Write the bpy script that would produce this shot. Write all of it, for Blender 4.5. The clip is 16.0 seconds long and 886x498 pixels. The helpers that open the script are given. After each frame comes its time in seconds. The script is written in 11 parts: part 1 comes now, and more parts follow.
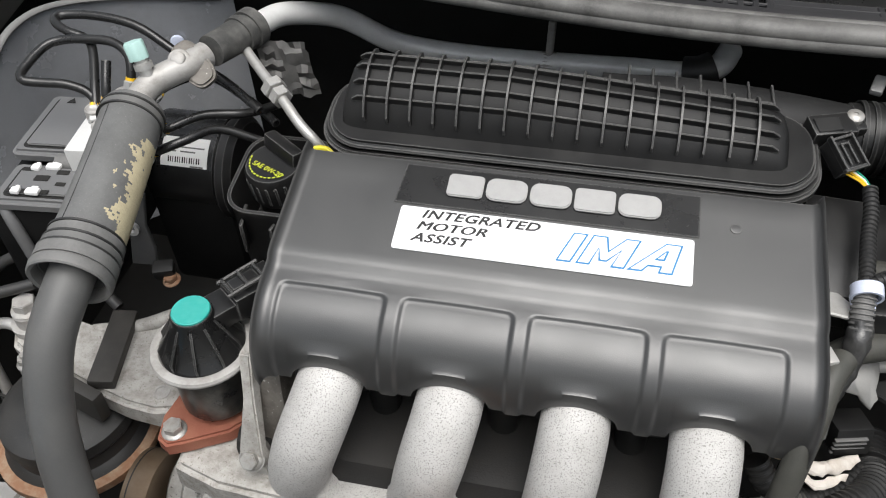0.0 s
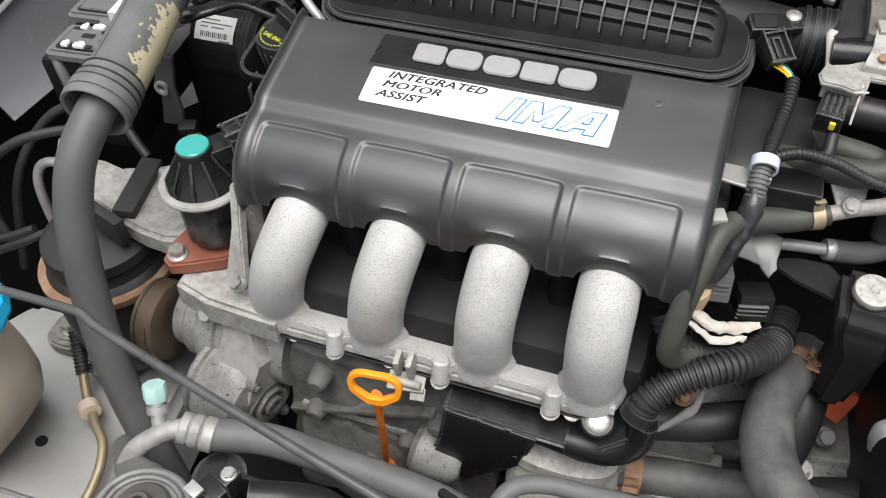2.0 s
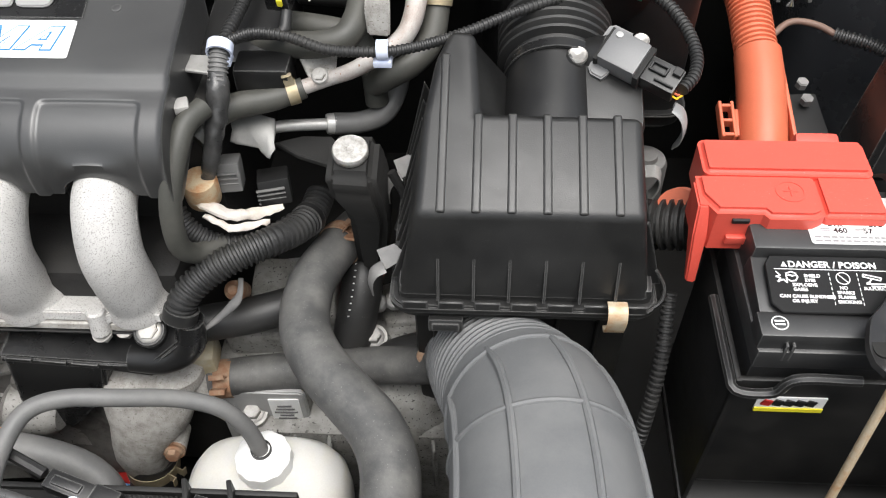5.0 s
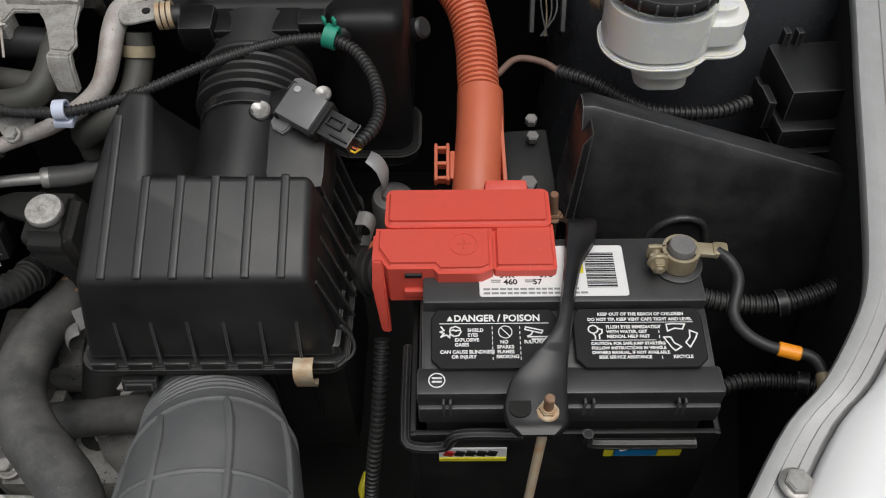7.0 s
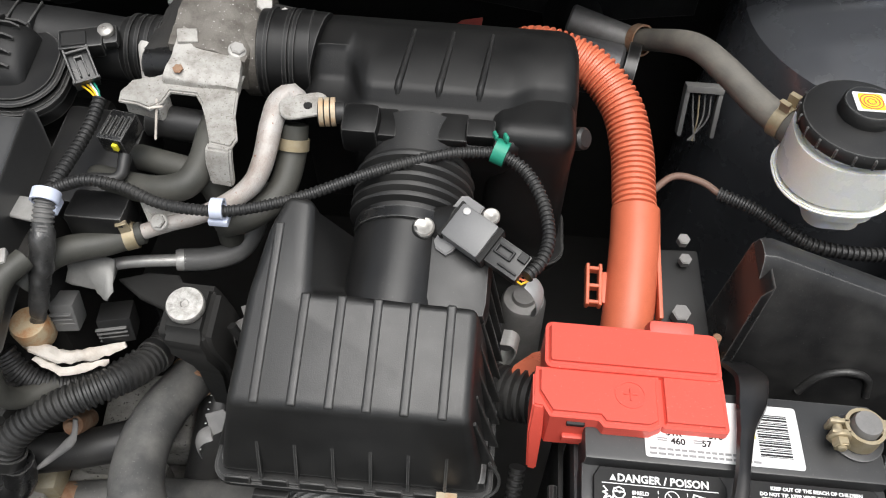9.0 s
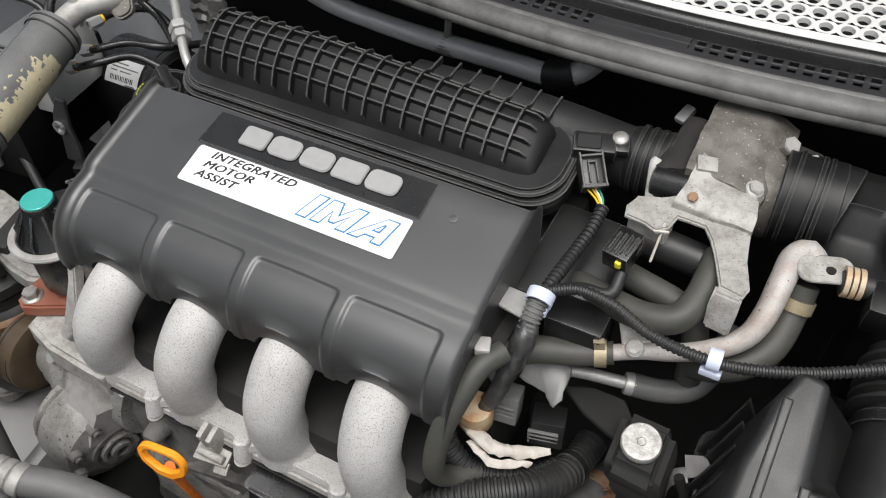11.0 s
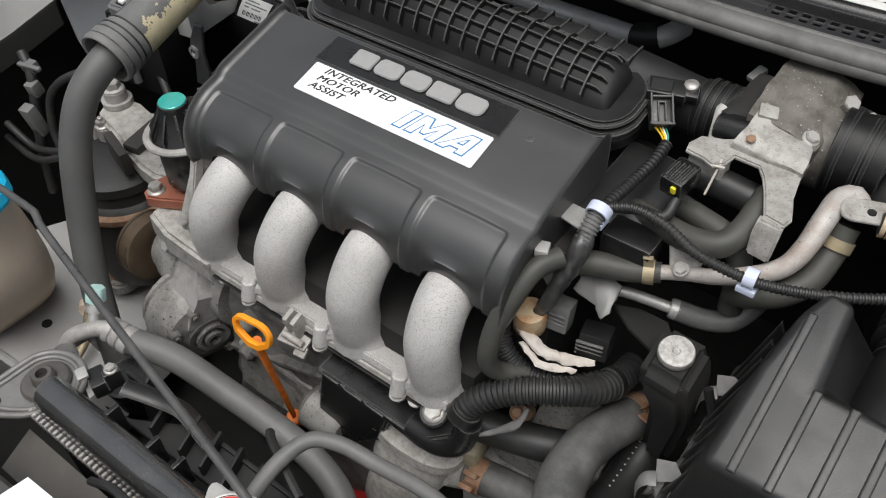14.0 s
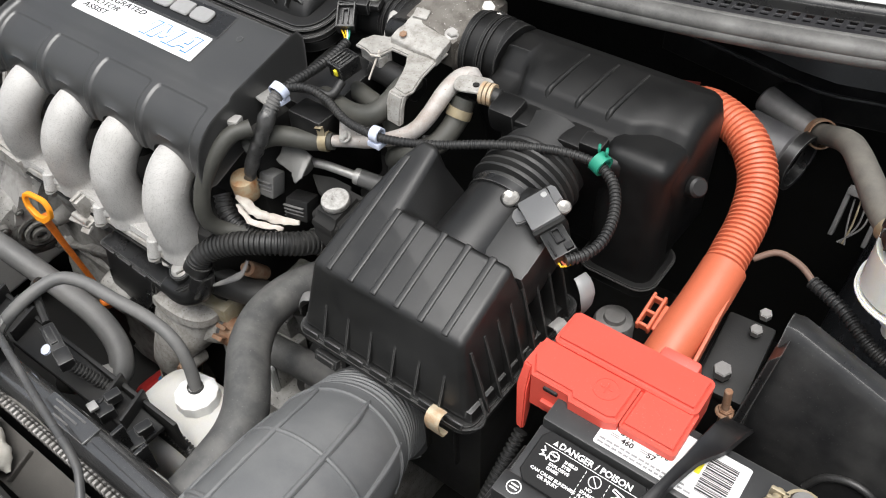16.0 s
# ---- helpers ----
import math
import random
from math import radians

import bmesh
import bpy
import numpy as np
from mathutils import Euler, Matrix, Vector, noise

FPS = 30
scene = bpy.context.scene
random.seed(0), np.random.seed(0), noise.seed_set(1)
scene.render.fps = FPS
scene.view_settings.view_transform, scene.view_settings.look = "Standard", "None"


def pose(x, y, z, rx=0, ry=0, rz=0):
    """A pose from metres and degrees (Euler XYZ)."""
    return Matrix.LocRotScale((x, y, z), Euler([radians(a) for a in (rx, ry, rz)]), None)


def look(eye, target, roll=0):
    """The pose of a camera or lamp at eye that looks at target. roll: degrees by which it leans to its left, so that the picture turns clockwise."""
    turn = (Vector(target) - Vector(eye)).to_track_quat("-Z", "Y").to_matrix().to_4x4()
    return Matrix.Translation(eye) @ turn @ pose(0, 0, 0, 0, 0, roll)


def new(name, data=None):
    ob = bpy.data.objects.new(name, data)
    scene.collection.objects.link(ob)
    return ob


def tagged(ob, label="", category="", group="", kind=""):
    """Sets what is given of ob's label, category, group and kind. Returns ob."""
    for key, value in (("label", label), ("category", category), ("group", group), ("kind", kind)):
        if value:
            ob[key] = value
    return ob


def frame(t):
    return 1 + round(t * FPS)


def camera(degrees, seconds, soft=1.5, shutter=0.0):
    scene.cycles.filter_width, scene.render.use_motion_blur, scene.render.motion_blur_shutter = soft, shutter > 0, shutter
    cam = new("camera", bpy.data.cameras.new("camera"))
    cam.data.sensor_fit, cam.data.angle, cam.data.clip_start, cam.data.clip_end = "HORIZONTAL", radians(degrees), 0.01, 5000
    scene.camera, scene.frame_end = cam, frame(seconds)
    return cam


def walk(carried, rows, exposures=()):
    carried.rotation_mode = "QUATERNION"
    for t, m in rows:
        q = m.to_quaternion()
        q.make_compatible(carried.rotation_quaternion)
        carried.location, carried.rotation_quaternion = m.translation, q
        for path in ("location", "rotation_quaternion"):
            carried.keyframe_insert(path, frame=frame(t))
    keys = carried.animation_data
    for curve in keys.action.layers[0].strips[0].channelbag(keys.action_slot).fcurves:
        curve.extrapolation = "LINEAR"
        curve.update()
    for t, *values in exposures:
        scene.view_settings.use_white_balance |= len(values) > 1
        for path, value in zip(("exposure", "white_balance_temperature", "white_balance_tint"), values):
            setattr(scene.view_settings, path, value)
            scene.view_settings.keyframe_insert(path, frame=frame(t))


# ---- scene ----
cam = camera(56.4, 16.0, soft=1.1)
PATH = [
    (0, (0.083, 0.041, 1.349), (-0.252, 1.43, -0.05), -2.2),
    (0.5, (0.077, 0.013, 1.356), (-0.298, 1.367, -0.068), -1.7),
    (1, (0.126, -0.01, 1.35), (-0.348, 1.302, -0.083), -3.3),
    (1.5, (0.161, -0.025, 1.357), (-0.332, 1.266, -0.089), -3.1),
    (2, (0.198, -0.041, 1.352), (-0.307, 1.225, -0.111), -3.0),
    (2.5, (0.233, -0.057, 1.342), (-0.27, 1.197, -0.133), -2.7),
    (3, (0.273, -0.065, 1.336), (-0.19, 1.183, -0.157), -2.3),
    (3.5, (0.295, -0.063, 1.33), (-0.057, 1.195, -0.184), -1.8),
    (4, (0.329, -0.066, 1.32), (0.103, 1.213, -0.201), -0.5),
    (4.5, (0.377, -0.056, 1.317), (0.171, 1.24, -0.193), -3.5),
    (5, (0.428, -0.051, 1.32), (0.336, 1.251, -0.195), -1.7),
    (7.5, (0.654, 0.007, 1.358), (0.625, 1.271, -0.191), -1.6),
    (8, (0.672, 0.024, 1.372), (0.631, 1.277, -0.186), -1.9),
    (8.5, (0.611, 0.045, 1.379), (0.552, 1.294, -0.182), -1.3),
    (9, (0.524, 0.073, 1.38), (0.446, 1.338, -0.167), 2.1),
    (9.5, (0.479, 0.098, 1.383), (0.242, 1.346, -0.162), 1.1),
    (10, (0.422, 0.107, 1.392), (0.005, 1.335, -0.13), -1.1),
    (12.5, (0.345, 0.044, 1.389), (-0.498, 1.184, -0.021), -1.3),
    (13, (0.354, 0.032, 1.395), (-0.48, 1.148, -0.04), -1.2),
    (13.5, (0.382, 0.017, 1.392), (-0.49, 1.112, -0.037), -2.1),
    (14, (0.424, 0.01, 1.388), (-0.446, 1.104, -0.043), -2.1),
    (14.5, (0.513, 0.014, 1.388), (-0.335, 1.114, -0.051), -1.7),
    (15, (0.612, 0.023, 1.383), (-0.268, 1.13, -0.032), -2.2),
    (15.5, (0.679, 0.017, 1.389), (-0.185, 1.122, -0.038), -1.9),
    (16, (0.744, 0.013, 1.405), (-0.135, 1.113, -0.015), -2.2),
]
walk(cam, [(t, look(eye, target, roll)) for t, eye, target, roll in PATH],
     [(0, 1.22), (1.0, 1.27), (2.0, 1.30), (3.0, 1.42), (3.5, 1.58), (4.5, 1.66), (5.2, 1.50), (7.3, 0.25), (8.0, 0.18), (8.5, 0.12), (9.0, 1.26), (9.5, 1.68), (10.2, 1.38), (12.3, 0.98), (12.7, 0.93), (13.0, 0.75), (14.0, 0.87), (14.5, 1.28), (15, 1.57), (16, 1.38)])

# ---- daylight: an overcast sky ----
world = bpy.data.worlds.new("sky")
scene.world = world
world.use_nodes = True
wn = world.node_tree.nodes
sky = wn.new("ShaderNodeTexSky")
sky.sky_type, sky.sun_disc = "NISHITA", False
sky.sun_elevation, sky.sun_rotation = radians(72), radians(150)
sky.dust_density, sky.ozone_density, sky.air_density = 4.0, 1.0, 1.6
haze = wn.new("ShaderNodeHueSaturation")
haze.inputs["Saturation"].default_value = 0.35
world.node_tree.links.new(sky.outputs[0], haze.inputs["Color"])
world.node_tree.links.new(haze.outputs[0], wn["Background"].inputs[0])
wn["Background"].inputs[1].default_value = 0.06
sun = new("sun", bpy.data.lights.new("sun", "SUN"))
sun.data.energy, sun.data.angle, sun.data.color = 1.5, radians(50), (1.0, 0.985, 0.965)
sun.matrix_basis = look((0.5, -0.4, 4.0), (0.2, 0.4, 0.9))

# ---- helpers of this scene ----
V = Vector


def part(name, bm, material, parent, label="", angle=38):
    """One bmesh as one mesh object under a thing or a part."""
    me = bpy.data.meshes.new(name)
    bmesh.ops.recalc_face_normals(bm, faces=bm.faces)
    bm.to_mesh(me)
    bm.free()
    me.polygons.foreach_set("use_smooth", [True] * len(me.polygons))
    me.set_sharp_from_angle(angle=radians(angle))
    me.materials.append(material)
    ob = new(name, me)
    if parent is not None:
        ob.parent = parent
        if parent.parent is None and parent.type == "EMPTY":
            ob.matrix_parent_inverse = parent.matrix_basis.inverted()
    if label:
        ob["label"] = label
    return ob


def thing(name, at, label, category, group="", kind=""):
    ob = new(name)
    ob.empty_display_size = 0.02
    ob.matrix_basis = pose(*at)
    return tagged(ob, label, category, group, kind)


def single(name, bm, material, label, category, group="", kind="", angle=38):
    return tagged(part(name, bm, material, None, "", angle), label, category, group, kind)


def join(bm, other, m=None):
    """Adds one bmesh to another, and frees it."""
    if m is not None:
        bmesh.ops.transform(other, matrix=m, verts=other.verts)
    me = bpy.data.meshes.new("tmp")
    other.to_mesh(me)
    other.free()
    bm.from_mesh(me)
    bpy.data.meshes.remove(me)
    return bm


def B():
    return bmesh.new()


def box(bm, at, size, rot=(0, 0, 0), bevel=0.002, seg=2, taper=1.0):
    o = B()
    bmesh.ops.create_cube(o, size=1)
    for v in o.verts:
        k = taper if v.co.z > 0 else 1.0
        v.co = V((v.co.x * size[0] * k, v.co.y * size[1] * k, v.co.z * size[2]))
    if bevel:
        bmesh.ops.bevel(o, geom=o.edges[:], offset=min(bevel, 0.45 * min(size)), segments=seg, affect="EDGES", profile=0.6)
    return join(bm, o, pose(*at, *rot))


def frame_to(axis):
    return V(axis).normalized().to_track_quat("Z", "Y").to_matrix().to_4x4()


def lathe(bm, prof, at, axis=(0, 0, 1), seg=28, flute=0, depth=0.0):
    """Turns a profile of (radius, height) round an axis through at."""
    o = B()
    rings = []
    for r, h in prof:
        if r < 1e-5:
            rings.append([o.verts.new((0, 0, h))])
        else:
            ring = []
            for i in range(seg):
                a = 2 * math.pi * i / seg
                q = r - (depth if flute and (i * flute // seg) % 2 else 0)
                ring.append(o.verts.new((q * math.cos(a), q * math.sin(a), h)))
            rings.append(ring)
    for a, b in zip(rings, rings[1:]):
        for i in range(seg):
            j = (i + 1) % seg
            if len(a) == 1 and len(b) > 1:
                o.faces.new((a[0], b[i], b[j]))
            elif len(b) == 1 and len(a) > 1:
                o.faces.new((a[i], a[j], b[0]))
            elif len(a) > 1:
                o.faces.new((a[i], a[j], b[j], b[i]))
    p, q = prof[0], prof[-1]
    hollow = len(prof) == 4 and p[0] == q[0] and p[1] == prof[1][1] and 0 < p[0] < prof[1][0]
    if hollow or len(prof) > 3 and abs(p[1] - q[1]) < 1e-7 and p[0] > 1e-5 and q[0] > 1e-5:
        if prof[0] != prof[-1]:
            for i in range(seg):
                j = (i + 1) % seg
                o.faces.new((rings[-1][i], rings[-1][j], rings[0][j], rings[0][i]))
    else:
        for ring in (rings[0], rings[-1]):
            if len(ring) > 2:
                o.faces.new(ring)
    return join(bm, o, Matrix.Translation(at) @ frame_to(axis))


def rod(bm, a, b, r0, r1=None, seg=16, edge=0.0008):
    """A round bar from a to b with softened ends."""
    a, b = V(a), V(b)
    r1 = r0 if r1 is None else r1
    n = (b - a).length
    e = min(edge, n * 0.3, r0 * 0.5, r1 * 0.5)
    return lathe(bm, [(r0 - e, 0), (r0, e), (r1, n - e), (r1 - e, n)], a, b - a, seg)


def curve_points(pts, step=0.004):
    """Points at even steps on a smooth curve through the given ones."""
    p = [V(q) for q in pts]
    p = [2 * p[0] - p[1]] + p + [2 * p[-1] - p[-2]]
    fine, where = [], []
    for i in range(1, len(p) - 2):
        p0, p1, p2, p3 = p[i - 1:i + 3]
        for k in range(24):
            t = k / 24
            fine.append(0.5 * (2 * p1 + (p2 - p0) * t + (2 * p0 - 5 * p1 + 4 * p2 - p3) * t * t + (3 * p1 - p0 - 3 * p2 + p3) * t ** 3))
            where.append(i - 1 + t)
    fine.append(p[-2])
    where.append(len(pts) - 1)
    run = [0.0]
    for a, b in zip(fine, fine[1:]):
        run.append(run[-1] + (b - a).length)
    n = max(2, int(run[-1] / step))
    out, par, j = [], [], 0
    for i in range(n + 1):
        s = run[-1] * i / n
        while j < len(run) - 2 and run[j + 1] < s:
            j += 1
        f = (s - run[j]) / max(1e-9, run[j + 1] - run[j])
        out.append(fine[j].lerp(fine[j + 1], f))
        par.append(where[j] + (where[j + 1] - where[j]) * f)
    return out, par, run[-1]


def sweep(bm, pts, r, seg=14, step=0.004, ribs=None, flat=1.0):
    """A hose through pts. r: one radius or one a point. ribs: pitch, depth and share of the raised part."""
    if ribs:
        step = ribs[0] / 6
    c, par, _ = curve_points(pts, step)
    rr = r if isinstance(r, (list, tuple)) else [r] * len(pts)
    up = None
    rings = []
    for i, q in enumerate(c):
        d = (c[min(i + 1, len(c) - 1)] - c[max(i - 1, 0)]).normalized()
        if up is None:
            up = d.orthogonal().normalized() if abs(d.z) > 0.9 else V((0, 0, 1))
        up = (up - d * up.dot(d)).normalized()
        side = d.cross(up)
        k = min(int(par[i]), len(rr) - 2)
        w = par[i] - k
        w = w * w * (3 - 2 * w)
        rad = rr[k] + (rr[k + 1] - rr[k]) * w
        if ribs:
            ph = (i % 6) / 6
            rad -= ribs[1] * (0 if ph < ribs[2] else 1)
        rings.append([bm.verts.new(q + (side * math.cos(a) + up * math.sin(a) * flat) * rad) for a in (2 * math.pi * s / seg for s in range(seg))])
    for a, b in zip(rings, rings[1:]):
        for s in range(seg):
            bm.faces.new((a[s], a[(s + 1) % seg], b[(s + 1) % seg], b[s]))
    bm.faces.new(rings[0])
    bm.faces.new(rings[-1])
    return bm


def slab(bm, outline, z0, z1, m=None, bevel=0.001, seg=2):
    """A plate with a drawn outline, from height z0 to z1."""
    o = B()
    lo = [o.verts.new((x, y, z0)) for x, y in outline]
    f = o.faces.new(lo)
    e = bmesh.ops.extrude_face_region(o, geom=[f])
    bmesh.ops.translate(o, vec=(0, 0, z1 - z0), verts=[v for v in e["geom"] if isinstance(v, bmesh.types.BMVert)])
    if bevel:
        flat = [q for q in o.edges if abs(q.verts[0].co.z - q.verts[1].co.z) < 1e-7]
        bmesh.ops.bevel(o, geom=flat, offset=bevel, segments=seg, affect="EDGES")
    return join(bm, o, m)


def rounded(w, h, r, n=5, cx=0.0, cy=0.0):
    """The outline of a rectangle with round corners."""
    out = []
    for sx, sy, a0 in ((1, 1, 0), (-1, 1, 90), (-1, -1, 180), (1, -1, 270)):
        for i in range(n + 1):
            a = radians(a0 + 90 * i / n)
            out.append((cx + sx * (w / 2 - r) + r * math.cos(a), cy + sy * (h / 2 - r) + r * math.sin(a)))
    return out


def shell(bm, loops, cap=True):
    """Skins a row of closed loops with the same number of points."""
    rings = [[bm.verts.new(p) for p in loop] for loop in loops]
    n = len(rings[0])
    for a, b in zip(rings, rings[1:]):
        for i in range(n):
            bm.faces.new((a[i], a[(i + 1) % n], b[(i + 1) % n], b[i]))
    if cap:
        bm.faces.new(rings[0])
        bm.faces.new(rings[-1])
    return bm


def hexbolt(bm, at, axis, af=0.010, head=0.006, flange=True, stud=0.0):
    r = af / 1.732
    if flange:
        lathe(bm, [(r * 1.30, 0), (r * 1.34, 0.0006), (r * 1.22, 0.0016), (r * 0.9, 0.0022)], at, axis, 20)
    o = B()
    a = [(r * math.cos(radians(60 * i)), r * math.sin(radians(60 * i))) for i in range(6)]
    slab(o, a, 0.001, head, None, 0.0007, 2)
    if stud:
        rod(o, (0, 0, head * 0.5), (0, 0, head + stud), af * 0.28)
    return join(bm, o, Matrix.Translation(at) @ frame_to(axis))


def ring(bm, at, axis, r, width, thick=0.0008, seg=28):
    """A band round a hose."""
    return lathe(bm, [(r, -width / 2), (r + thick, -width / 2), (r + thick, width / 2), (r, width / 2)], at, axis, seg)


def clamp(parent, at, axis, r, material, width=0.010, ear=(0, 0, 1)):
    """A spring clamp: a band and two tangs."""
    bm = B()
    ring(bm, at, axis, r, width, 0.0009)
    ax, e = V(axis).normalized(), V(ear).normalized()
    s = ax.cross(e).normalized()
    m = Matrix.Translation(V(at) + e * (r + 0.004)) @ Matrix((s, ax, e)).transposed().to_4x4()
    for k in (-1, 1):
        o = B()
        box(o, (0.0045 * k, 0, 0), (0.0011, width * 0.9, 0.010), (0, 0, 0), 0.0003, 1)
        box(o, (0.0065 * k, 0, 0.0045), (0.004, width * 0.9, 0.0011), (0, 0, 0), 0.0003, 1)
        join(bm, o, m)
    return part("hose_clamp", bm, material, parent, "spring hose clamp")


def letters(body, size, m, shear=0.0, depth=0.0003, offset=0.0, align="LEFT", spacing=1.0):
    """A bmesh of words in the built-in font, laid by the pose m."""
    cu = bpy.data.curves.new("words", "FONT")
    cu.body, cu.size, cu.shear, cu.extrude, cu.offset, cu.align_x, cu.space_character = body, size, shear, depth, offset, align, spacing
    cu.resolution_u = 3
    ob = bpy.data.objects.new("words", cu)
    scene.collection.objects.link(ob)
    me = bpy.data.meshes.new_from_object(ob.evaluated_get(bpy.context.evaluated_depsgraph_get()))
    bpy.data.objects.remove(ob)
    bpy.data.curves.remove(cu)
    bm = B()
    bm.from_mesh(me)
    bpy.data.meshes.remove(me)
    bmesh.ops.transform(bm, matrix=m, verts=bm.verts)
    return bm


def crinkle(bm, amount=0.004, scale=45.0, cuts=3):
    """Divides a plain casting and pushes its skin in and out."""
    bmesh.ops.subdivide_edges(bm, edges=bm.edges[:], cuts=cuts, use_grid_fill=True)
    bm.normal_update()
    for v in bm.verts:
        k = noise.noise(v.co * scale) + 0.5 * noise.noise(v.co * scale * 2.7)
        v.co += v.normal * amount * k
    return bm


def smooth(a, b, x):
    t = max(0.0, min(1.0, (x - a) / (b - a)))
    return t * t * (3 - 2 * t)

# ---- materials ----


def mat(name, base, rough=0.5, metal=0.0, dirt=None, amount=0.3, scale=18.0, grain=900.0, bump=0.05, spots=None, spec=0.5, coat=0.0, sub=0.0, glint_wear=0.0):
    """A surface with variation at two scales: large stains towards the dirt colour, and a fine grain in colour, gloss and relief."""
    m = bpy.data.materials.new(name)
    m.use_nodes = True
    n, l = m.node_tree.nodes, m.node_tree.links
    p = n["Principled BSDF"]
    co = n.new("ShaderNodeTexCoord").outputs["Object"]

    def noise_at(s, detail=4.0, r=0.6):
        q = n.new("ShaderNodeTexNoise")
        q.inputs["Scale"].default_value, q.inputs["Detail"].default_value, q.inputs["Roughness"].default_value = s, detail, r
        l.new(co, q.inputs["Vector"])
        return q.outputs["Fac"]

    def ramp(x, a, b):
        q = n.new("ShaderNodeMapRange")
        q.inputs["From Min"].default_value, q.inputs["From Max"].default_value = a, b
        l.new(x, q.inputs["Value"])
        return q.outputs["Result"]

    def mix(f, a, b):
        q = n.new("ShaderNodeMix")
        q.data_type = "RGBA"
        l.new(f, q.inputs["Factor"])
        for sock, c in ((q.inputs["A"], a), (q.inputs["B"], b)):
            if isinstance(c, tuple):
                sock.default_value = (*c, 1)
            else:
                l.new(c, sock)
        return q.outputs["Result"]

    dirt = dirt or tuple(min(1, c * 1.5 + 0.01) for c in base)
    big, fine = noise_at(scale, 6.0, 0.65), noise_at(grain, 2.0)
    f = n.new("ShaderNodeMath")
    f.operation = "MULTIPLY"
    l.new(ramp(big, 0.42, 0.72), f.inputs[0])
    f.inputs[1].default_value = amount
    col = mix(f.outputs[0], base, dirt)
    f2 = n.new("ShaderNodeMath")
    f2.operation = "MULTIPLY"
    l.new(ramp(fine, 0.35, 0.75), f2.inputs[0])
    f2.inputs[1].default_value = 0.18
    col = mix(f2.outputs[0], col, tuple(min(1, c * 1.35 + 0.004) for c in base))
    if spots:
        s = noise_at(spots[0], 2.0, 0.5)
        col = mix(ramp(s, spots[2], spots[2] + 0.05), col, spots[1])
    if glint_wear:
        # pale edges: dust and scuffs, and the edges' highlights painted into the colour
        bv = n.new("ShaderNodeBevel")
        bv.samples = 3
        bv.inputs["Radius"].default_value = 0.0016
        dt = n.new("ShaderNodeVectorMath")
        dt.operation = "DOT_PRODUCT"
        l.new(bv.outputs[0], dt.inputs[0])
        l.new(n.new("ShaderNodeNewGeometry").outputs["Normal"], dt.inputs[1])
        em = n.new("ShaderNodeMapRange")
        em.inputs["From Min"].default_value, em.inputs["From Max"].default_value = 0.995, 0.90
        em.inputs["To Max"].default_value = glint_wear
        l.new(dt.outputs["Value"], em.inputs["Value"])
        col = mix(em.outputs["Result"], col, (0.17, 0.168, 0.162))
    l.new(col, p.inputs["Base Color"])
    rr = n.new("ShaderNodeMapRange")
    l.new(big, rr.inputs["Value"])
    rr.inputs["From Min"].default_value, rr.inputs["From Max"].default_value = 0.3, 0.7
    rr.inputs["To Min"].default_value, rr.inputs["To Max"].default_value = max(0.03, rough - 0.07), min(1, rough + 0.10)
    l.new(rr.outputs["Result"], p.inputs["Roughness"])
    p.inputs["Metallic"].default_value = metal
    p.inputs["Specular IOR Level"].default_value = spec
    p.inputs["Coat Weight"].default_value = coat
    if sub:
        p.inputs["Subsurface Weight"].default_value = sub
        p.inputs["Subsurface Radius"].default_value = (0.02, 0.018, 0.012)
    if bump:
        b = n.new("ShaderNodeBump")
        b.inputs["Strength"].default_value = bump
        b.inputs["Distance"].default_value = 0.002
        add = n.new("ShaderNodeMath")
        add.operation = "MULTIPLY_ADD"
        l.new(fine, add.inputs[0])
        add.inputs[1].default_value = 0.5
        l.new(big, add.inputs[2])
        l.new(add.outputs[0], b.inputs["Height"])
        l.new(b.outputs[0], p.inputs["Normal"])
    return m


M_COVER = mat("satin_black_cover", (0.028, 0.028, 0.0280), 0.38, 0, (0.030, 0.030, 0.029), 0.5, 14, 1500, 0.07, (1300, (0.06, 0.06, 0.058), 0.70), spec=1.0, glint_wear=0.5)
M_PLASTIC = mat("black_moulded_plastic", (0.010, 0.010, 0.0102), 0.36, 0, (0.026, 0.025, 0.023), 0.4, 22, 1100, 0.08, (900, (0.06, 0.058, 0.055), 0.70), glint_wear=0.7)
M_AIRBOX = mat("weathered_black_plastic", (0.0085, 0.0085, 0.0084), 0.42, 0, (0.026, 0.0255, 0.024), 0.5, 30, 1200, 0.10, (1100, (0.05, 0.049, 0.046), 0.69), spec=0.6, glint_wear=0.5)
M_DARK = mat("dusty_dark_plastic", (0.008, 0.008, 0.008), 0.55, 0, (0.026, 0.024, 0.021), 0.5, 25, 700, 0.1)
M_GLOSS = mat("glossy_black_plastic", (0.010, 0.010, 0.0102), 0.27, 0, (0.022, 0.022, 0.021), 0.35, 20, 900, 0.04, (800, (0.05, 0.048, 0.045), 0.71), glint_wear=0.6)
M_RUBBER = mat("grey_rubber_hose", (0.112, 0.112, 0.110), 0.52, 0, (0.20, 0.195, 0.185), 0.6, 26, 800, 0.10)
M_RUBBER_D = mat("dark_rubber", (0.019, 0.019, 0.019), 0.5, 0, (0.042, 0.040, 0.036), 0.5, 28, 800, 0.10, (1000, (0.09, 0.088, 0.084), 0.69))
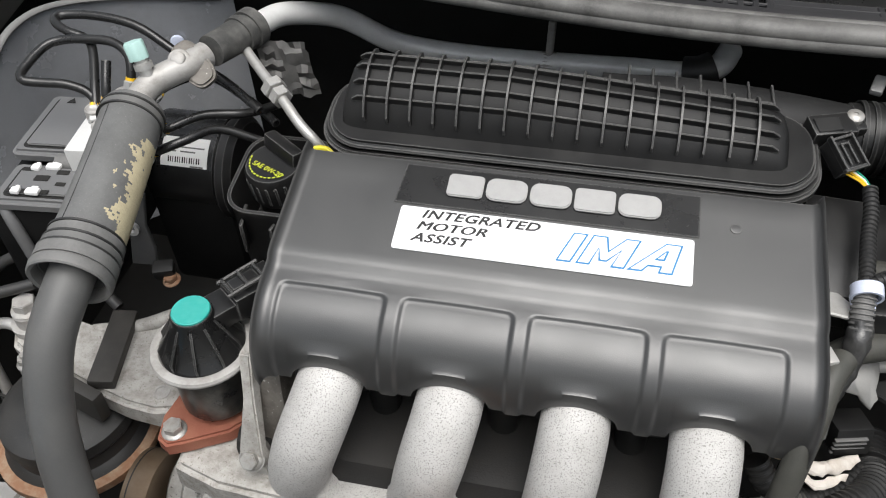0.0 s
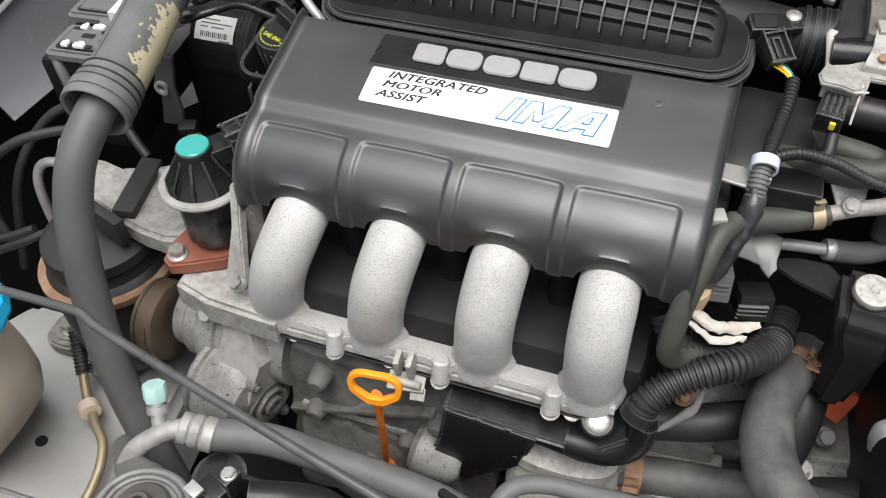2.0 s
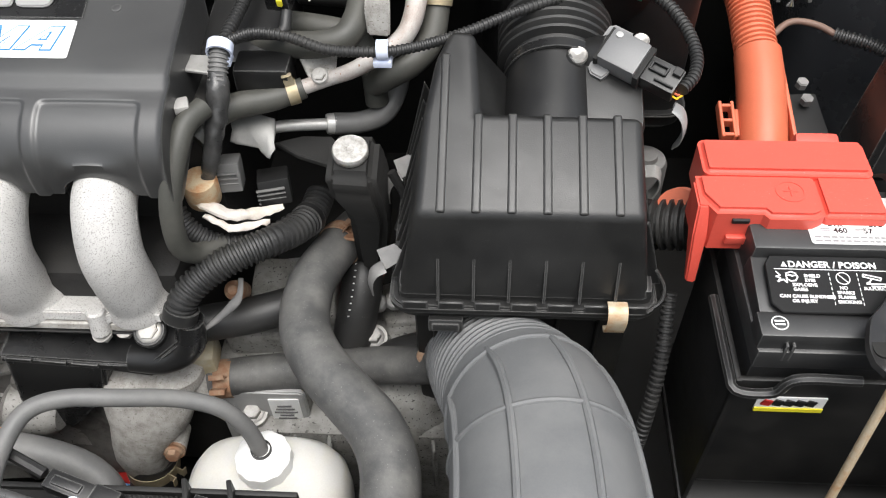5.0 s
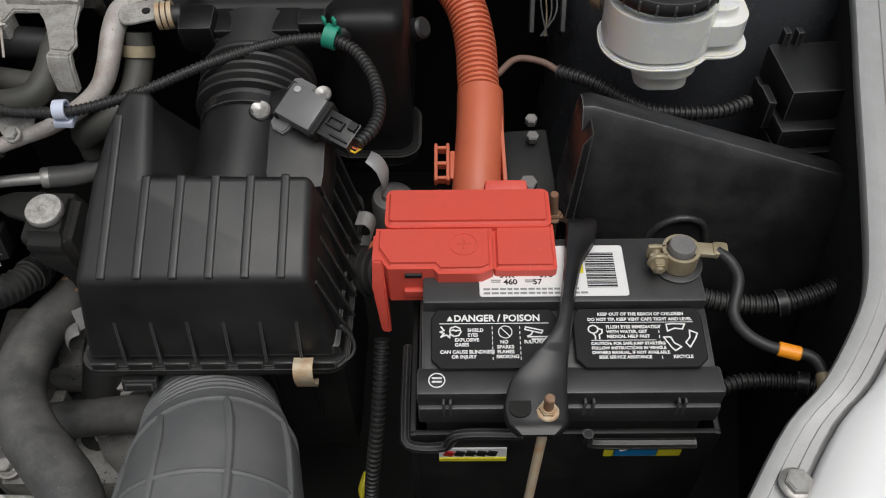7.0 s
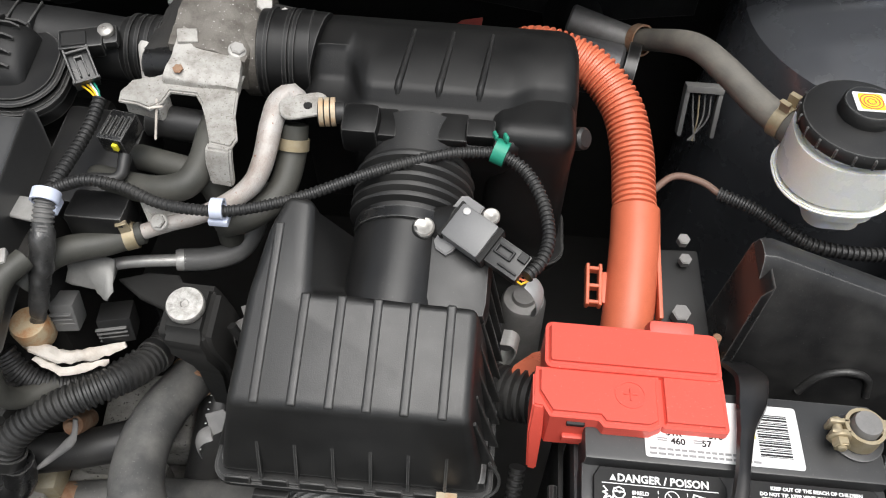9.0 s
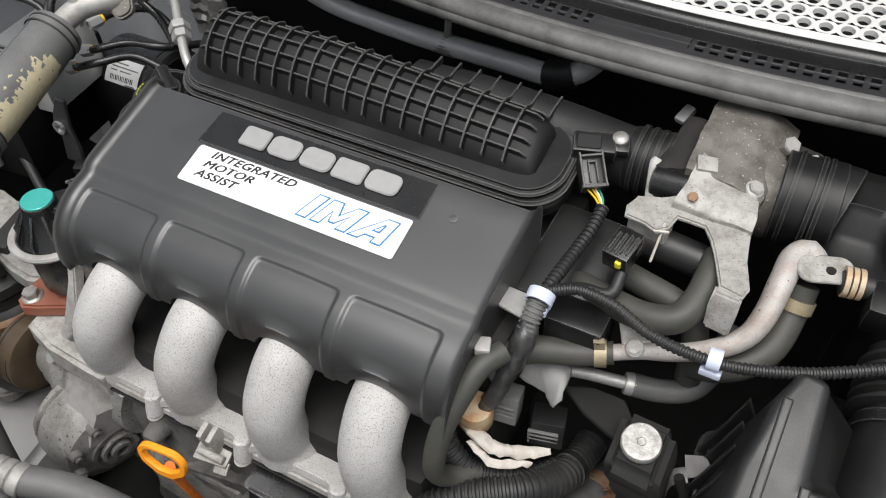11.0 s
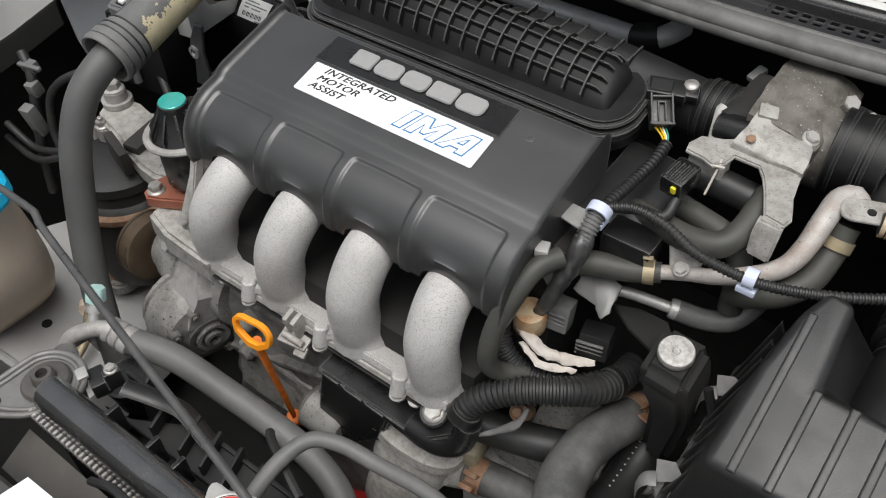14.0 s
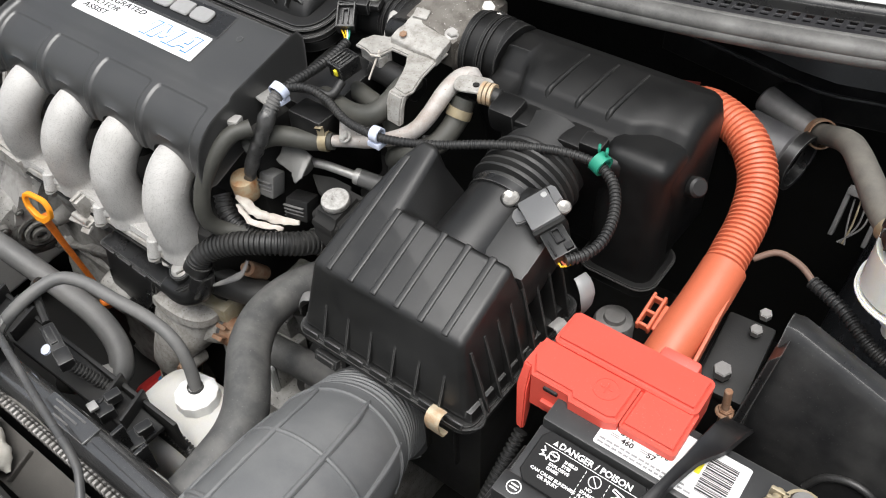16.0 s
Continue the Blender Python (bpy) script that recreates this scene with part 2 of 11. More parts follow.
M_HOSE_BR = mat("olive_worn_hose", (0.046, 0.046, 0.040), 0.55, 0, (0.09, 0.086, 0.074), 0.6, 40, 700, 0.12)
M_DUCT = mat("grey_rubber_duct", (0.115, 0.118, 0.12), 0.55, 0, (0.20, 0.20, 0.196), 0.5, 20, 900, 0.07)
M_CAST = mat("sand_cast_aluminium", (0.52, 0.51, 0.495), 0.62, 0.1, (0.37, 0.36, 0.34), 0.7, 26, 1700, 0.38, (1200, (0.24, 0.232, 0.22), 0.575))
M_ALU = mat("dull_aluminium", (0.40, 0.39, 0.375), 0.55, 0.3, (0.17, 0.155, 0.135), 0.75, 55, 900, 0.22)
M_ALU_B = mat("bright_aluminium", (0.46, 0.455, 0.44), 0.45, 0.5, (0.26, 0.245, 0.22), 0.6, 60, 900, 0.12)
M_BLOCK = mat("grimy_engine_casting", (0.27, 0.265, 0.25), 0.62, 0.2, (0.085, 0.077, 0.066), 0.85, 42, 700, 0.4, (420, (0.035, 0.032, 0.028), 0.64))
M_IRON = mat("oxidised_casting", (0.15, 0.146, 0.136), 0.78, 0.1, (0.032, 0.028, 0.024), 0.85, 42, 600, 0.45, (300, (0.19, 0.18, 0.165), 0.71))
M_STEEL = mat("zinc_steel", (0.40, 0.39, 0.37), 0.42, 0.55, (0.19, 0.17, 0.145), 0.7, 130, 1500, 0.10)
M_RUST = mat("rusty_steel", (0.24, 0.125, 0.07), 0.75, 0.15, (0.36, 0.29, 0.21), 0.8, 110, 900, 0.3)
M_BROWN = mat("red_brown_oxide", (0.23, 0.075, 0.045), 0.75, 0.0, (0.33, 0.16, 0.10), 0.5, 55, 1000, 0.25)
M_BRASS = mat("dull_yellow_zinc", (0.34, 0.28, 0.175), 0.5, 0.5, (0.45, 0.40, 0.31), 0.7, 110, 1000, 0.15)
M_ORANGE = mat("orange_conduit", (0.61, 0.158, 0.080), 0.44, 0, (0.47, 0.108, 0.052), 0.45, 20, 900, 0.04)
M_ORANGE_D = mat("orange_sleeve", (0.54, 0.130, 0.064), 0.46, 0, (0.42, 0.095, 0.045), 0.5, 24, 900, 0.05)
M_RED = mat("red_plastic_cover", (0.64, 0.082, 0.056), 0.45, 0, (0.52, 0.075, 0.052), 0.45, 26, 1100, 0.05, (1000, (0.72, 0.22, 0.18), 0.69))
M_RED_D = mat("deep_red_plastic", (0.40, 0.022, 0.018), 0.4, 0, (0.25, 0.02, 0.02), 0.5, 26, 900, 0.04)
M_HANDLE = mat("orange_handle", (0.95, 0.33, 0.015), 0.38, 0, (0.85, 0.26, 0.02), 0.4, 60, 1200, 0.03)
M_HANDLE_D = mat("worn_orange_stem", (0.82, 0.20, 0.015), 0.5, 0, (0.22, 0.05, 0.015), 0.6, 60, 900, 0.06)
M_TEAL = mat("teal_foil_disc", (0.03, 0.43, 0.37), 0.13, 0.25, (0.08, 0.48, 0.42), 0.5, 150, 1500, 0.02, spec=1.0, coat=1.0)
M_PALE = mat("pale_green_cap", (0.42, 0.62, 0.58), 0.45, 0, (0.3, 0.48, 0.45), 0.4, 70, 1200, 0.04)
M_CYAN = mat("cyan_cap", (0.015, 0.48, 0.78), 0.35, 0, (0.02, 0.40, 0.66), 0.3, 30, 900, 0.03)
M_MILKY = mat("milky_plastic", (0.53, 0.525, 0.50), 0.42, 0, (0.46, 0.43, 0.37), 0.45, 22, 800, 0.05, sub=0.4)
M_CREAM = mat("cream_tank", (0.76, 0.65, 0.52), 0.42, 0, (0.62, 0.50, 0.37), 0.4, 14, 800, 0.03, sub=0.3)
M_WHITE = mat("white_plastic", (0.78, 0.78, 0.77), 0.45, 0, (0.62, 0.61, 0.58), 0.35, 45, 1200, 0.03)
M_PLATE = mat("white_plate", (0.82, 0.82, 0.82), 0.22, 0.0, (0.74, 0.74, 0.75), 0.3, 40, 1800, 0.01, coat=0.3)
M_SILVER = mat("silver_badge", (0.36, 0.357, 0.352), 0.42, 0.3, (0.28, 0.28, 0.276), 0.5, 80, 1600, 0.04)
M_INK = mat("black_ink", (0.012, 0.012, 0.012), 0.4, 0, None, 0.2, 60, 1200, 0.0)
M_BLUE = mat("blue_ink", (0.012, 0.17, 0.40), 0.35, 0, None, 0.2, 60, 1200, 0.0)
M_YELLOW = mat("yellow_paint", (0.72, 0.62, 0.03), 0.5, 0, None, 0.3, 60, 1200, 0.03)
M_LIME = mat("yellow_green_paint", (0.42, 0.46, 0.03), 0.55, 0, None, 0.4, 90, 1200, 0.03)
M_WIRE_Y = mat("yellow_wire", (0.80, 0.48, 0.02), 0.45, 0, None, 0.3, 90, 1200, 0.0)
M_WIRE_G = mat("green_wire", (0.02, 0.25, 0.16), 0.45, 0, (0.03, 0.34, 0.24), 0.4, 90, 1200, 0.03)
M_CLIP = mat("pale_blue_clip", (0.55, 0.60, 0.74), 0.4, 0, (0.7, 0.72, 0.78), 0.4, 70, 1200, 0.03)
M_LABEL = mat("paper_label", (0.76, 0.76, 0.75), 0.5, 0, (0.62, 0.61, 0.58), 0.35, 60, 1400, 0.02)
M_PAPER = mat("crumpled_white_tape", (0.58, 0.54, 0.49), 0.75, 0, (0.38, 0.31, 0.24), 0.6, 80, 700, 0.3)
M_TAPE = mat("grey_cloth_tape", (0.10, 0.10, 0.10), 0.7, 0, (0.22, 0.21, 0.2), 0.6, 45, 600, 0.25)
M_BATTERY = mat("battery_case", (0.022, 0.022, 0.0225), 0.42, 0, (0.045, 0.045, 0.044), 0.45, 30, 1200, 0.08, (900, (0.07, 0.069, 0.066), 0.70), spec=0.7, glint_wear=0.5)
M_PANEL = mat("matt_black_panel", (0.006, 0.006, 0.0062), 0.5, 0, (0.012, 0.012, 0.012), 0.4, 30, 1200, 0.04, spec=0.25)
M_LEAD = mat("dull_lead", (0.20, 0.195, 0.19), 0.55, 0.5, (0.34, 0.33, 0.32), 0.6, 80, 900, 0.15)
M_BODY_S = mat("silver_white_paint", (0.86, 0.86, 0.855), 0.28, 0.0, (0.83, 0.83, 0.825), 0.2, 8, 2200, 0.0, coat=0.5)
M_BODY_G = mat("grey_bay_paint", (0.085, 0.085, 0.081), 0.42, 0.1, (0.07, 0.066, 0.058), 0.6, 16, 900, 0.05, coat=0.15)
# bay paint as it looks lit on the left; M_TOWER is the shaded copy
M_BODY_D = mat("bay_paint_lit", (0.30, 0.31, 0.328), 0.24, 0.25, (0.15, 0.152, 0.158), 0.5, 14, 900, 0.03, coat=0.7)
M_SEAL = mat("weathered_seal", (0.14, 0.138, 0.132), 0.55, 0, (0.03, 0.029, 0.028), 0.9, 26, 700, 0.12)
M_COWL = mat("cowl_plastic", (0.018, 0.018, 0.020), 0.5, 0, (0.04, 0.04, 0.04), 0.3, 18, 900, 0.05)
M_COWL_G = mat("dusty_grey_panel", (0.60, 0.60, 0.58), 0.6, 0, (0.45, 0.44, 0.42), 0.4, 18, 900, 0.06)
# near black: the shade inside the bay and holes, put into the colour
M_VOID = mat("bay_shade_black", (0.007, 0.007, 0.0065), 0.8, 0, (0.016, 0.014, 0.012), 0.6, 18, 500, 0.15)
M_GROUND = mat("asphalt", (0.05, 0.05, 0.05), 0.85, 0, (0.08, 0.078, 0.072), 0.5, 6, 300, 0.4)
M_STAIN = mat("stained_cast_aluminium", (0.40, 0.388, 0.366), 0.58, 0.15, (0.16, 0.145, 0.12), 0.85, 85, 900, 0.4, (600, (0.20, 0.185, 0.16), 0.64))
M_SLEEVE = mat("foam_sleeve", (0.135, 0.136, 0.134), 0.50, 0, (0.060, 0.060, 0.059), 0.8, 16, 700, 0.12, (900, (0.18, 0.178, 0.17), 0.66))
M_WORN = mat("yellowed_foam", (0.50, 0.44, 0.29), 0.75, 0, (0.30, 0.26, 0.18), 0.6, 90, 700, 0.3)
M_COLLAR = mat("dusty_rubber_collar", (0.15, 0.149, 0.145), 0.6, 0, (0.07, 0.07, 0.068), 0.7, 40, 700, 0.12)
# the same bay paint, darkened for the shade on the right tower
M_TOWER = mat("bay_paint_shaded", (0.050, 0.053, 0.059), 0.24, 0.1, (0.034, 0.035, 0.037), 0.5, 16, 900, 0.03, coat=0.6)
M_GUTTER = mat("primer_grey_steel", (0.40, 0.40, 0.395), 0.45, 0.3, (0.26, 0.255, 0.245), 0.5, 22, 1200, 0.05)
M_DIRTY = mat("oily_cast_aluminium", (0.16, 0.148, 0.132), 0.60, 0.25, (0.055, 0.047, 0.038), 0.9, 60, 900, 0.3, (500, (0.50, 0.49, 0.47), 0.68))
# dusty grey; on the brake unit's lids it also paints the sky's sheen
M_LID = mat("dusty_sheen_plastic", (0.125, 0.126, 0.128), 0.40, 0, (0.15, 0.15, 0.147), 0.5, 30, 900, 0.06, glint_wear=0.6)
# soot of the throttle parts; on the block it is shade painted black
M_SOOT_SHADE = mat("soot_and_shade_casting", (0.013, 0.0125, 0.012), 0.75, 0.1, (0.035, 0.032, 0.028), 0.6, 30, 700, 0.3)
M_RAIL = mat("pale_grey_rail_paint", (0.38, 0.378, 0.37), 0.45, 0.1, (0.27, 0.26, 0.245), 0.5, 12, 900, 0.05)
M_PALEZ = mat("tarnished_zinc", (0.50, 0.42, 0.30), 0.6, 0.2, (0.42, 0.20, 0.07), 0.9, 90, 900, 0.15)
M_RADHOSE = mat("dusty_black_hose", (0.062, 0.062, 0.061), 0.55, 0, (0.17, 0.165, 0.155), 0.75, 34, 700, 0.12, (700, (0.16, 0.155, 0.15), 0.68))
M_MOUNT = mat("dull_pressed_steel", (0.20, 0.198, 0.19), 0.5, 0.35, (0.11, 0.10, 0.09), 0.7, 40, 900, 0.1)
M_TANK = mat("worn_glossy_tank_plastic", (0.036, 0.036, 0.036), 0.20, 0, (0.075, 0.073, 0.07), 0.4, 40, 900, 0.03, (900, (0.11, 0.108, 0.104), 0.71), spec=1.0, coat=1.0, glint_wear=0.9)
# paler mottling: dust streaks, and a mottled reflection put into the colour
M_SPLASH = mat("scuffed_sheen_cover", (0.015, 0.015, 0.0155), 0.34, 0, (0.060, 0.059, 0.056), 0.6, 26, 900, 0.07, (700, (0.06, 0.058, 0.055), 0.68), spec=0.5, glint_wear=1.0)
M_CHAMBER = mat("oily_black_plastic", (0.0055, 0.0055, 0.0055), 0.46, 0, (0.014, 0.0135, 0.013), 0.6, 30, 900, 0.08, (800, (0.03, 0.029, 0.027), 0.70), spec=0.35, glint_wear=0.35)
M_PIPE = mat("clean_aluminium_pipe", (0.74, 0.74, 0.73), 0.36, 0.2, (0.5, 0.49, 0.47), 0.4, 30, 900, 0.03)

# ---- the car body round the bay ----


def sheet(name, a, b, c, d, thick, material, label):
    """A thick flat panel through four corners."""
    a, b, c, d = V(a), V(b), V(c), V(d)
    n = (b - a).cross(d - a).normalized() * thick
    bm = B()
    shell(bm, [[a, b, c, d], [a + n, b + n, c + n, d + n]])
    return single(name, bm, material, label, "car body", kind="structure")


bm = B()
box(bm, (0.25, 0.6, -0.02), (60, 60, 0.04), (0, 0, 0), 0)
single("ground", bm, M_GROUND, "dark asphalt under the car", "ground", kind="structure")
# closing panels round the bay, with their shade put into the colour
sheet("bay_floor", (-0.70, -0.05, 0.50), (1.05, -0.05, 0.50), (1.05, 0.9, 0.50), (-0.70, 0.9, 0.50), -0.01, M_VOID, "added floor below the engine, coloured as shade")
sheet("wall_firewall", (-0.70, 0.84, 0.45), (1.05, 0.84, 0.45), (1.05, 0.80, 1.02), (-0.70, 0.80, 1.02), -0.012, M_VOID, "firewall, its shade put into the colour")
sheet("wall_front", (-0.70, -0.03, 0.45), (1.05, -0.03, 0.45), (1.05, -0.03, 0.80), (-0.70, -0.03, 0.80), 0.012, M_VOID, "added closing panel behind the bumper, coloured as shade")

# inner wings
sheet("wall_inner_wing_2", (-0.56, -0.03, 0.45), (-0.56, 0.84, 0.45), (-0.58, 0.84, 0.96), (-0.56, -0.03, 0.84), -0.01, M_VOID, "inner wing panel, coloured as shade")


def outer_wing():
    """The white wing with its folded gutter, along the bay's edge."""
    ys = [-0.15, 0.05, 0.13, 0.199, 0.226, 0.265, 0.293, 0.346, 0.432, 0.568, 0.72, 0.9]
    xs = [0.60, 0.685, 0.745, 0.794, 0.822, 0.850, 0.863, 0.876, 0.894, 0.924, 0.945, 0.955]
    zs = [0.915, 0.926, 0.932, 0.938, 0.945, 0.952, 0.956, 0.964, 0.978, 0.995, 1.01, 1.02]
    gutter = [(0.003, -0.014), (0.0, -0.001), (0.0015, 0.001), (0.0028, -0.0004), (0.0120, -0.0012), (0.0128, -0.0026), (0.0220, -0.0028), (0.0228, -0.0018), (0.0290, -0.0022), (0.0300, -0.0060), (0.0330, -0.007)]
    white = [(0.0335, -0.006), (0.0340, 0.001), (0.037, 0.006), (0.06, 0.014), (0.14, 0.012), (0.24, -0.03), (0.30, -0.12), (0.31, -0.45)]
    gutter = [(dx * 0.86, dz) for dx, dz in gutter]
    white = [(dx - 0.0046, dz) for dx, dz in white]
    c, _, _ = curve_points(list(zip(xs, ys, zs)), 0.012)

    def run(prof, drop):
        bm = B()
        loops = []
        for x, y, z in c:
            top = [(x + dx, y, z + dz) for dx, dz in prof]
            low = [(x + dx + 0.0008, y, z + dz - drop) for dx, dz in reversed(prof)]
            loops.append(top + low)
        return shell(bm, loops)

    wing = thing("front_wing", (0.95, 0.3, 0.95), "silver-white painted front wing with folded gutter", "car wing")
    part("panel", run(white, 0.002), M_BODY_S, wing, "", 50)
    part("gutter", run(gutter, 0.002), M_GUTTER, wing, "grey folded gutter", 50)
    # skirt under the gutter, given the bay's shade as its colour
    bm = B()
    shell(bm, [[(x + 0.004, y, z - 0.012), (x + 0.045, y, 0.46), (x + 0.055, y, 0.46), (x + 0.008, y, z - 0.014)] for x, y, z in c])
    single("wall_inner_wing_1", bm, M_VOID, "inner wing panel below the gutter, coloured as shade", "car body", kind="structure")
    bm = B()
    hexbolt(bm, (0.795, 0.170, 0.936), (0, 0, 1), 0.012, 0.006)
    part("bolt", bm, M_STEEL, wing, "white painted bolt")
    bm = B()
    lathe(bm, [(0.013, 0), (0.013, 0.002), (0.006, 0.004), (0.0, 0.004)], (0.765, 0.125, 0.933), (0, 0, 1), 20)
    part("washer", bm, M_RUST, wing, "rusty washer")


outer_wing()


def cowl_arc(x):
    """How far the cowl bows back, and drops, away from the middle."""
    k = max(0.0, x - 0.22)
    return 0.32 * (x - 0.27) ** 2, 0.03 * k * k - 0.03 * min(0.0, x - 0.22) ** 2


def cowl():
    """Rubber seal, slotted plastic and the perforated panel at the foot of the windscreen."""
    seal = thing("cowl_seal", (0.2, 0.63, 1.0), "weathered grey rubber seal along the cowl edge", "seal", kind="structure")
    sx = [-0.75, -0.3, 0.0, 0.25, 0.5, 0.75, 1.0]
    for dy, dz, r, fl in ((0.601, 1.0455, 0.0098, 0.80), (0.5965, 1.0395, 0.0062, 1.0), (0.608, 1.0500, 0.0040, 0.8)):
        bm = B()
        sweep(bm, [(x, dy + cowl_arc(x)[0], dz + cowl_arc(x)[1]) for x in sx], r, 12, 0.02, flat=fl)
        part("lip", bm, M_SEAL, seal)

    def strip(name, prof, material, label, thick=0.004):
        bm = B()
        loops = []
        for i in range(61):
            x = -0.75 + 1.8 * i / 60
            c, d = cowl_arc(x)
            top = [(x, y + c, z + d) for y, z in prof]
            loops.append(top + [(x, y, z - thick) for _, y, z in reversed(top)])
        shell(bm, loops)
        return single(name, bm, material, label, "cowl panel", kind="structure")

    # channel coloured as shade, so that the grille slots look dark
    strip("cowl_channel", ((0.610, 1.030), (0.635, 1.036), (0.655, 1.040)), M_VOID, "channel below the cowl grille, coloured as shade")
    panel = strip("cowl_panel", ((0.636, 1.0495), (0.6515, 1.0505), (0.6530, 1.0535), (0.6565, 1.0555), (0.6600, 1.0560)), M_GLOSS, "glossy black plastic cowl panel")
    strip("cowl_trim", ((0.610, 1.0490), (0.616, 1.0505), (0.6215, 1.0500)), M_COWL, "black front strip of the cowl grille")
    # grille bars over the channel
    bm = B()
    box(bm, (0, 0, 0), (0.0048, 0.0165, 0.0045), (0, 0, 0), 0.0008, 1)
    me = None
    for i in range(98):
        x = -0.12 + 0.0108 * i
        if 0.195 < x < 0.262:
            continue
        c, d = cowl_arc(x)
        if me is None:
            bar = part("grille_bar", bm, M_COWL, panel)
            me = bar.data
        else:
            bar = new("grille_bar", me)
            bar.parent = panel
        bar.matrix_basis = pose(x, 0.6290 + c, 1.0475 + d)
    bm = B()
    shell(bm, [[(x, y + cowl_arc(x)[0], z + cowl_arc(x)[1]) for y, z in ((0.621, 1.0495), (0.637, 1.0495), (0.637, 1.0460), (0.621, 1.0460))] for x in (0.190, 0.215, 0.240, 0.266)])
    part("blank_plate", bm, M_COWL, panel)
    bm = B()
    sweep(bm, [(x, 0.629 + cowl_arc(x)[0], 1.0482 + cowl_arc(x)[1]) for x in sx], 0.0016, 8, 0.02)
    part("grille_rail", bm, M_COWL, panel)
    # perforated panel
    bm = B()
    pitch, r, n = 0.0150, 0.0050, 12
    for row in range(8):
        for k in range(52):
            cx = 0.05 + pitch * (k + 0.5 * (row % 2))
            c, d = cowl_arc(cx)
            cy, cz = 0.6715 + c + 0.0135 * row, 1.0605 + d + 0.0022 * row
            o, q, w = [], [], []
            for j in range(n):
                a = 2 * math.pi * j / n
                ca, sa = math.cos(a), math.sin(a)
                m = max(abs(ca) / (pitch / 2), abs(sa) / 0.00675)
                o.append(bm.verts.new((cx + ca / m, cy + sa / m, cz + sa / m * 0.163)))
                q.append(bm.verts.new((cx + ca * r, cy + sa * r, cz + sa * r * 0.163)))
                w.append(bm.verts.new((cx + ca * r, cy + sa * r, cz + sa * r * 0.163 - 0.004)))
            for j in range(n):
                e = (j + 1) % n
                bm.faces.new((o[j], o[e], q[e], q[j]))
                bm.faces.new((q[j], q[e], w[e], w[j]))
    single("cowl_perforated_panel", bm, M_COWL_G, "dusty pale grey perforated drain panel", "cowl panel", kind="structure")
    strip("cowl_edge", ((0.6597, 1.0563), (0.6645, 1.0592)), M_COWL_G, "pale grey edge of the drain panel")
    strip("cowl_box", ((0.663, 1.030), (0.74, 1.040), (0.86, 1.055), (0.862, 1.12), (1.2, 1.30)), M_VOID, "box under the drain panel and scuttle, coloured as shade")


cowl()


def bonnet():
    """The raised bonnet, hinged at the cowl: unseen, added to block sky and darken reflections, with an assumed dark
    insulation mat.
    """
    b = thing("bonnet", (0.18, 0.98, 1.15), "unseen raised bonnet added to darken reflections, with an assumed dark mat", "car bonnet", kind="structure")
    for name, d0, d1, half, material in (("panel", 0.012, 0.020, 0.74, M_BODY_S), ("insulation", 0.0, 0.011, 0.66, M_COWL)):
        bm = B()
        loops = []
        for i in range(13):
            s = i / 12
            y, z = 0.985 - 0.20 * s + 0.03 * s * s, 1.16 + 0.86 * s
            loop = []
            for k in range(17):
                u = -1 + 2 * k / 16
                loop.append((0.18 + u * (half - 0.10 * s), y + d0 - 0.05 * u * u, z))
            loops.append(loop + [(x, yy + d1 - d0, zz) for x, yy, zz in reversed(loop)])
        shell(bm, loops)
        part(name, bm, material, b)


bonnet()

# ---- the engine ----
RX = [-0.0655, 0.013, 0.091, 0.1685]      # the four intake runners
TOPZ = lambda y: 1.006 - (0.462 - y) * 0.256


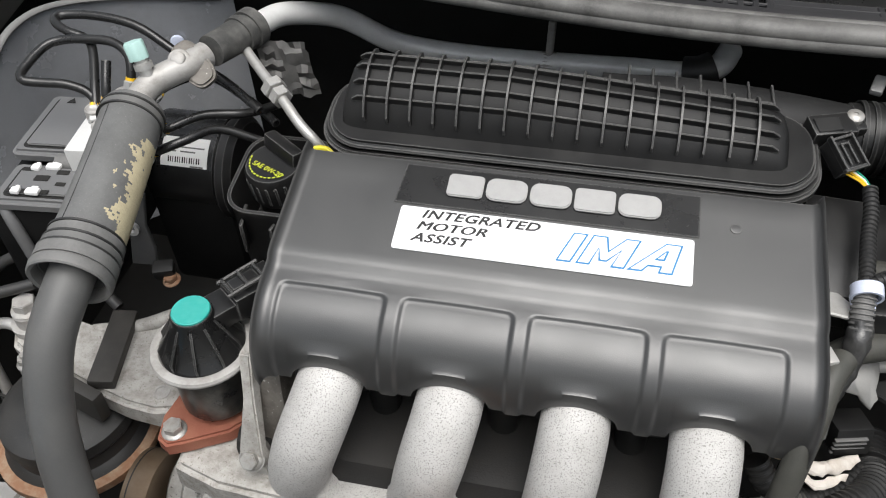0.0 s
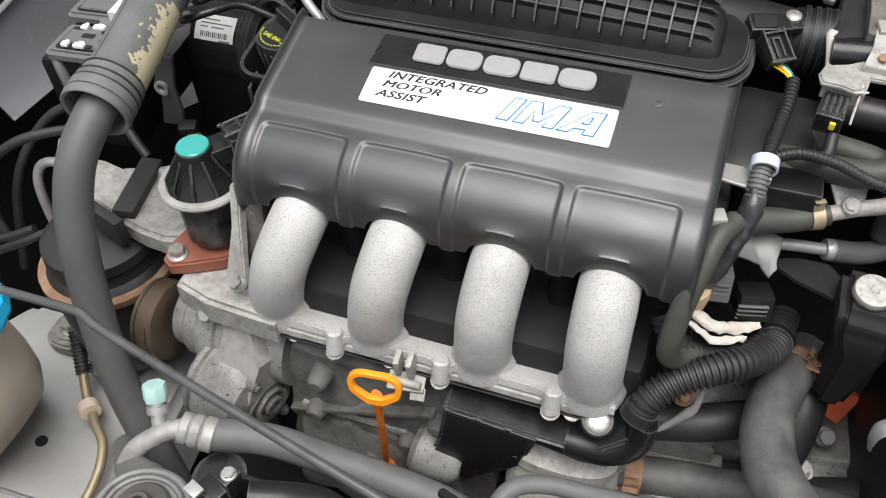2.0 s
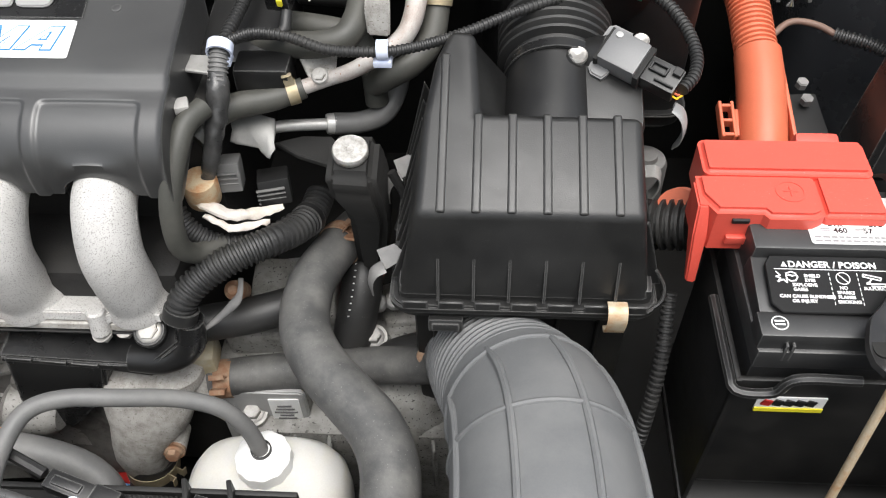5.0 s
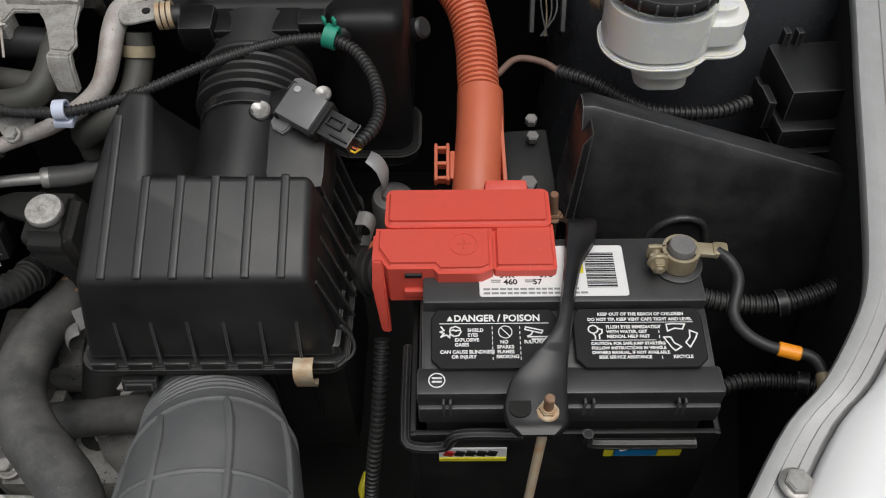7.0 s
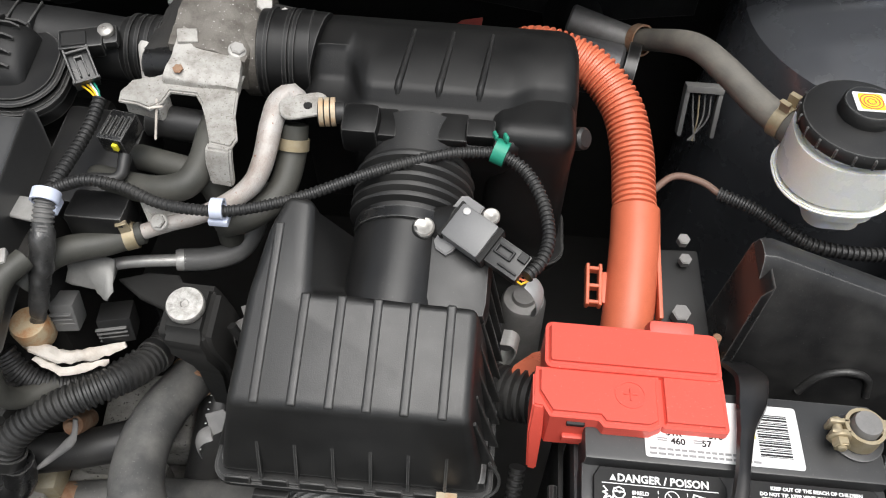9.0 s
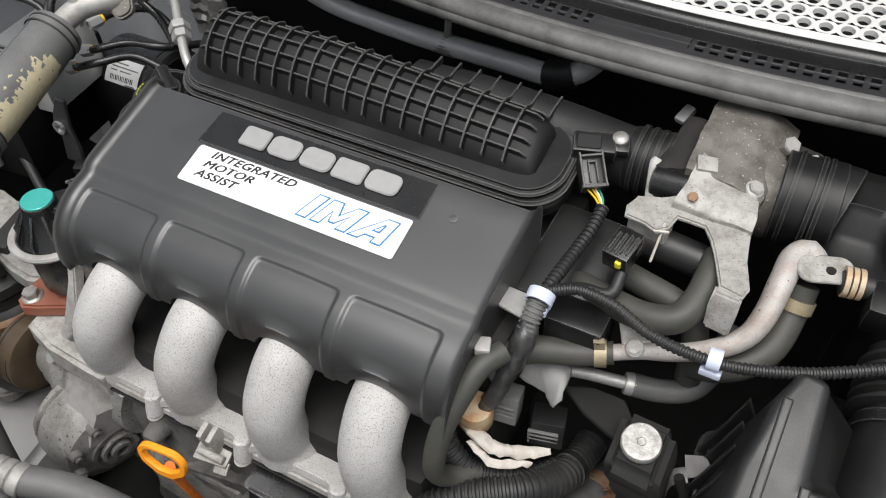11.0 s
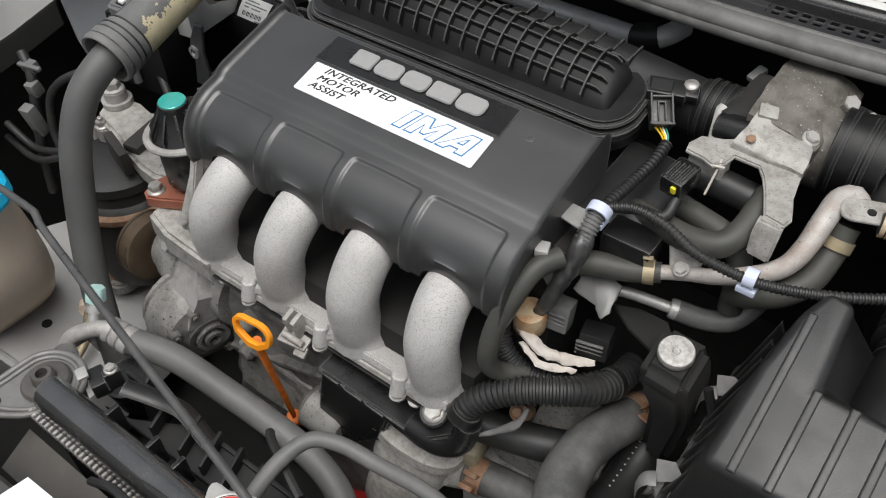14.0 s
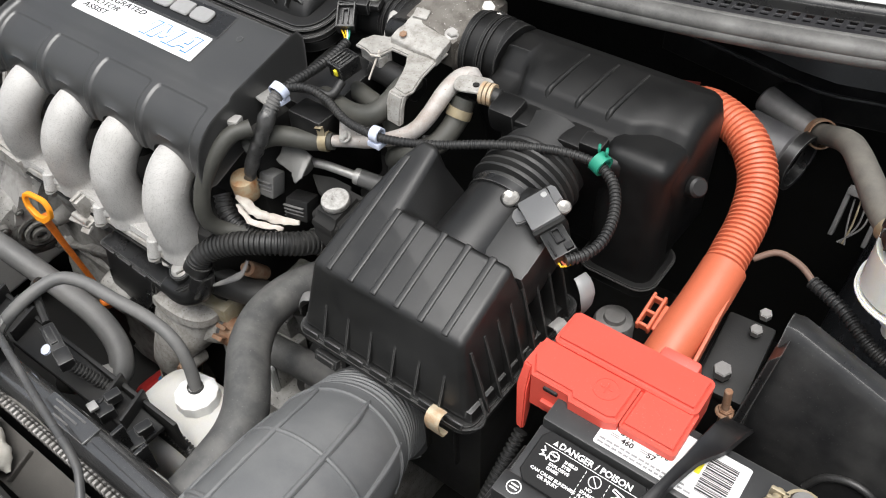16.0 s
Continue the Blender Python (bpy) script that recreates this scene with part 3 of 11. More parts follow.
def engine_cover():
    prof = [(0.463, 0.955), (0.4635, 0.990), (0.4632, 1.002), (0.4610, 1.0055), (0.456, 1.0048)]
    prof += [(y, TOPZ(y)) for y in (0.445, 0.43, 0.415, 0.40, 0.388)]
    prof += [(0.3835, 0.9858), (0.3795, 0.9840), (0.3765, 0.9805), (0.3720, 0.9788), (0.3663, 0.9776), (0.3655, 0.97738), (0.3648, 0.9772), (0.3641, 0.9770), (0.3632, 0.97675), (0.3612, 0.9762), (0.3585, 0.97535), (0.3545, 0.9737), (0.350, 0.9715), (0.3425, 0.9660), (0.3365, 0.9590), (0.3325, 0.9510), (0.3305, 0.9420), (0.3298, 0.9340), (0.3300, 0.9270), (0.3308, 0.9215)]
    prof += [(0.336, 0.9215), (0.37, 0.935), (0.42, 0.945)]
    n = len(prof)
    norm = []
    for i in range(n):
        a, b = prof[i - 1], prof[(i + 1) % n]
        d = V((b[0] - a[0], b[1] - a[1])).normalized()
        norm.append((-(-d.y), -d.x))
    x0, x1 = -0.1105, 0.2225
    bm = B()
    loops = []
    cols = 300
    for c in range(cols + 1):
        x = x0 + (x1 - x0) * c / cols
        edge = min(x - x0, x1 - x)
        inset = 0.007 * (1 - math.sqrt(max(0, 1 - (1 - min(1, edge / 0.007)) ** 2)))
        loop = []
        for i, (y, z) in enumerate(prof):
            ny, nz = -norm[i][0], -norm[i][1]
            k = 0.0
            lift = 0.0
            for q, cx in enumerate(RX):
                s = (0.3648 - y) * 1.05 - 0.5 * (x - cx) ** 2 if i < 25 else 0.03
                px, py = abs(x - cx) - 0.0295, 0.0045 - s
                d = math.hypot(px, py) - 0.0045 if px > 0 and py > 0 else max(px - 0.0045, -s)
                w = 1 - smooth(-0.0011, 0.0013, d)
                if 13 <= i <= 29:
                    k += 0.0017 * w
                if i >= 26:
                    u = (x - cx) / 0.0245
                    if abs(u) < 1 and i <= 30:
                        lift = max(lift, 0.0155 * math.sqrt(1 - u * u) * (0.35 + 0.65 * (i - 25) / 4 if i < 30 else 1))
            d = k - inset
            loop.append((x, y + ny * d, z + nz * d + lift))
        loops.append(loop)
    shell(bm, loops)
    cover = thing("engine_cover", (0.056, 0.4, 0.92), "satin black plastic engine cover with four moulded bulges", "engine cover")
    part("cover_shell", bm, M_COVER, cover, "", 45)
    tilt = math.degrees(math.atan(0.256))

    def on_top(x, y, up=0.0):
        return pose(x, y, TOPZ(y) + up, tilt, 0, 0)

    bm = B()
    slab(bm, [(-0.096, -0.0155), (0.096, -0.0155), (0.096, 0.0155), (-0.0935, 0.0155)], 0.0, 0.0009, on_top(0.0545, 0.4425), 0.0004, 1)
    part("badge_panel", bm, M_GLOSS, cover, "dark inlaid badge panel")
    # the maker's badge as plain silver blocks
    widths = [0.0235, 0.0265, 0.0265, 0.0255, 0.0265]
    x = -0.0090
    for w in widths:
        bm = B()
        slab(bm, rounded(w, 0.0175, 0.003 if w != 0.0265 else 0.006, 4), 0.0009, 0.0032, on_top(x + w / 2, 0.4440), 0.0007, 2)
        part("badge_block", bm, M_SILVER, cover, "plain silver badge block")
        x += w + 0.0018
    bm = B()
    slab(bm, rounded(0.1835, 0.0325, 0.002, 4), 0.0, 0.0014, on_top(0.0560, 0.4095), 0.0005, 2)
    plate = part("name_plate", bm, M_PLATE, cover, "glossy white plate with printed words")
    for i, word in enumerate(("INTEGRATED", "MOTOR", "ASSIST")):
        bm = letters(word, 0.0088, on_top(-0.0215 - 0.0012 * i, 0.4172 - 0.0086 * i, 0.0015), 0.30, 0.0001, 0.00020 if word != "MOTOR" else 0.0, "LEFT", 1.06)
        if word == "MOTOR":
            one = bm.copy()
            for k, dx in ((1, -0.00024), (2, 0.00024)):
                join(bm, one.copy(), Matrix.Translation((dx, 0, 0.00004 * k)))
        for v in bm.verts:
            v.co.x = -0.0215 + (v.co.x + 0.0215) * 1.36
        part("lettering", bm, M_INK, plate, "black slanted lettering")
    # the three slanted letters I M A, white with a blue outline
    glyphs = (
        (0.0675, [(0, 0), (0.0075, 0), (0.0075, 0.020), (0, 0.020)], []),
        (0.0795, [(0, 0), (0.0068, 0), (0.0068, 0.0125), (0.0118, 0.0035), (0.0158, 0.0035), (0.0208, 0.0125), (0.0208, 0), (0.0276, 0), (0.0276, 0.020), (0.0198, 0.020), (0.0138, 0.0095), (0.0078, 0.020), (0, 0.020)], []),
        (0.1105, [(0, 0), (0.0072, 0), (0.0090, 0.0042), (0.0172, 0.0042), (0.0178, 0), (0.0248, 0), (0.0214, 0.020), (0.0126, 0.020)], [(0.0112, 0.0082), (0.0168, 0.0082), (0.0160, 0.0150), (0.0148, 0.0150)]),
    )

    def grow(poly, d):
        out = []
        n = len(poly)
        for i in range(n):
            p, q, r = V(poly[i - 1]), V(poly[i]), V(poly[(i + 1) % n])
            a, b = (q - p).normalized(), (r - q).normalized()
            na, nb = V((a.y, -a.x)), V((b.y, -b.x))
            k = na + nb
            k = k / max(0.35, k.dot(na))
            out.append(tuple(q + k * d))
        return out

    for gx, poly, hole in glyphs:
        for d, up, material in ((0.0008, 0.0015, M_BLUE), (-0.0003, 0.0017, M_PLATE)):
            bm = B()
            o = [(x + 0.42 * y, y) for x, y in grow(poly, d)]
            slab(bm, o, 0, 0.0002, on_top(gx, 0.3995, up), 0)
            part("lettering", bm, material, plate, "white slanted letter with blue outline")
        if hole:
            for d, up, material in ((0.0003, 0.0019, M_BLUE), (-0.0008, 0.0021, M_PLATE)):
                bm = B()
                o = [(x + 0.42 * y, y) for x, y in grow(hole, d)]
                slab(bm, o, 0, 0.0002, on_top(gx, 0.3995, up), 0)
                part("lettering", bm, material, plate, "white slanted letter with blue outline")
    bm = B()
    lathe(bm, [(0.0035, 0), (0.0034, 0.0006), (0.0, 0.0010)], (0.172, 0.437, TOPZ(0.437)), (0, -0.25, 1), 16)
    part("mould_mark", bm, M_COVER, cover, "small round mould mark")


engine_cover()


def manifold_runner():
    """Four cast runners that leave the cover and bend down to one flange."""
    man = thing("intake_manifold", (0.05, 0.31, 0.82), "speckled sand-cast aluminium intake manifold with four runners", "intake manifold")
    low = [-0.093, -0.005, 0.084, 0.169]
    for x, xb in zip(RX, low):
        bm = B()
        run = [(0.0, 0.395, 0.921), (0.0, 0.352, 0.9215), (0.10, 0.329, 0.912), (0.45, 0.3135, 0.885), (0.80, 0.3130, 0.855), (0.97, 0.3165, 0.836), (1.0, 0.3195, 0.823)]
        sweep(bm, [(x + (xb - x) * f, y, z) for f, y, z in run], [0.0205, 0.0212, 0.0217, 0.0220, 0.0220, 0.0222, 0.0262], 30, 0.004)
        part("runner", bm, M_CAST, man, "", 60)
        # casting flash along the side
        bm = B()
        sweep(bm, [(x + (xb - x) * f + 0.0212, y, z) for f, y, z in run[2:6]], 0.0007, 6)
        part("parting_line", bm, M_CAST, man)
    bm = B()
    # flange: a narrow bar with thicker pads at the bolts, tipped forward
    m = pose(0.043, 0.3110, 0.8205, -14, 0, 0)
    lugs = (-0.034, 0.056, 0.144)
    out = []
    for i in range(81):
        u = -0.146 + 0.293 * i / 80
        out.append((u, -0.0105 - 0.0075 * max(math.exp(-((u + 0.043 - bx) / 0.0075) ** 4) for bx in lugs)))
    for i in range(81):
        u = 0.147 - 0.293 * i / 80
        out.append((u, 0.013 + 0.007 * max(math.exp(-((u + 0.043 - bx) / 0.024) ** 4) for bx in low)))
    slab(bm, out, -0.0045, 0.0045, m, 0.0012, 2)
    part("flange", bm, M_CAST, man, "narrow flange with bolt pads", 50)
    bm = B()
    slab(bm, [(-0.143, -0.0120), (0.143, -0.0120), (0.143, 0.014), (-0.143, 0.014)], -0.0120, -0.0052, m, 0.001, 1)
    part("lower_flange", bm, M_STAIN, man)
    bm = B()
    slab(bm, [(-0.140, -0.0135), (0.140, -0.0135), (0.140, 0.012), (-0.140, 0.012)], -0.0145, -0.0126, m, 0.0004, 1)
    part("gasket", bm, M_DARK, man, "dark gasket edge")
    for bx in lugs:
        bm = B()
        rod(bm, m @ V((bx - 0.043, -0.0140, 0.009)), m @ V((bx - 0.043, -0.0140, -0.013)), 0.0066, 0.0072, 16, 0.0015)
        part("boss", bm, M_CAST, man, "cast boss over a bolt")
        bm = B()
        hexbolt(bm, m @ V((bx - 0.043, -0.0140, -0.0125)), (0, 0.24, -0.97), 0.010, 0.008)
        part("bolt", bm, M_STEEL, man, "flange bolt below a cast boss")
    for bx, s in ((-0.072, 0.007), (0.160, 0.009), (0.012, 0.007)):
        bm = B()
        hexbolt(bm, m @ V((bx - 0.043, -0.0100, -0.0120)), (0, 0.24, -0.97), s, 0.008)
        part("bolt", bm, M_STEEL, man)
    for x in (0.037, 0.125, -0.049):
        bm = B()
        lathe(bm, [(0.020, 0), (0.020, 0.012), (0.017, 0.020), (0.010, 0.025), (0, 0.026)], (x, 0.352, 0.815), (0, -0.25, 0.97), 24)
        crinkle(bm, 0.0007, 90, 1)
        part("injector_boss", bm, M_STAIN, man, "", 60)
        bm = B()
        rod(bm, (x + 0.006, 0.372, 0.83), (x + 0.004, 0.376, 0.905), 0.010, 0.013, 18, 0.003)
        part("injector", bm, M_DARK, man, "black injector body")
    # bracket tab with a bolt below the flange
    bm = B()
    box(bm, (0.022, 0.2950, 0.8180), (0.005, 0.014, 0.026), (10, 0, 4), 0.0015)
    box(bm, (0.033, 0.2940, 0.8190), (0.005, 0.014, 0.030), (10, 0, 4), 0.0015)
    box(bm, (0.030, 0.2885, 0.8060), (0.030, 0.016, 0.0035), (14, 0, 8), 0.001)
    box(bm, (0.041, 0.2830, 0.8010), (0.012, 0.010, 0.0035), (34, 0, 8), 0.001)
    rod(bm, (0.019, 0.2850, 0.8100), (0.043, 0.2855, 0.8090), 0.0034)
    part("bracket", bm, M_STAIN, man, "cast bracket tab")


manifold_runner()


def resonator():
    """The ribbed intake box behind the cover, on a rounded tray."""
    box_ = thing("intake_resonator", (0.06, 0.5, 0.98), "ribbed black plastic intake chamber on a rounded tray", "intake chamber")
    m = pose(0.058, 0.5135, 0.9985, 11, 0, 0)
    for w, h, z0, z1, bev in ((0.336, 0.072, -0.022, -0.004, 0.004), (0.342, 0.078, -0.005, 0.0035, 0.0018), (0.336, 0.072, 0.003, 0.0105, 0.004)):
        bm = B()
        slab(bm, rounded(w, h, 0.030, 8), z0, z1, m, bev, 3)
        part("tray", bm, M_PLASTIC, box_)
    # body: a loaf with a sloping face
    prof = [(0.490, 1.002), (0.4915, 1.009), (0.4935, 1.016), (0.4965, 1.023), (0.501, 1.0295), (0.507, 1.035), (0.514, 1.039), (0.522, 1.041), (0.530, 1.040), (0.537, 1.034), (0.541, 1.015), (0.541, 0.99)]
    x0, x1 = -0.096, 0.205
    n = 80
    loops = []
    cy, cz = 0.515, 1.0
    for i in range(n + 1):
        x = x0 + (x1 - x0) * i / n
        e = min(x - x0, x1 - x)
        k = 1 - 0.42 * (1 - math.sqrt(max(0, 1 - (1 - min(1, e / 0.022)) ** 2)))
        drop = 0.012 * max(0, (x - 0.02) / 0.18)
        loops.append([(x, cy + (y - cy) * (0.6 + 0.4 * k), cz + (z - cz - drop * smooth(1.0, 1.04, z)) * k) for y, z in prof])
    bm = B()
    shell(bm, loops)
    dull = mat("dull_black_plastic", (0.010, 0.010, 0.0102), 0.55, 0, (0.020, 0.020, 0.019), 0.5, 26, 1000, 0.12, (900, (0.04, 0.039, 0.037), 0.71), spec=0.35)
    part("body", bm, dull, box_, "", 50)

    def skin(x, s):
        """A point of the sloping face, s from 0 at its foot to 1 at the back."""
        s = s * 9
        i = min(int(s), 9)
        f = s - i
        y = prof[i][0] + (prof[i + 1][0] - prof[i][0]) * f
        z = prof[i][1] + (prof[i + 1][1] - prof[i][1]) * f
        drop = 0.012 * max(0, (x - 0.02) / 0.18)
        return V((x, y, z - drop * smooth(1.0, 1.04, z)))

    def rib_strip(points, nrm_x, height=0.0055, half=0.0010):
        o = B()
        loops = []
        for i, p in enumerate(points):
            a, b = points[max(0, i - 1)], points[min(len(points) - 1, i + 1)]
            d = (b - a).normalized()
            side = V((1, 0, 0)) if nrm_x else V((0, -0.7, -0.7))
            up = side.cross(d).normalized()
            if up.z < 0:
                up = -up
            if not nrm_x:
                up = V((0, -0.25, 0.97))
                side = d.cross(up).normalized()
            h = height * (0.2 if i in (0, len(points) - 1) else 1)
            q = p - up * 0.001
            loops.append([q - side * half, q + side * half, q + side * half * 0.7 + up * (h + 0.001), q - side * half * 0.7 + up * (h + 0.001)])
        return shell(o, loops)

    for i in range(17):
        x = -0.078 + 0.0163 * i
        bm = rib_strip([skin(x, 0.14 + 0.86 * k / 12) for k in range(13)], True)
        part("rib", bm, M_PLASTIC, box_)
    for s in (0.36, 0.52, 0.68, 0.84, 0.97):
        pts = [skin(-0.088 + 0.285 * k / 60, s) for k in range(61)]
        bm = rib_strip(pts, False, 0.0042)
        part("rib", bm, M_PLASTIC, box_)
    # outlet neck towards the throttle
    bm = B()
    sweep(bm, [(0.08, 0.548, 1.006), (0.14, 0.550, 1.004), (0.20, 0.556, 0.996), (0.258, 0.562, 0.986)], [0.022, 0.024, 0.0245, 0.0240], 22)
    part("outlet", bm, dull, box_)
    # a second, lower row of the same ribs on the neck
    for i in range(7):
        bm = B()
        box(bm, (0.098 + 0.0163 * i, 0.548 + 0.0006 * i, 1.0290 - 0.0014 * i), (0.0018, 0.026, 0.006), (0, 0, 0), 0.0005, 1)
        part("rib", bm, M_PLASTIC, box_)


resonator()


def pressure_sensor():
    s = thing("pressure_sensor", (0.243, 0.53, 1.0), "black plastic pressure sensor with plug and coloured wires", "sensor")
    m = pose(0.2335, 0.534, 1.012, 12, 0, 18)
    bm = B()
    o = B()
    box(o, (0, 0, 0), (0.030, 0.018, 0.013), (0, 0, 0), 0.002)
    box(o, (0.016, 0.004, -0.001), (0.018, 0.018, 0.009), (0, 0, 0), 0.004)
    join(bm, o, m)
    part("body", bm, M_PLASTIC, s)
    bm = B()
    o = B()
    box(o, (-0.004, -0.001, 0.0068), (0.017, 0.012, 0.0016), (0, 0, 0), 0.0006, 1)
    join(bm, o, m)
    part("lid", bm, M_DARK, s)
    bm = B()
    lathe(bm, [(0.0058, 0), (0.0058, 0.003), (0.0046, 0.0042), (0.0016, 0.0046), (0.0014, 0.0038), (0, 0.0038)], m @ V((0.0175, 0.005, 0.0035)), (0, -0.25, 1), 22)
    part("screw", bm, M_STEEL, s, "bright screw head")
    mp = pose(0.2405, 0.5115, 1.0085, 28, 0, 33)
    bm = B()
    o = B()
    box(o, (0, 0, -0.002), (0.0170, 0.024, 0.012), (0, 0, 0), 0.0015)
    join(bm, o, mp)
    plug = part("plug", bm, M_GLOSS, s)
    for at, size in (((-0.0078, 0, 0.005), (0.0016, 0.026, 0.005)), ((0.0078, 0, 0.005), (0.0016, 0.026, 0.005)), ((0, 0.0105, 0.005), (0.016, 0.0018, 0.004)), ((-0.0026, -0.001, 0.005), (0.0013, 0.016, 0.003)), ((0.0026, -0.001, 0.005), (0.0013, 0.016, 0.003)), ((0, 0.006, 0.005), (0.006, 0.0016, 0.003)), ((0, -0.0118, 0.005), (0.0185, 0.0024, 0.004))):
        bm = B()
        o = B()
        box(o, at, size, (0, 0, 0), 0.0004, 1)
        join(bm, o, mp)
        part("ridge", bm, M_PLASTIC, plug)
    for k, material in ((-1, M_WIRE_Y), (0, M_WIRE_Y), (0.6, M_LABEL), (1.3, M_WIRE_G)):
        bm = B()
        sweep(bm, [(0.2455 + 0.0030 * k, 0.5025 + 0.0016 * k, 1.002), (0.2525 + 0.0018 * k, 0.4965 + 0.001 * k, 1.001), (0.2572 + 0.0006 * k, 0.490, 0.998)], 0.00075, 6)
        part("wire", bm, material, s)


pressure_sensor()


def egr_valve():
    x, y = -0.166, 0.357
    e = thing("egr_valve", (x, y, 0.85), "black and steel exhaust gas valve with a teal top", "valve")
    bm = B()
    lathe(bm, [(0.0255, 0), (0.0265, 0.002), (0.0265, 0.050), (0.0262, 0.052)], (x, y, 0.853), (0, 0, 1), 36)
    part("can", bm, mat("black_steel_can", (0.012, 0.012, 0.012), 0.3, 0.0, (0.16, 0.15, 0.13), 0.6, 60, 900, 0.08), e, "dark steel can with worn patches")
    bm = B()
    lathe(bm, [(0.0262, 0), (0.0340, 0.001), (0.0362, 0.0025), (0.0366, 0.0045), (0.0355, 0.0065), (0.0320, 0.0072), (0.0300, 0.0068), (0.0285, 0.003)], (x, y, 0.903), (0, 0, 1), 44)
    part("collar", bm, M_ALU, e, "rolled pale steel collar")
    bm = B()
    lathe(bm, [(0.0295, 0), (0.0295, 0.002), (0.0265, 0.005), (0.0145, 0.033), (0.0142, 0.0365), (0.0135, 0.0375), (0, 0.0375)], (x, y, 0.905), (0, 0, 1), 30)
    cap = part("cap", bm, M_GLOSS, e, "finned black cap")
    for i in range(10):
        bm = B()
        a = 2 * math.pi * i / 10
        o = B()
        shell(o, [[(0.0135, -0.0009, 0.031), (0.0135, 0.0009, 0.031), (0.0135, 0.0009, 0.034), (0.0135, -0.0009, 0.034)], [(0.0290, -0.0009, 0.001), (0.0290, 0.0009, 0.001), (0.0290, 0.0009, 0.011), (0.0290, -0.0009, 0.011)]])
        join(bm, o, pose(x, y, 0.905) @ pose(0, 0, 0, 0, 0, math.degrees(a)))
        part("fin", bm, M_GLOSS, cap)
    bm = B()
    lathe(bm, [(0.0131, 0), (0.0131, 0.0012), (0.0125, 0.0018), (0, 0.0018)], (x, y, 0.9425), (0, 0, 1), 30)
    part("disc", bm, M_TEAL, e, "teal top disc")
    bm = B()
    d = V((0.62, 0.78, 0))
    for a, s, mm in ((0.020, (0.022, 0.022, 0.016), 0.930), (0.040, (0.024, 0.026, 0.020), 0.932), (0.055, (0.018, 0.012, 0.022), 0.933)):
        box(bm, (x + d.x * a, y + d.y * a, mm), s, (0, 0, -38), 0.0015)
    box(bm, (x + d.x * 0.040, y + d.y * 0.040, 0.944), (0.010, 0.020, 0.004), (0, 0, -38), 0.0008)
    plug = part("plug", bm, M_PLASTIC, e, "black wiring plug")
    n = V((d.y, -d.x, 0))
    for k in (-1, 1):
        bm = B()
        rod(bm, V((x, y, 0.9455)) + d * 0.024 + n * 0.008 * k, V((x, y, 0.9475)) + d * 0.056 + n * 0.008 * k, 0.0016, None, 8)
        part("rail", bm, M_AIRBOX, plug)
    for q in (0.028, 0.040, 0.052):
        bm = B()
        rod(bm, V((x, y, 0.9470)) + d * q - n * 0.008, V((x, y, 0.9470)) + d * q + n * 0.008, 0.0015, None, 8)
        part("rail", bm, M_GLOSS, plug)
    for k, material in ((-1.5, M_WIRE_Y), (-0.5, M_WIRE_Y), (0.5, M_BLUE), (1.5, M_LABEL)):
        bm = B()
        s = V((x, y, 0.938)) + d * 0.058 + n * 0.003 * k
        sweep(bm, [s, s + d * 0.006 + V((0, 0, 0.005)), s + d * 0.014 + V((0.002, 0, 0.004)) - n * 0.002 * k], 0.0012, 6)
        part("wire", bm, material, e)
    bm = B()
    sweep(bm, [(-0.124, 0.412, 0.942), (-0.116, 0.420, 0.944), (-0.106, 0.420, 0.938), (-0.101, 0.410, 0.925), (-0.100, 0.400, 0.91)], 0.0072, 14, 0.004, (0.0040, 0.0014, 0.5))
    part("conduit", bm, M_RUBBER_D, e)
    # red-brown oxide flange with its bolt
    bm = B()
    slab(bm, [(-0.199, 0.316), (-0.190, 0.311), (-0.178, 0.316), (-0.150, 0.331), (-0.138, 0.345), (-0.134, 0.372), (-0.145, 0.388), (-0.180, 0.385), (-0.198, 0.365), (-0.203, 0.335)], 0.831, 0.845, None, 0.002, 2)
    part("flange", bm, M_BROWN, e, "red-brown oxidised flange")
    bm = B()
    hexbolt(bm, (-0.189, 0.324, 0.845), (0, 0, 1), 0.012, 0.008)
    part("bolt", bm, M_STEEL, e)


egr_valve()


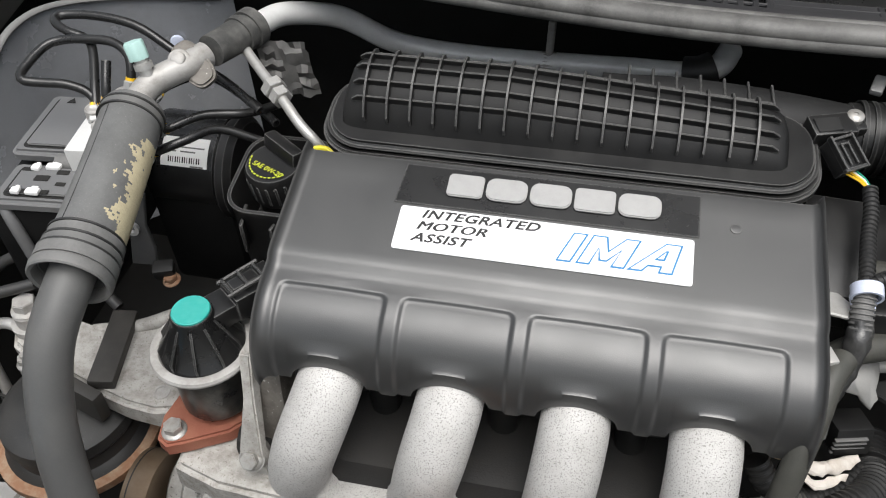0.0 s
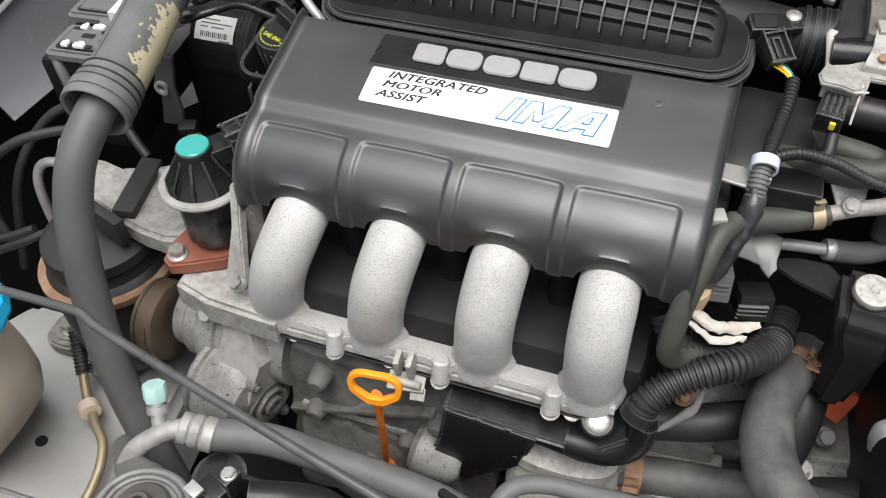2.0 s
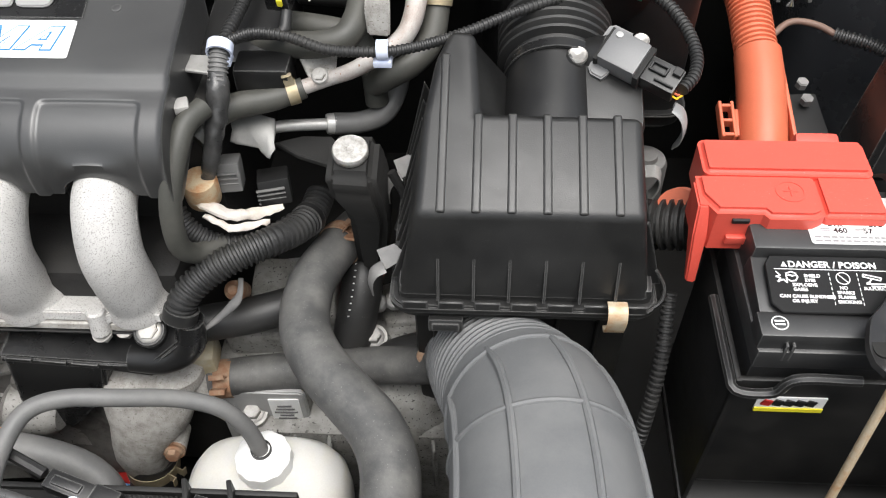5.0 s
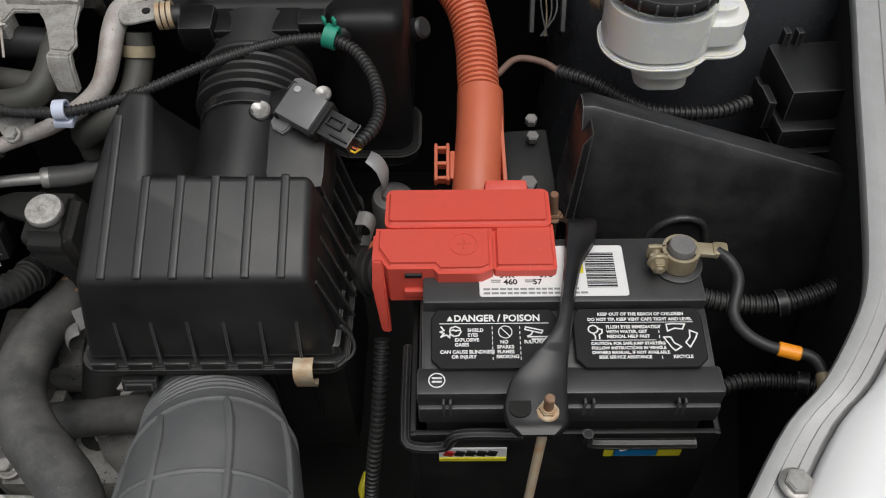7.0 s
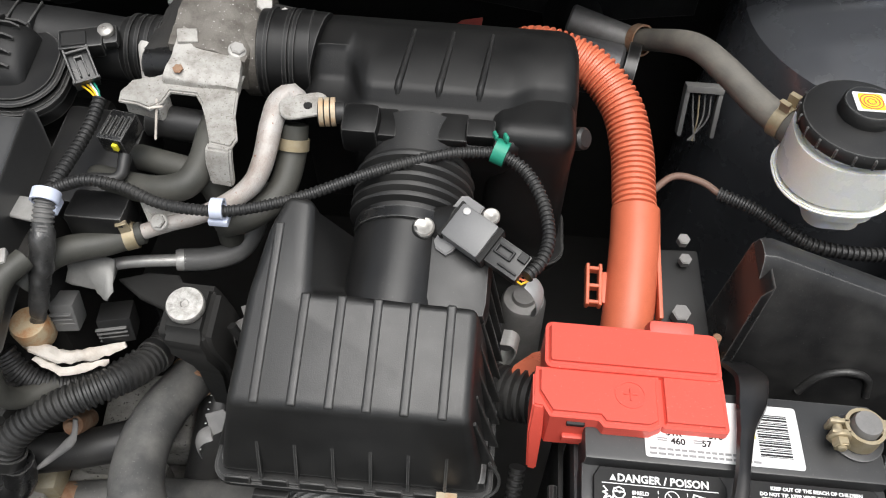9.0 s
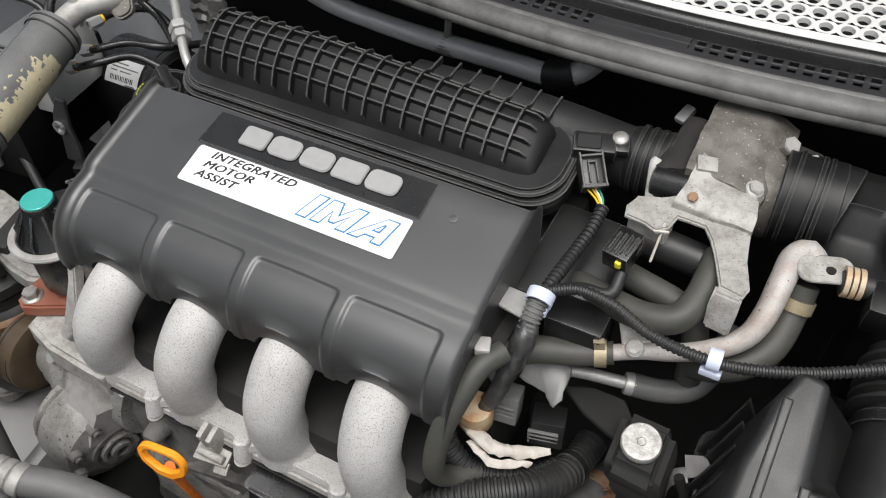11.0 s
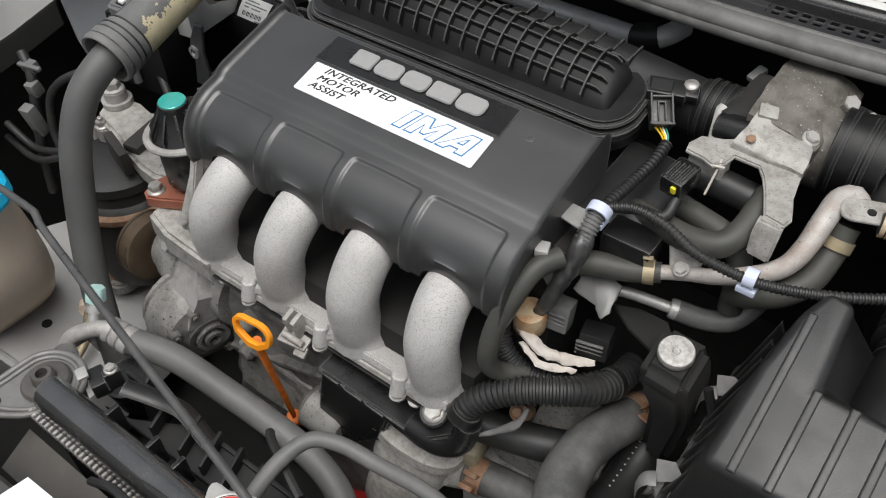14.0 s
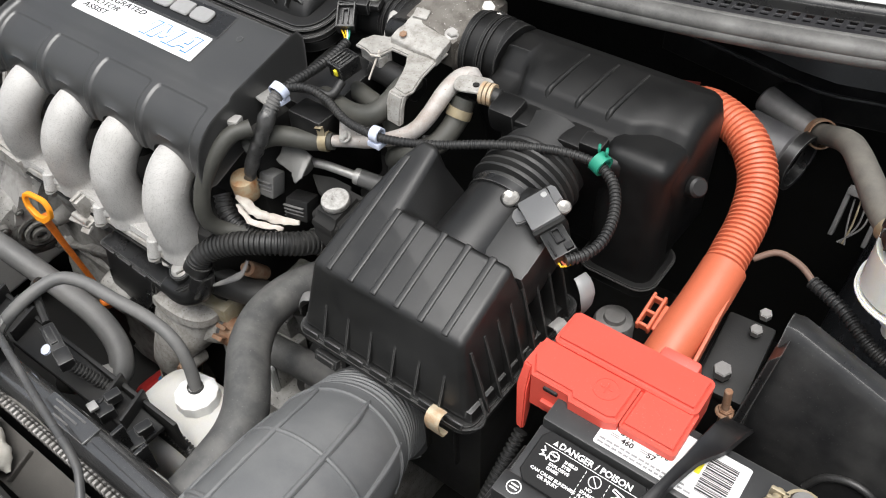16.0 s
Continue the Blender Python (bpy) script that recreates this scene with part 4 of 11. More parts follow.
def head_and_block():
    """The cylinder head end, the casing below the manifold and the front of the block."""
    eng = thing("engine_block", (0.05, 0.42, 0.52), "grimy cast aluminium engine block and cylinder head, its shade painted black", "engine")
    # black here is the shade behind the runners, put into the colour
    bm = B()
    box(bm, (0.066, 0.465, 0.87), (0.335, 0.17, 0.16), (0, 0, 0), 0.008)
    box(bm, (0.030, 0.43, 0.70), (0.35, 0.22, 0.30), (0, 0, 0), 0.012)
    part("casting", bm, M_SOOT_SHADE, eng)
    # alloy end below the valve
    bm = B()
    slab(bm, [(-0.185, 0.305), (-0.150, 0.295), (-0.085, 0.292), (-0.080, 0.345), (-0.12, 0.385), (-0.19, 0.38)], 0.800, 0.831, None, 0.004, 2)
    crinkle(bm, 0.0014, 60, 3)
    part("end_casting", bm, M_STAIN, eng, "pale cast end piece", 60)
    bm = B()
    shell(bm, [[(-0.133, 0.312, 0.815), (-0.112, 0.310, 0.815), (-0.110, 0.322, 0.815), (-0.130, 0.326, 0.815)], [(-0.131, 0.310, 0.858), (-0.114, 0.309, 0.858), (-0.113, 0.317, 0.858), (-0.130, 0.319, 0.858)], [(-0.129, 0.329, 0.892), (-0.121, 0.329, 0.892), (-0.120, 0.340, 0.892), (-0.128, 0.341, 0.892)], [(-0.132, 0.344, 0.922), (-0.124, 0.344, 0.922), (-0.123, 0.356, 0.922), (-0.131, 0.357, 0.922)]])
    bmesh.ops.bevel(bm, geom=bm.edges[:], offset=0.0012, segments=2, affect="EDGES")
    part("strut", bm, M_STAIN, eng, "cast strut beside the valve")
    bm = B()
    shell(bm, [[(-0.120, 0.325, 0.83), (-0.100, 0.322, 0.83), (-0.098, 0.342, 0.83), (-0.118, 0.344, 0.83)], [(-0.122, 0.345, 0.915), (-0.106, 0.345, 0.915), (-0.104, 0.365, 0.915), (-0.120, 0.365, 0.915)]])
    crinkle(bm, 0.0012, 70, 4)
    part("web", bm, M_DIRTY, eng, "grimy cast web", 60)
    for p in ((-0.1225, 0.309, 0.852), (-0.159, 0.302, 0.802)):
        bm = B()
        lathe(bm, [(0.0095, -0.02), (0.0095, 0)], p, (0, -0.75, 0.65), 18)
        hexbolt(bm, p, (0, -0.75, 0.65), 0.011, 0.007)
        part("bolt", bm, M_STEEL, eng)


head_and_block()

# ---- air intake, battery and brake side ----


def air_box():
    ab = thing("air_filter_box", (0.455, 0.35, 0.80), "black plastic air filter box with a ribbed lid", "air filter box")
    LZ = lambda y: 0.9475 + (y - 0.298) * 0.42
    # lid top outline, with the notch for the sensor tube
    top = [(0.386, 0.298), (0.529, 0.298), (0.529, 0.362), (0.423, 0.362), (0.421, 0.418), (0.404, 0.420), (0.396, 0.400), (0.389, 0.362)]
    low = [(0.373, 0.288), (0.540, 0.288), (0.543, 0.385), (0.500, 0.440), (0.440, 0.445), (0.395, 0.440), (0.377, 0.425), (0.372, 0.360)]

    bm = B()
    box(bm, (0.458, 0.362, 0.876), (0.172, 0.145, 0.018), (0, 0, 0), 0.006)
    o = B()
    lo = [o.verts.new((x, y, 0.878)) for x, y in low]
    hi = [o.verts.new((x, y, LZ(y))) for x, y in top]
    for i in range(8):
        o.faces.new((lo[i], lo[(i + 1) % 8], hi[(i + 1) % 8], hi[i]))
    o.faces.new(hi)
    o.faces.new(lo)
    bmesh.ops.recalc_face_normals(o, faces=o.faces)
    bmesh.ops.bevel(o, geom=[e for e in o.edges if max(v.co.z for v in e.verts) > 0.9], offset=0.0055, segments=4, affect="EDGES", profile=0.5)
    join(bm, o)
    lid = part("lid", bm, M_AIRBOX, ab, "lid with raised ribs", 50)
    t = math.degrees(math.atan(0.42))
    for i in range(6):
        x = 0.402 + 0.0222 * i
        y0, y1 = 0.301, 0.360 if i else 0.40
        bm = B()
        box(bm, (x, (y0 + y1) / 2, LZ((y0 + y1) / 2) - 0.0006), (0.0058, (y1 - y0 + 0.004) / math.cos(radians(t)), 0.0036), (t, 0, 0), 0.0017, 3)
        part("rib", bm, M_AIRBOX, lid)
    # front wall ribs between lid and rim
    for i in range(6):
        x = 0.400 + 0.0235 * i
        bm = B()
        shell(bm, [[(x - 0.001, 0.300, 0.935), (x + 0.001, 0.300, 0.935), (x + 0.001, 0.303, 0.935), (x - 0.001, 0.303, 0.935)], [(x - 0.001, 0.283, 0.878), (x + 0.001, 0.283, 0.878), (x + 0.001, 0.300, 0.878), (x - 0.001, 0.300, 0.878)]])
        part("web", bm, M_AIRBOX, lid)
    for i in range(8):
        y = 0.305 + 0.0165 * i
        for x, s in ((0.533, 1), (0.385, -1)):
            bm = B()
            xo = x + s * (0.017 if s > 0 else 0.018)
            shell(bm, [[(x, y - 0.001, 0.935 + 0.15 * (y - 0.3)), (x, y + 0.001, 0.935 + 0.15 * (y - 0.3)), (x - s * 0.01, y + 0.001, 0.93), (x - s * 0.01, y - 0.001, 0.93)], [(xo, y - 0.001, 0.876), (xo, y + 0.001, 0.876), (x - s * 0.01, y + 0.001, 0.876), (x - s * 0.01, y - 0.001, 0.876)]])
            part("web", bm, M_AIRBOX, lid)
    # rim and base
    bm = B()
    slab(bm, rounded(0.182, 0.165, 0.014, 6, 0.457, 0.364), 0.864, 0.872, None, 0.002, 2)
    slab(bm, rounded(0.176, 0.159, 0.014, 6, 0.457, 0.364), 0.858, 0.865, None, 0.001, 1)
    part("rim", bm, M_AIRBOX, ab, "double rim")
    bm = B()
    box(bm, (0.459, 0.372, 0.78), (0.160, 0.125, 0.16), (0, 0, 0), 0.01)
    base = part("base", bm, M_DARK, ab)
    for x in (0.395, 0.425, 0.455, 0.485, 0.515):
        bm = B()
        box(bm, (x, 0.3085, 0.81), (0.003, 0.008, 0.09), (0, 0, 0), 0.001, 1)
        part("web", bm, M_DARK, base)
    bm = B()
    box(bm, (0.405, 0.279, 0.858), (0.024, 0.007, 0.010), (-20, 0, 0), 0.002)
    box(bm, (0.405, 0.2755, 0.8585), (0.018, 0.002, 0.0055), (-20, 0, 0), 0.0008)
    part("latch", bm, M_AIRBOX, ab)
    # spring clips
    for at, rz, material in (((0.519, 0.279, 0.872), 0, M_PALEZ), ((0.553, 0.395, 0.885), 80, M_ALU_B)):
        bm = B()
        o = B()
        pts = [V((0, 0.004, 0.008)), V((0, -0.003, 0.009)), V((0, -0.007, 0.002)), V((0, -0.005, -0.010)), V((0, -0.001, -0.018)), V((0, 0.004, -0.019))]
        c, _, _ = curve_points(pts, 0.002)
        loops = [[p + V((-0.0065, 0, 0)), p + V((0.0065, 0, 0)), p + V((0.0065, 0.0012, 0.0006)), p + V((-0.0065, 0.0012, 0.0006))] for p in c]
        shell(o, loops)
        join(bm, o, pose(*at, 0, 0, rz))
        part("spring_clip", bm, material, ab, "tarnished spring clip" if material == M_PALEZ else "bright steel spring clip")
    for x, y, z in ((0.3655, 0.316, 0.884), (0.3705, 0.398, 0.892)):
        bm = B()
        slab(bm, [(-0.009, -0.006), (0.011, -0.007), (0.007, 0.006), (-0.006, 0.009)], -0.0006, 0.0006, pose(x, y, z, 35, -30, 20), 0.0002, 1)
        clip = part("spring_clip", bm, M_LEAD, ab, "dull steel spring clip")
        bm = B()
        sweep(bm, [(x - 0.004, y - 0.006, z - 0.004), (x - 0.011, y - 0.009, z - 0.007), (x - 0.014, y - 0.012, z - 0.015), (x - 0.013, y - 0.014, z - 0.026)], [0.006, 0.0055, 0.004, 0.002], 10, 0.002, flat=0.2)
        part("tail", bm, M_LEAD, clip, "curled tail")
    for i in range(7):
        bm = B()
        box(bm, (0.384 + 0.0245 * i, 0.2835, 0.8725), (0.0175, 0.0022, 0.0065), (-12, 0, 0), 0.0006, 1)
        part("rim_tooth", bm, M_AIRBOX, ab)
    # wire loops at the rim corners
    bm = B()
    sweep(bm, [(0.544, 0.300, 0.895), (0.551, 0.297, 0.882), (0.550, 0.292, 0.872), (0.540, 0.286, 0.868)], 0.0012, 6)
    part("rim_lip", bm, M_AIRBOX, ab)
    # the tube for the flow sensor on the lid's rear
    bm = B()
    sweep(bm, [(0.472, 0.352, 0.928), (0.474, 0.385, 0.938), (0.476, 0.425, 0.949), (0.478, 0.450, 0.956)], [0.034, 0.034, 0.034, 0.035], 32)
    part("sensor_tube", bm, M_PLASTIC, ab, "smooth round sensor tube")
    bm = B()
    box(bm, (0.506, 0.405, 0.945), (0.06, 0.07, 0.05), (18, 0, 0), 0.012)
    part("shoulder", bm, M_AIRBOX, ab)


air_box()


def flow_sensor():
    s = thing("airflow_sensor", (0.505, 0.40, 0.97), "black airflow sensor with plug and bright screws", "sensor")
    m = pose(0.5195, 0.4135, 0.982, 24, 8, -32)

    def piece(name, at, size, bev, material, parent, label="", seg=2):
        bm, o = B(), B()
        box(o, at, size, (0, 0, 0), bev, seg)
        join(bm, o, m)
        return part(name, bm, material, parent, label)

    bm = B()
    slab(bm, [(-0.020, 0.004), (-0.0195, 0.017), (-0.016, 0.0195), (-0.003, 0.0195), (-0.002, 0.014), (-0.002, -0.016), (-0.004, -0.0205), (-0.012, -0.0205), (-0.016, -0.017), (-0.017, -0.006)], -0.006, -0.001, m, 0.001, 2)
    part("mount_plate", bm, M_LID, s, "grey mounting plate")
    piece("body", (0.001, 0, 0.001), (0.028, 0.025, 0.016), 0.002, M_LID, s, "grey square sensor body")
    piece("groove", (-0.0135, 0, 0.0), (0.003, 0.027, 0.013), 0.0008, M_VOID, s)
    piece("groove", (0.0165, 0, -0.001), (0.004, 0.026, 0.014), 0.0008, M_VOID, s)
    plug = piece("plug", (0.0300, 0, -0.003), (0.0250, 0.019, 0.013), 0.0015, M_AIRBOX, s)
    for at, size in (((0.026, 0.0048, 0.0042), (0.012, 0.0014, 0.003)), ((0.026, -0.0010, 0.0042), (0.012, 0.0014, 0.003)), ((0.021, 0.002, 0.0042), (0.0016, 0.007, 0.003)), ((0.032, 0.002, 0.0042), (0.0016, 0.007, 0.003)), ((0.034, -0.0062, 0.0042), (0.014, 0.0014, 0.003)), ((0.0385, 0.0055, 0.0042), (0.006, 0.006, 0.004))):
        piece("latch", at, size, 0.0004, M_DARK, plug, "", 1)
    # post for the first screw, and the saddle on the tube
    bm = B()
    rod(bm, m @ V((-0.034, -0.030, -0.016)), m @ V((-0.026, -0.0145, -0.001)), 0.0085, 0.0075, 20, 0.001)
    part("post", bm, M_PLASTIC, s, "moulded screw post")
    bm = B()
    sweep(bm, [m @ V((-0.030, -0.010, -0.026)), m @ V((-0.020, -0.004, -0.016)), m @ V((-0.008, 0.002, -0.008))], [0.017, 0.016, 0.014], 18)
    part("saddle", bm, M_PLASTIC, s, "moulded saddle on the tube")
    for p, k in (((-0.026, -0.0145, -0.001), 1.0), ((0.0045, 0.0165, -0.002), 0.82)):
        bm = B()
        lathe(bm, [(0.0070 * k, 0), (0.0070 * k, 0.0026 * k), (0.0058 * k, 0.0040 * k), (0.0030 * k, 0.0036 * k), (0.0010 * k, 0.0026 * k), (0, 0.0026 * k)], m @ V(p), (0, -0.3, 1), 22)
        part("screw", bm, M_STEEL, s, "bright cross-head screw")
    bm = B()
    lathe(bm, [(0.0026, 0), (0.0024, 0.0008), (0, 0.001)], m @ V((-0.0075, 0.0085, 0.0088)), (0, -0.3, 1), 16)
    part("dot", bm, M_GUTTER, s, "pale round plug")
    for k, material in ((-1, M_WIRE_Y), (0, M_ORANGE), (1, M_ORANGE), (2, M_WIRE_Y)):
        bm = B()
        w = m @ V((0.041, -0.005 + 0.0024 * k, -0.003))
        sweep(bm, [w, w + V((0.006, 0.000 + 0.0006 * k, -0.002)), V((0.5665, 0.399 + 0.0009 * k, 0.9765))], 0.0008, 6)
        part("wire", bm, material, s)
    t = thing("steel_tab", (0.565, 0.407, 0.92), "bent pale grey steel tab below the airflow sensor", "bracket")
    bm = B()
    sweep(bm, [(0.560, 0.408, 0.944), (0.566, 0.406, 0.940), (0.570, 0.405, 0.930), (0.570, 0.406, 0.917), (0.567, 0.410, 0.905)], [0.006, 0.007, 0.0075, 0.006, 0.003], 12, 0.003, flat=0.22)
    part("tab", bm, M_GUTTER, t)


flow_sensor()


def rear_chamber():
    """The big dark moulded box behind the filter, and the bellows to it."""
    c = thing("air_resonator_box", (0.49, 0.54, 0.88), "dark moulded plastic resonator box with shallow ribs", "resonator box")
    x0, x1 = 0.392, 0.587
    loops = []
    prof = [(0.500, 0.885), (0.490, 0.95), (0.480, 0.972), (0.476, 0.985), (0.4765, 0.9935), (0.480, 0.9970), (0.486, 0.9980), (0.502, 1.0000), (0.507, 1.0035), (0.510, 1.0110), (0.516, 1.0150), (0.545, 1.0200), (0.565, 1.022), (0.582, 1.018), (0.590, 1.005), (0.594, 0.88)]
    for i in range(49):
        x = x0 + (x1 - x0) * i / 48
        e = min(x - x0, x1 - x)
        k = 1 - 0.16 * (1 - math.sqrt(max(0, 1 - (1 - min(1, e / 0.016)) ** 2)))
        right = smooth(0.535, 0.560, x) + 2.2 * (1 - smooth(0.424, 0.440, x))
        loops.append([(x, 0.545 + (y - 0.545 + 0.012 * right * (1 if y < 0.53 else 0)) * k, 0.94 + (z - 0.94) * k) for y, z in prof])
    bm = B()
    shell(bm, loops)
    part("body", bm, M_CHAMBER, c, "", 50)
    for x in (0.462, 0.490, 0.518):
        bm = B()
        sweep(bm, [(x, 0.5110, 1.0080), (x, 0.5135, 1.0135), (x + 0.001, 0.520, 1.0155), (x + 0.004, 0.545, 1.0198), (x + 0.006, 0.566, 1.0212)], [0.0026, 0.0028, 0.0026, 0.0022, 0.0014], 10)
        part("rib", bm, M_CHAMBER, c)
    for x in (0.4545, 0.4785, 0.5025):
        bm = B()
        box(bm, (x, 0.4900, 0.9975), (0.0205, 0.026, 0.008), (4, 0, 0), 0.0025)
        part("pad", bm, M_CHAMBER, c, "raised pad on the front shelf")
    bm = B()
    box(bm, (0.440, 0.487, 0.996), (0.026, 0.026, 0.026), (10, 0, 0), 0.006)
    part("boss", bm, M_CHAMBER, c)
    bm = B()
    box(bm, (0.556, 0.508, 0.930), (0.060, 0.052, 0.150), (0, 0, 0), 0.016, 4)
    column = part("column", bm, M_CHAMBER, c, "rounded column down to the tray")
    bm = B()
    slab(bm, rounded(0.074, 0.066, 0.018, 6, 0.556, 0.508), 0.876, 0.880, None, 0.0015, 2)
    slab(bm, rounded(0.068, 0.060, 0.016, 6, 0.556, 0.508), 0.866, 0.876, None, 0.001, 1)
    part("lip", bm, M_CHAMBER, column)
    bm = B()
    box(bm, (0.521, 0.486, 1.000), (0.020, 0.016, 0.014), (10, 0, 0), 0.003)
    part("clip_tower", bm, M_CHAMBER, c, "small tower for the wiring clip")
    bm = B()
    sweep(bm, [(0.385, 0.560, 1.000), (0.400, 0.558, 0.998)], [0.030, 0.032], 24)
    part("inlet", bm, M_CHAMBER, c)
    bm = B()
    rod(bm, (0.583, 0.536, 0.955), (0.598, 0.527, 0.966), 0.0090, 0.0085, 22, 0.002)
    part("fixing_cap", bm, M_RUBBER_D, c, "dull round fixing cap")
    bell = thing("intake_bellows", (0.479, 0.467, 0.95), "black rubber intake bellows with deep folds", "bellows")
    bm = B()
    d = V((0.01, 0.965, 0.24)).normalized()
    prof = [(0.034, -0.004), (0.035, 0.002)]
    h = 0.002
    for i in range(5):
        prof += [(0.0412, h + 0.001), (0.0416, h + 0.003), (0.0370, h + 0.0050), (0.0370, h + 0.0066)]
        h += 0.0076
    prof += [(0.038, h), (0.038, h + 0.03)]
    lathe(bm, prof, (0.478, 0.438, 0.953), d, 48)
    part("folds", bm, M_RUBBER_D, bell)
    bm = B()
    ring(bm, V((0.478, 0.438, 0.953)) - d * 0.006, d, 0.0345, 0.008, 0.0022, 40)
    part("band", bm, M_GLOSS, bell, "black clamp band")


rear_chamber()


def throttle():
    t = thing("throttle_unit", (0.32, 0.55, 0.96), "dirty aluminium throttle body with cast bracket arms", "throttle body")
    bm = B()
    rod(bm, (0.254, 0.562, 0.987), (0.284, 0.562, 0.990), 0.0250, None, 28)
    part("coupling", bm, M_CHAMBER, t, "black rubber coupling")
    bm = B()
    rod(bm, (0.358, 0.556, 0.998), (0.396, 0.558, 0.998), 0.0325, None, 32)
    part("coupling", bm, M_CHAMBER, t, "black rubber coupling")
    for x, r in ((0.260, 0.0253), (0.267, 0.0253), (0.274, 0.0253), (0.281, 0.0253), (0.366, 0.0328), (0.380, 0.0328), (0.385, 0.0328)):
        bm = B()
        ring(bm, (x, 0.562 if x < 0.3 else 0.556, 0.988 if x < 0.3 else 0.998), (1, 0, 0), r, 0.0032, 0.0014, 28)
        part("band", bm, M_CHAMBER, t)
    bm = B()
    box(bm, (0.291, 0.563, 0.998), (0.022, 0.062, 0.036), (4, 0, -6), 0.006)
    crinkle(bm, 0.0016, 70, 3)
    part("motor_housing", bm, M_SOOT_SHADE, t, "soot-black throttle motor housing", 60)
    bm = B()
    rod(bm, (0.280, 0.532, 1.000), (0.312, 0.530, 1.004), 0.0125, None, 24)
    part("valve", bm, M_GLOSS, t, "smooth black cylinder")
    # dirty body behind the plate
    bm = B()
    shell(bm, [[(0.299, 0.530, 0.985), (0.350, 0.530, 0.985), (0.350, 0.530, 1.009), (0.330, 0.530, 1.018), (0.299, 0.530, 1.021)], [(0.299, 0.552, 0.985), (0.354, 0.552, 0.985), (0.354, 0.552, 1.013), (0.334, 0.552, 1.023), (0.299, 0.552, 1.026)], [(0.299, 0.578, 0.985), (0.358, 0.578, 0.985), (0.358, 0.578, 1.018), (0.338, 0.578, 1.029), (0.299, 0.578, 1.030)], [(0.300, 0.606, 0.985), (0.358, 0.606, 0.985), (0.358, 0.606, 1.018), (0.338, 0.606, 1.028), (0.300, 0.606, 1.028)]])
    crinkle(bm, 0.0016, 70, 5)
    part("casting", bm, M_DIRTY, t, "brown oily casting", 60)
    bm = B()
    rod(bm, (0.344, 0.562, 0.990), (0.362, 0.562, 0.990), 0.029, None, 30, 0.002)
    part("flange", bm, M_DIRTY, t)
    # arm: a plate towards the front with a fork to the left and one long leg
    bm = B()
    slab(bm, [(0.274, 0.486), (0.288, 0.484), (0.297, 0.480), (0.304, 0.487), (0.306, 0.499), (0.324, 0.498), (0.331, 0.488), (0.339, 0.470), (0.346, 0.452), (0.361, 0.449), (0.363, 0.458), (0.356, 0.480), (0.352, 0.505), (0.352, 0.522), (0.300, 0.520), (0.290, 0.513), (0.276, 0.508), (0.272, 0.496)], 1.0015, 1.0055, None, 0.0013, 2)
    crinkle(bm, 0.0005, 90, 1)
    part("bracket", bm, M_STAIN, t, "pale cast bracket plate")
    bm = B()
    slab(bm, [(0.276, 0.490), (0.302, 0.484), (0.304, 0.487), (0.304, 0.500), (0.280, 0.506)], 0.990, 1.0014, None, 0.001, 1)
    part("lug", bm, M_STAIN, t, "grey recess below the plate")
    bm = B()
    shell(bm, [[(0.298, 0.506, 1.001), (0.352, 0.503, 1.001), (0.352, 0.503, 1.008), (0.300, 0.505, 1.010)], [(0.302, 0.514, 1.004), (0.352, 0.514, 1.004), (0.352, 0.514, 1.0125), (0.302, 0.513, 1.0165)], [(0.304, 0.530, 1.008), (0.350, 0.526, 1.006), (0.350, 0.526, 1.0125), (0.304, 0.530, 1.0215)], [(0.306, 0.546, 1.012), (0.346, 0.534, 1.006), (0.346, 0.534, 1.0110), (0.306, 0.546, 1.0250)]])
    crinkle(bm, 0.0012, 70, 4)
    part("web", bm, M_STAIN, t, "cast web up to the throttle body", 60)
    bm = B()
    box(bm, (0.311, 0.537, 1.0232), (0.014, 0.012, 0.003), (14, 8, 18), 0.0012)
    part("pad", bm, M_STAIN, t, "raised square pad")
    bm = B()
    shell(bm, [[(0.344, 0.448, 1.004), (0.361, 0.446, 1.004), (0.361, 0.454, 1.004), (0.344, 0.456, 1.004)], [(0.343, 0.444, 0.994), (0.361, 0.442, 0.994), (0.361, 0.449, 0.994), (0.343, 0.451, 0.994)], [(0.344, 0.442, 0.976), (0.360, 0.440, 0.976), (0.360, 0.447, 0.976), (0.344, 0.449, 0.976)]])
    bmesh.ops.bevel(bm, geom=bm.edges[:], offset=0.0015, segments=2, affect="EDGES")
    part("leg", bm, M_STAIN, t)
    bm = B()
    hexbolt(bm, (0.3105, 0.5105, 1.0148), (0, -0.35, 1), 0.0065, 0.0016, False)
    part("bolt", bm, M_RUST, t, "rust-stained bolt")
    bm = B()
    hexbolt(bm, (0.344, 0.538, 1.0125), (0.35, -0.2, 1), 0.009, 0.005)
    part("bolt", bm, M_ALU, t)
    for p in ((0.353, 0.581, 1.020), (0.370, 0.571, 1.018)):
        bm = B()
        hexbolt(bm, p, (0.5, -0.5, 0.8), 0.011, 0.009, False)
        part("bolt", bm, M_STEEL, t)
    bm = B()
    box(bm, (0.366, 0.574, 1.006), (0.022, 0.034, 0.024), (0, 0, -12), 0.004)
    crinkle(bm, 0.001, 70, 2)
    part("actuator", bm, M_SOOT_SHADE, t)
    bm = B()
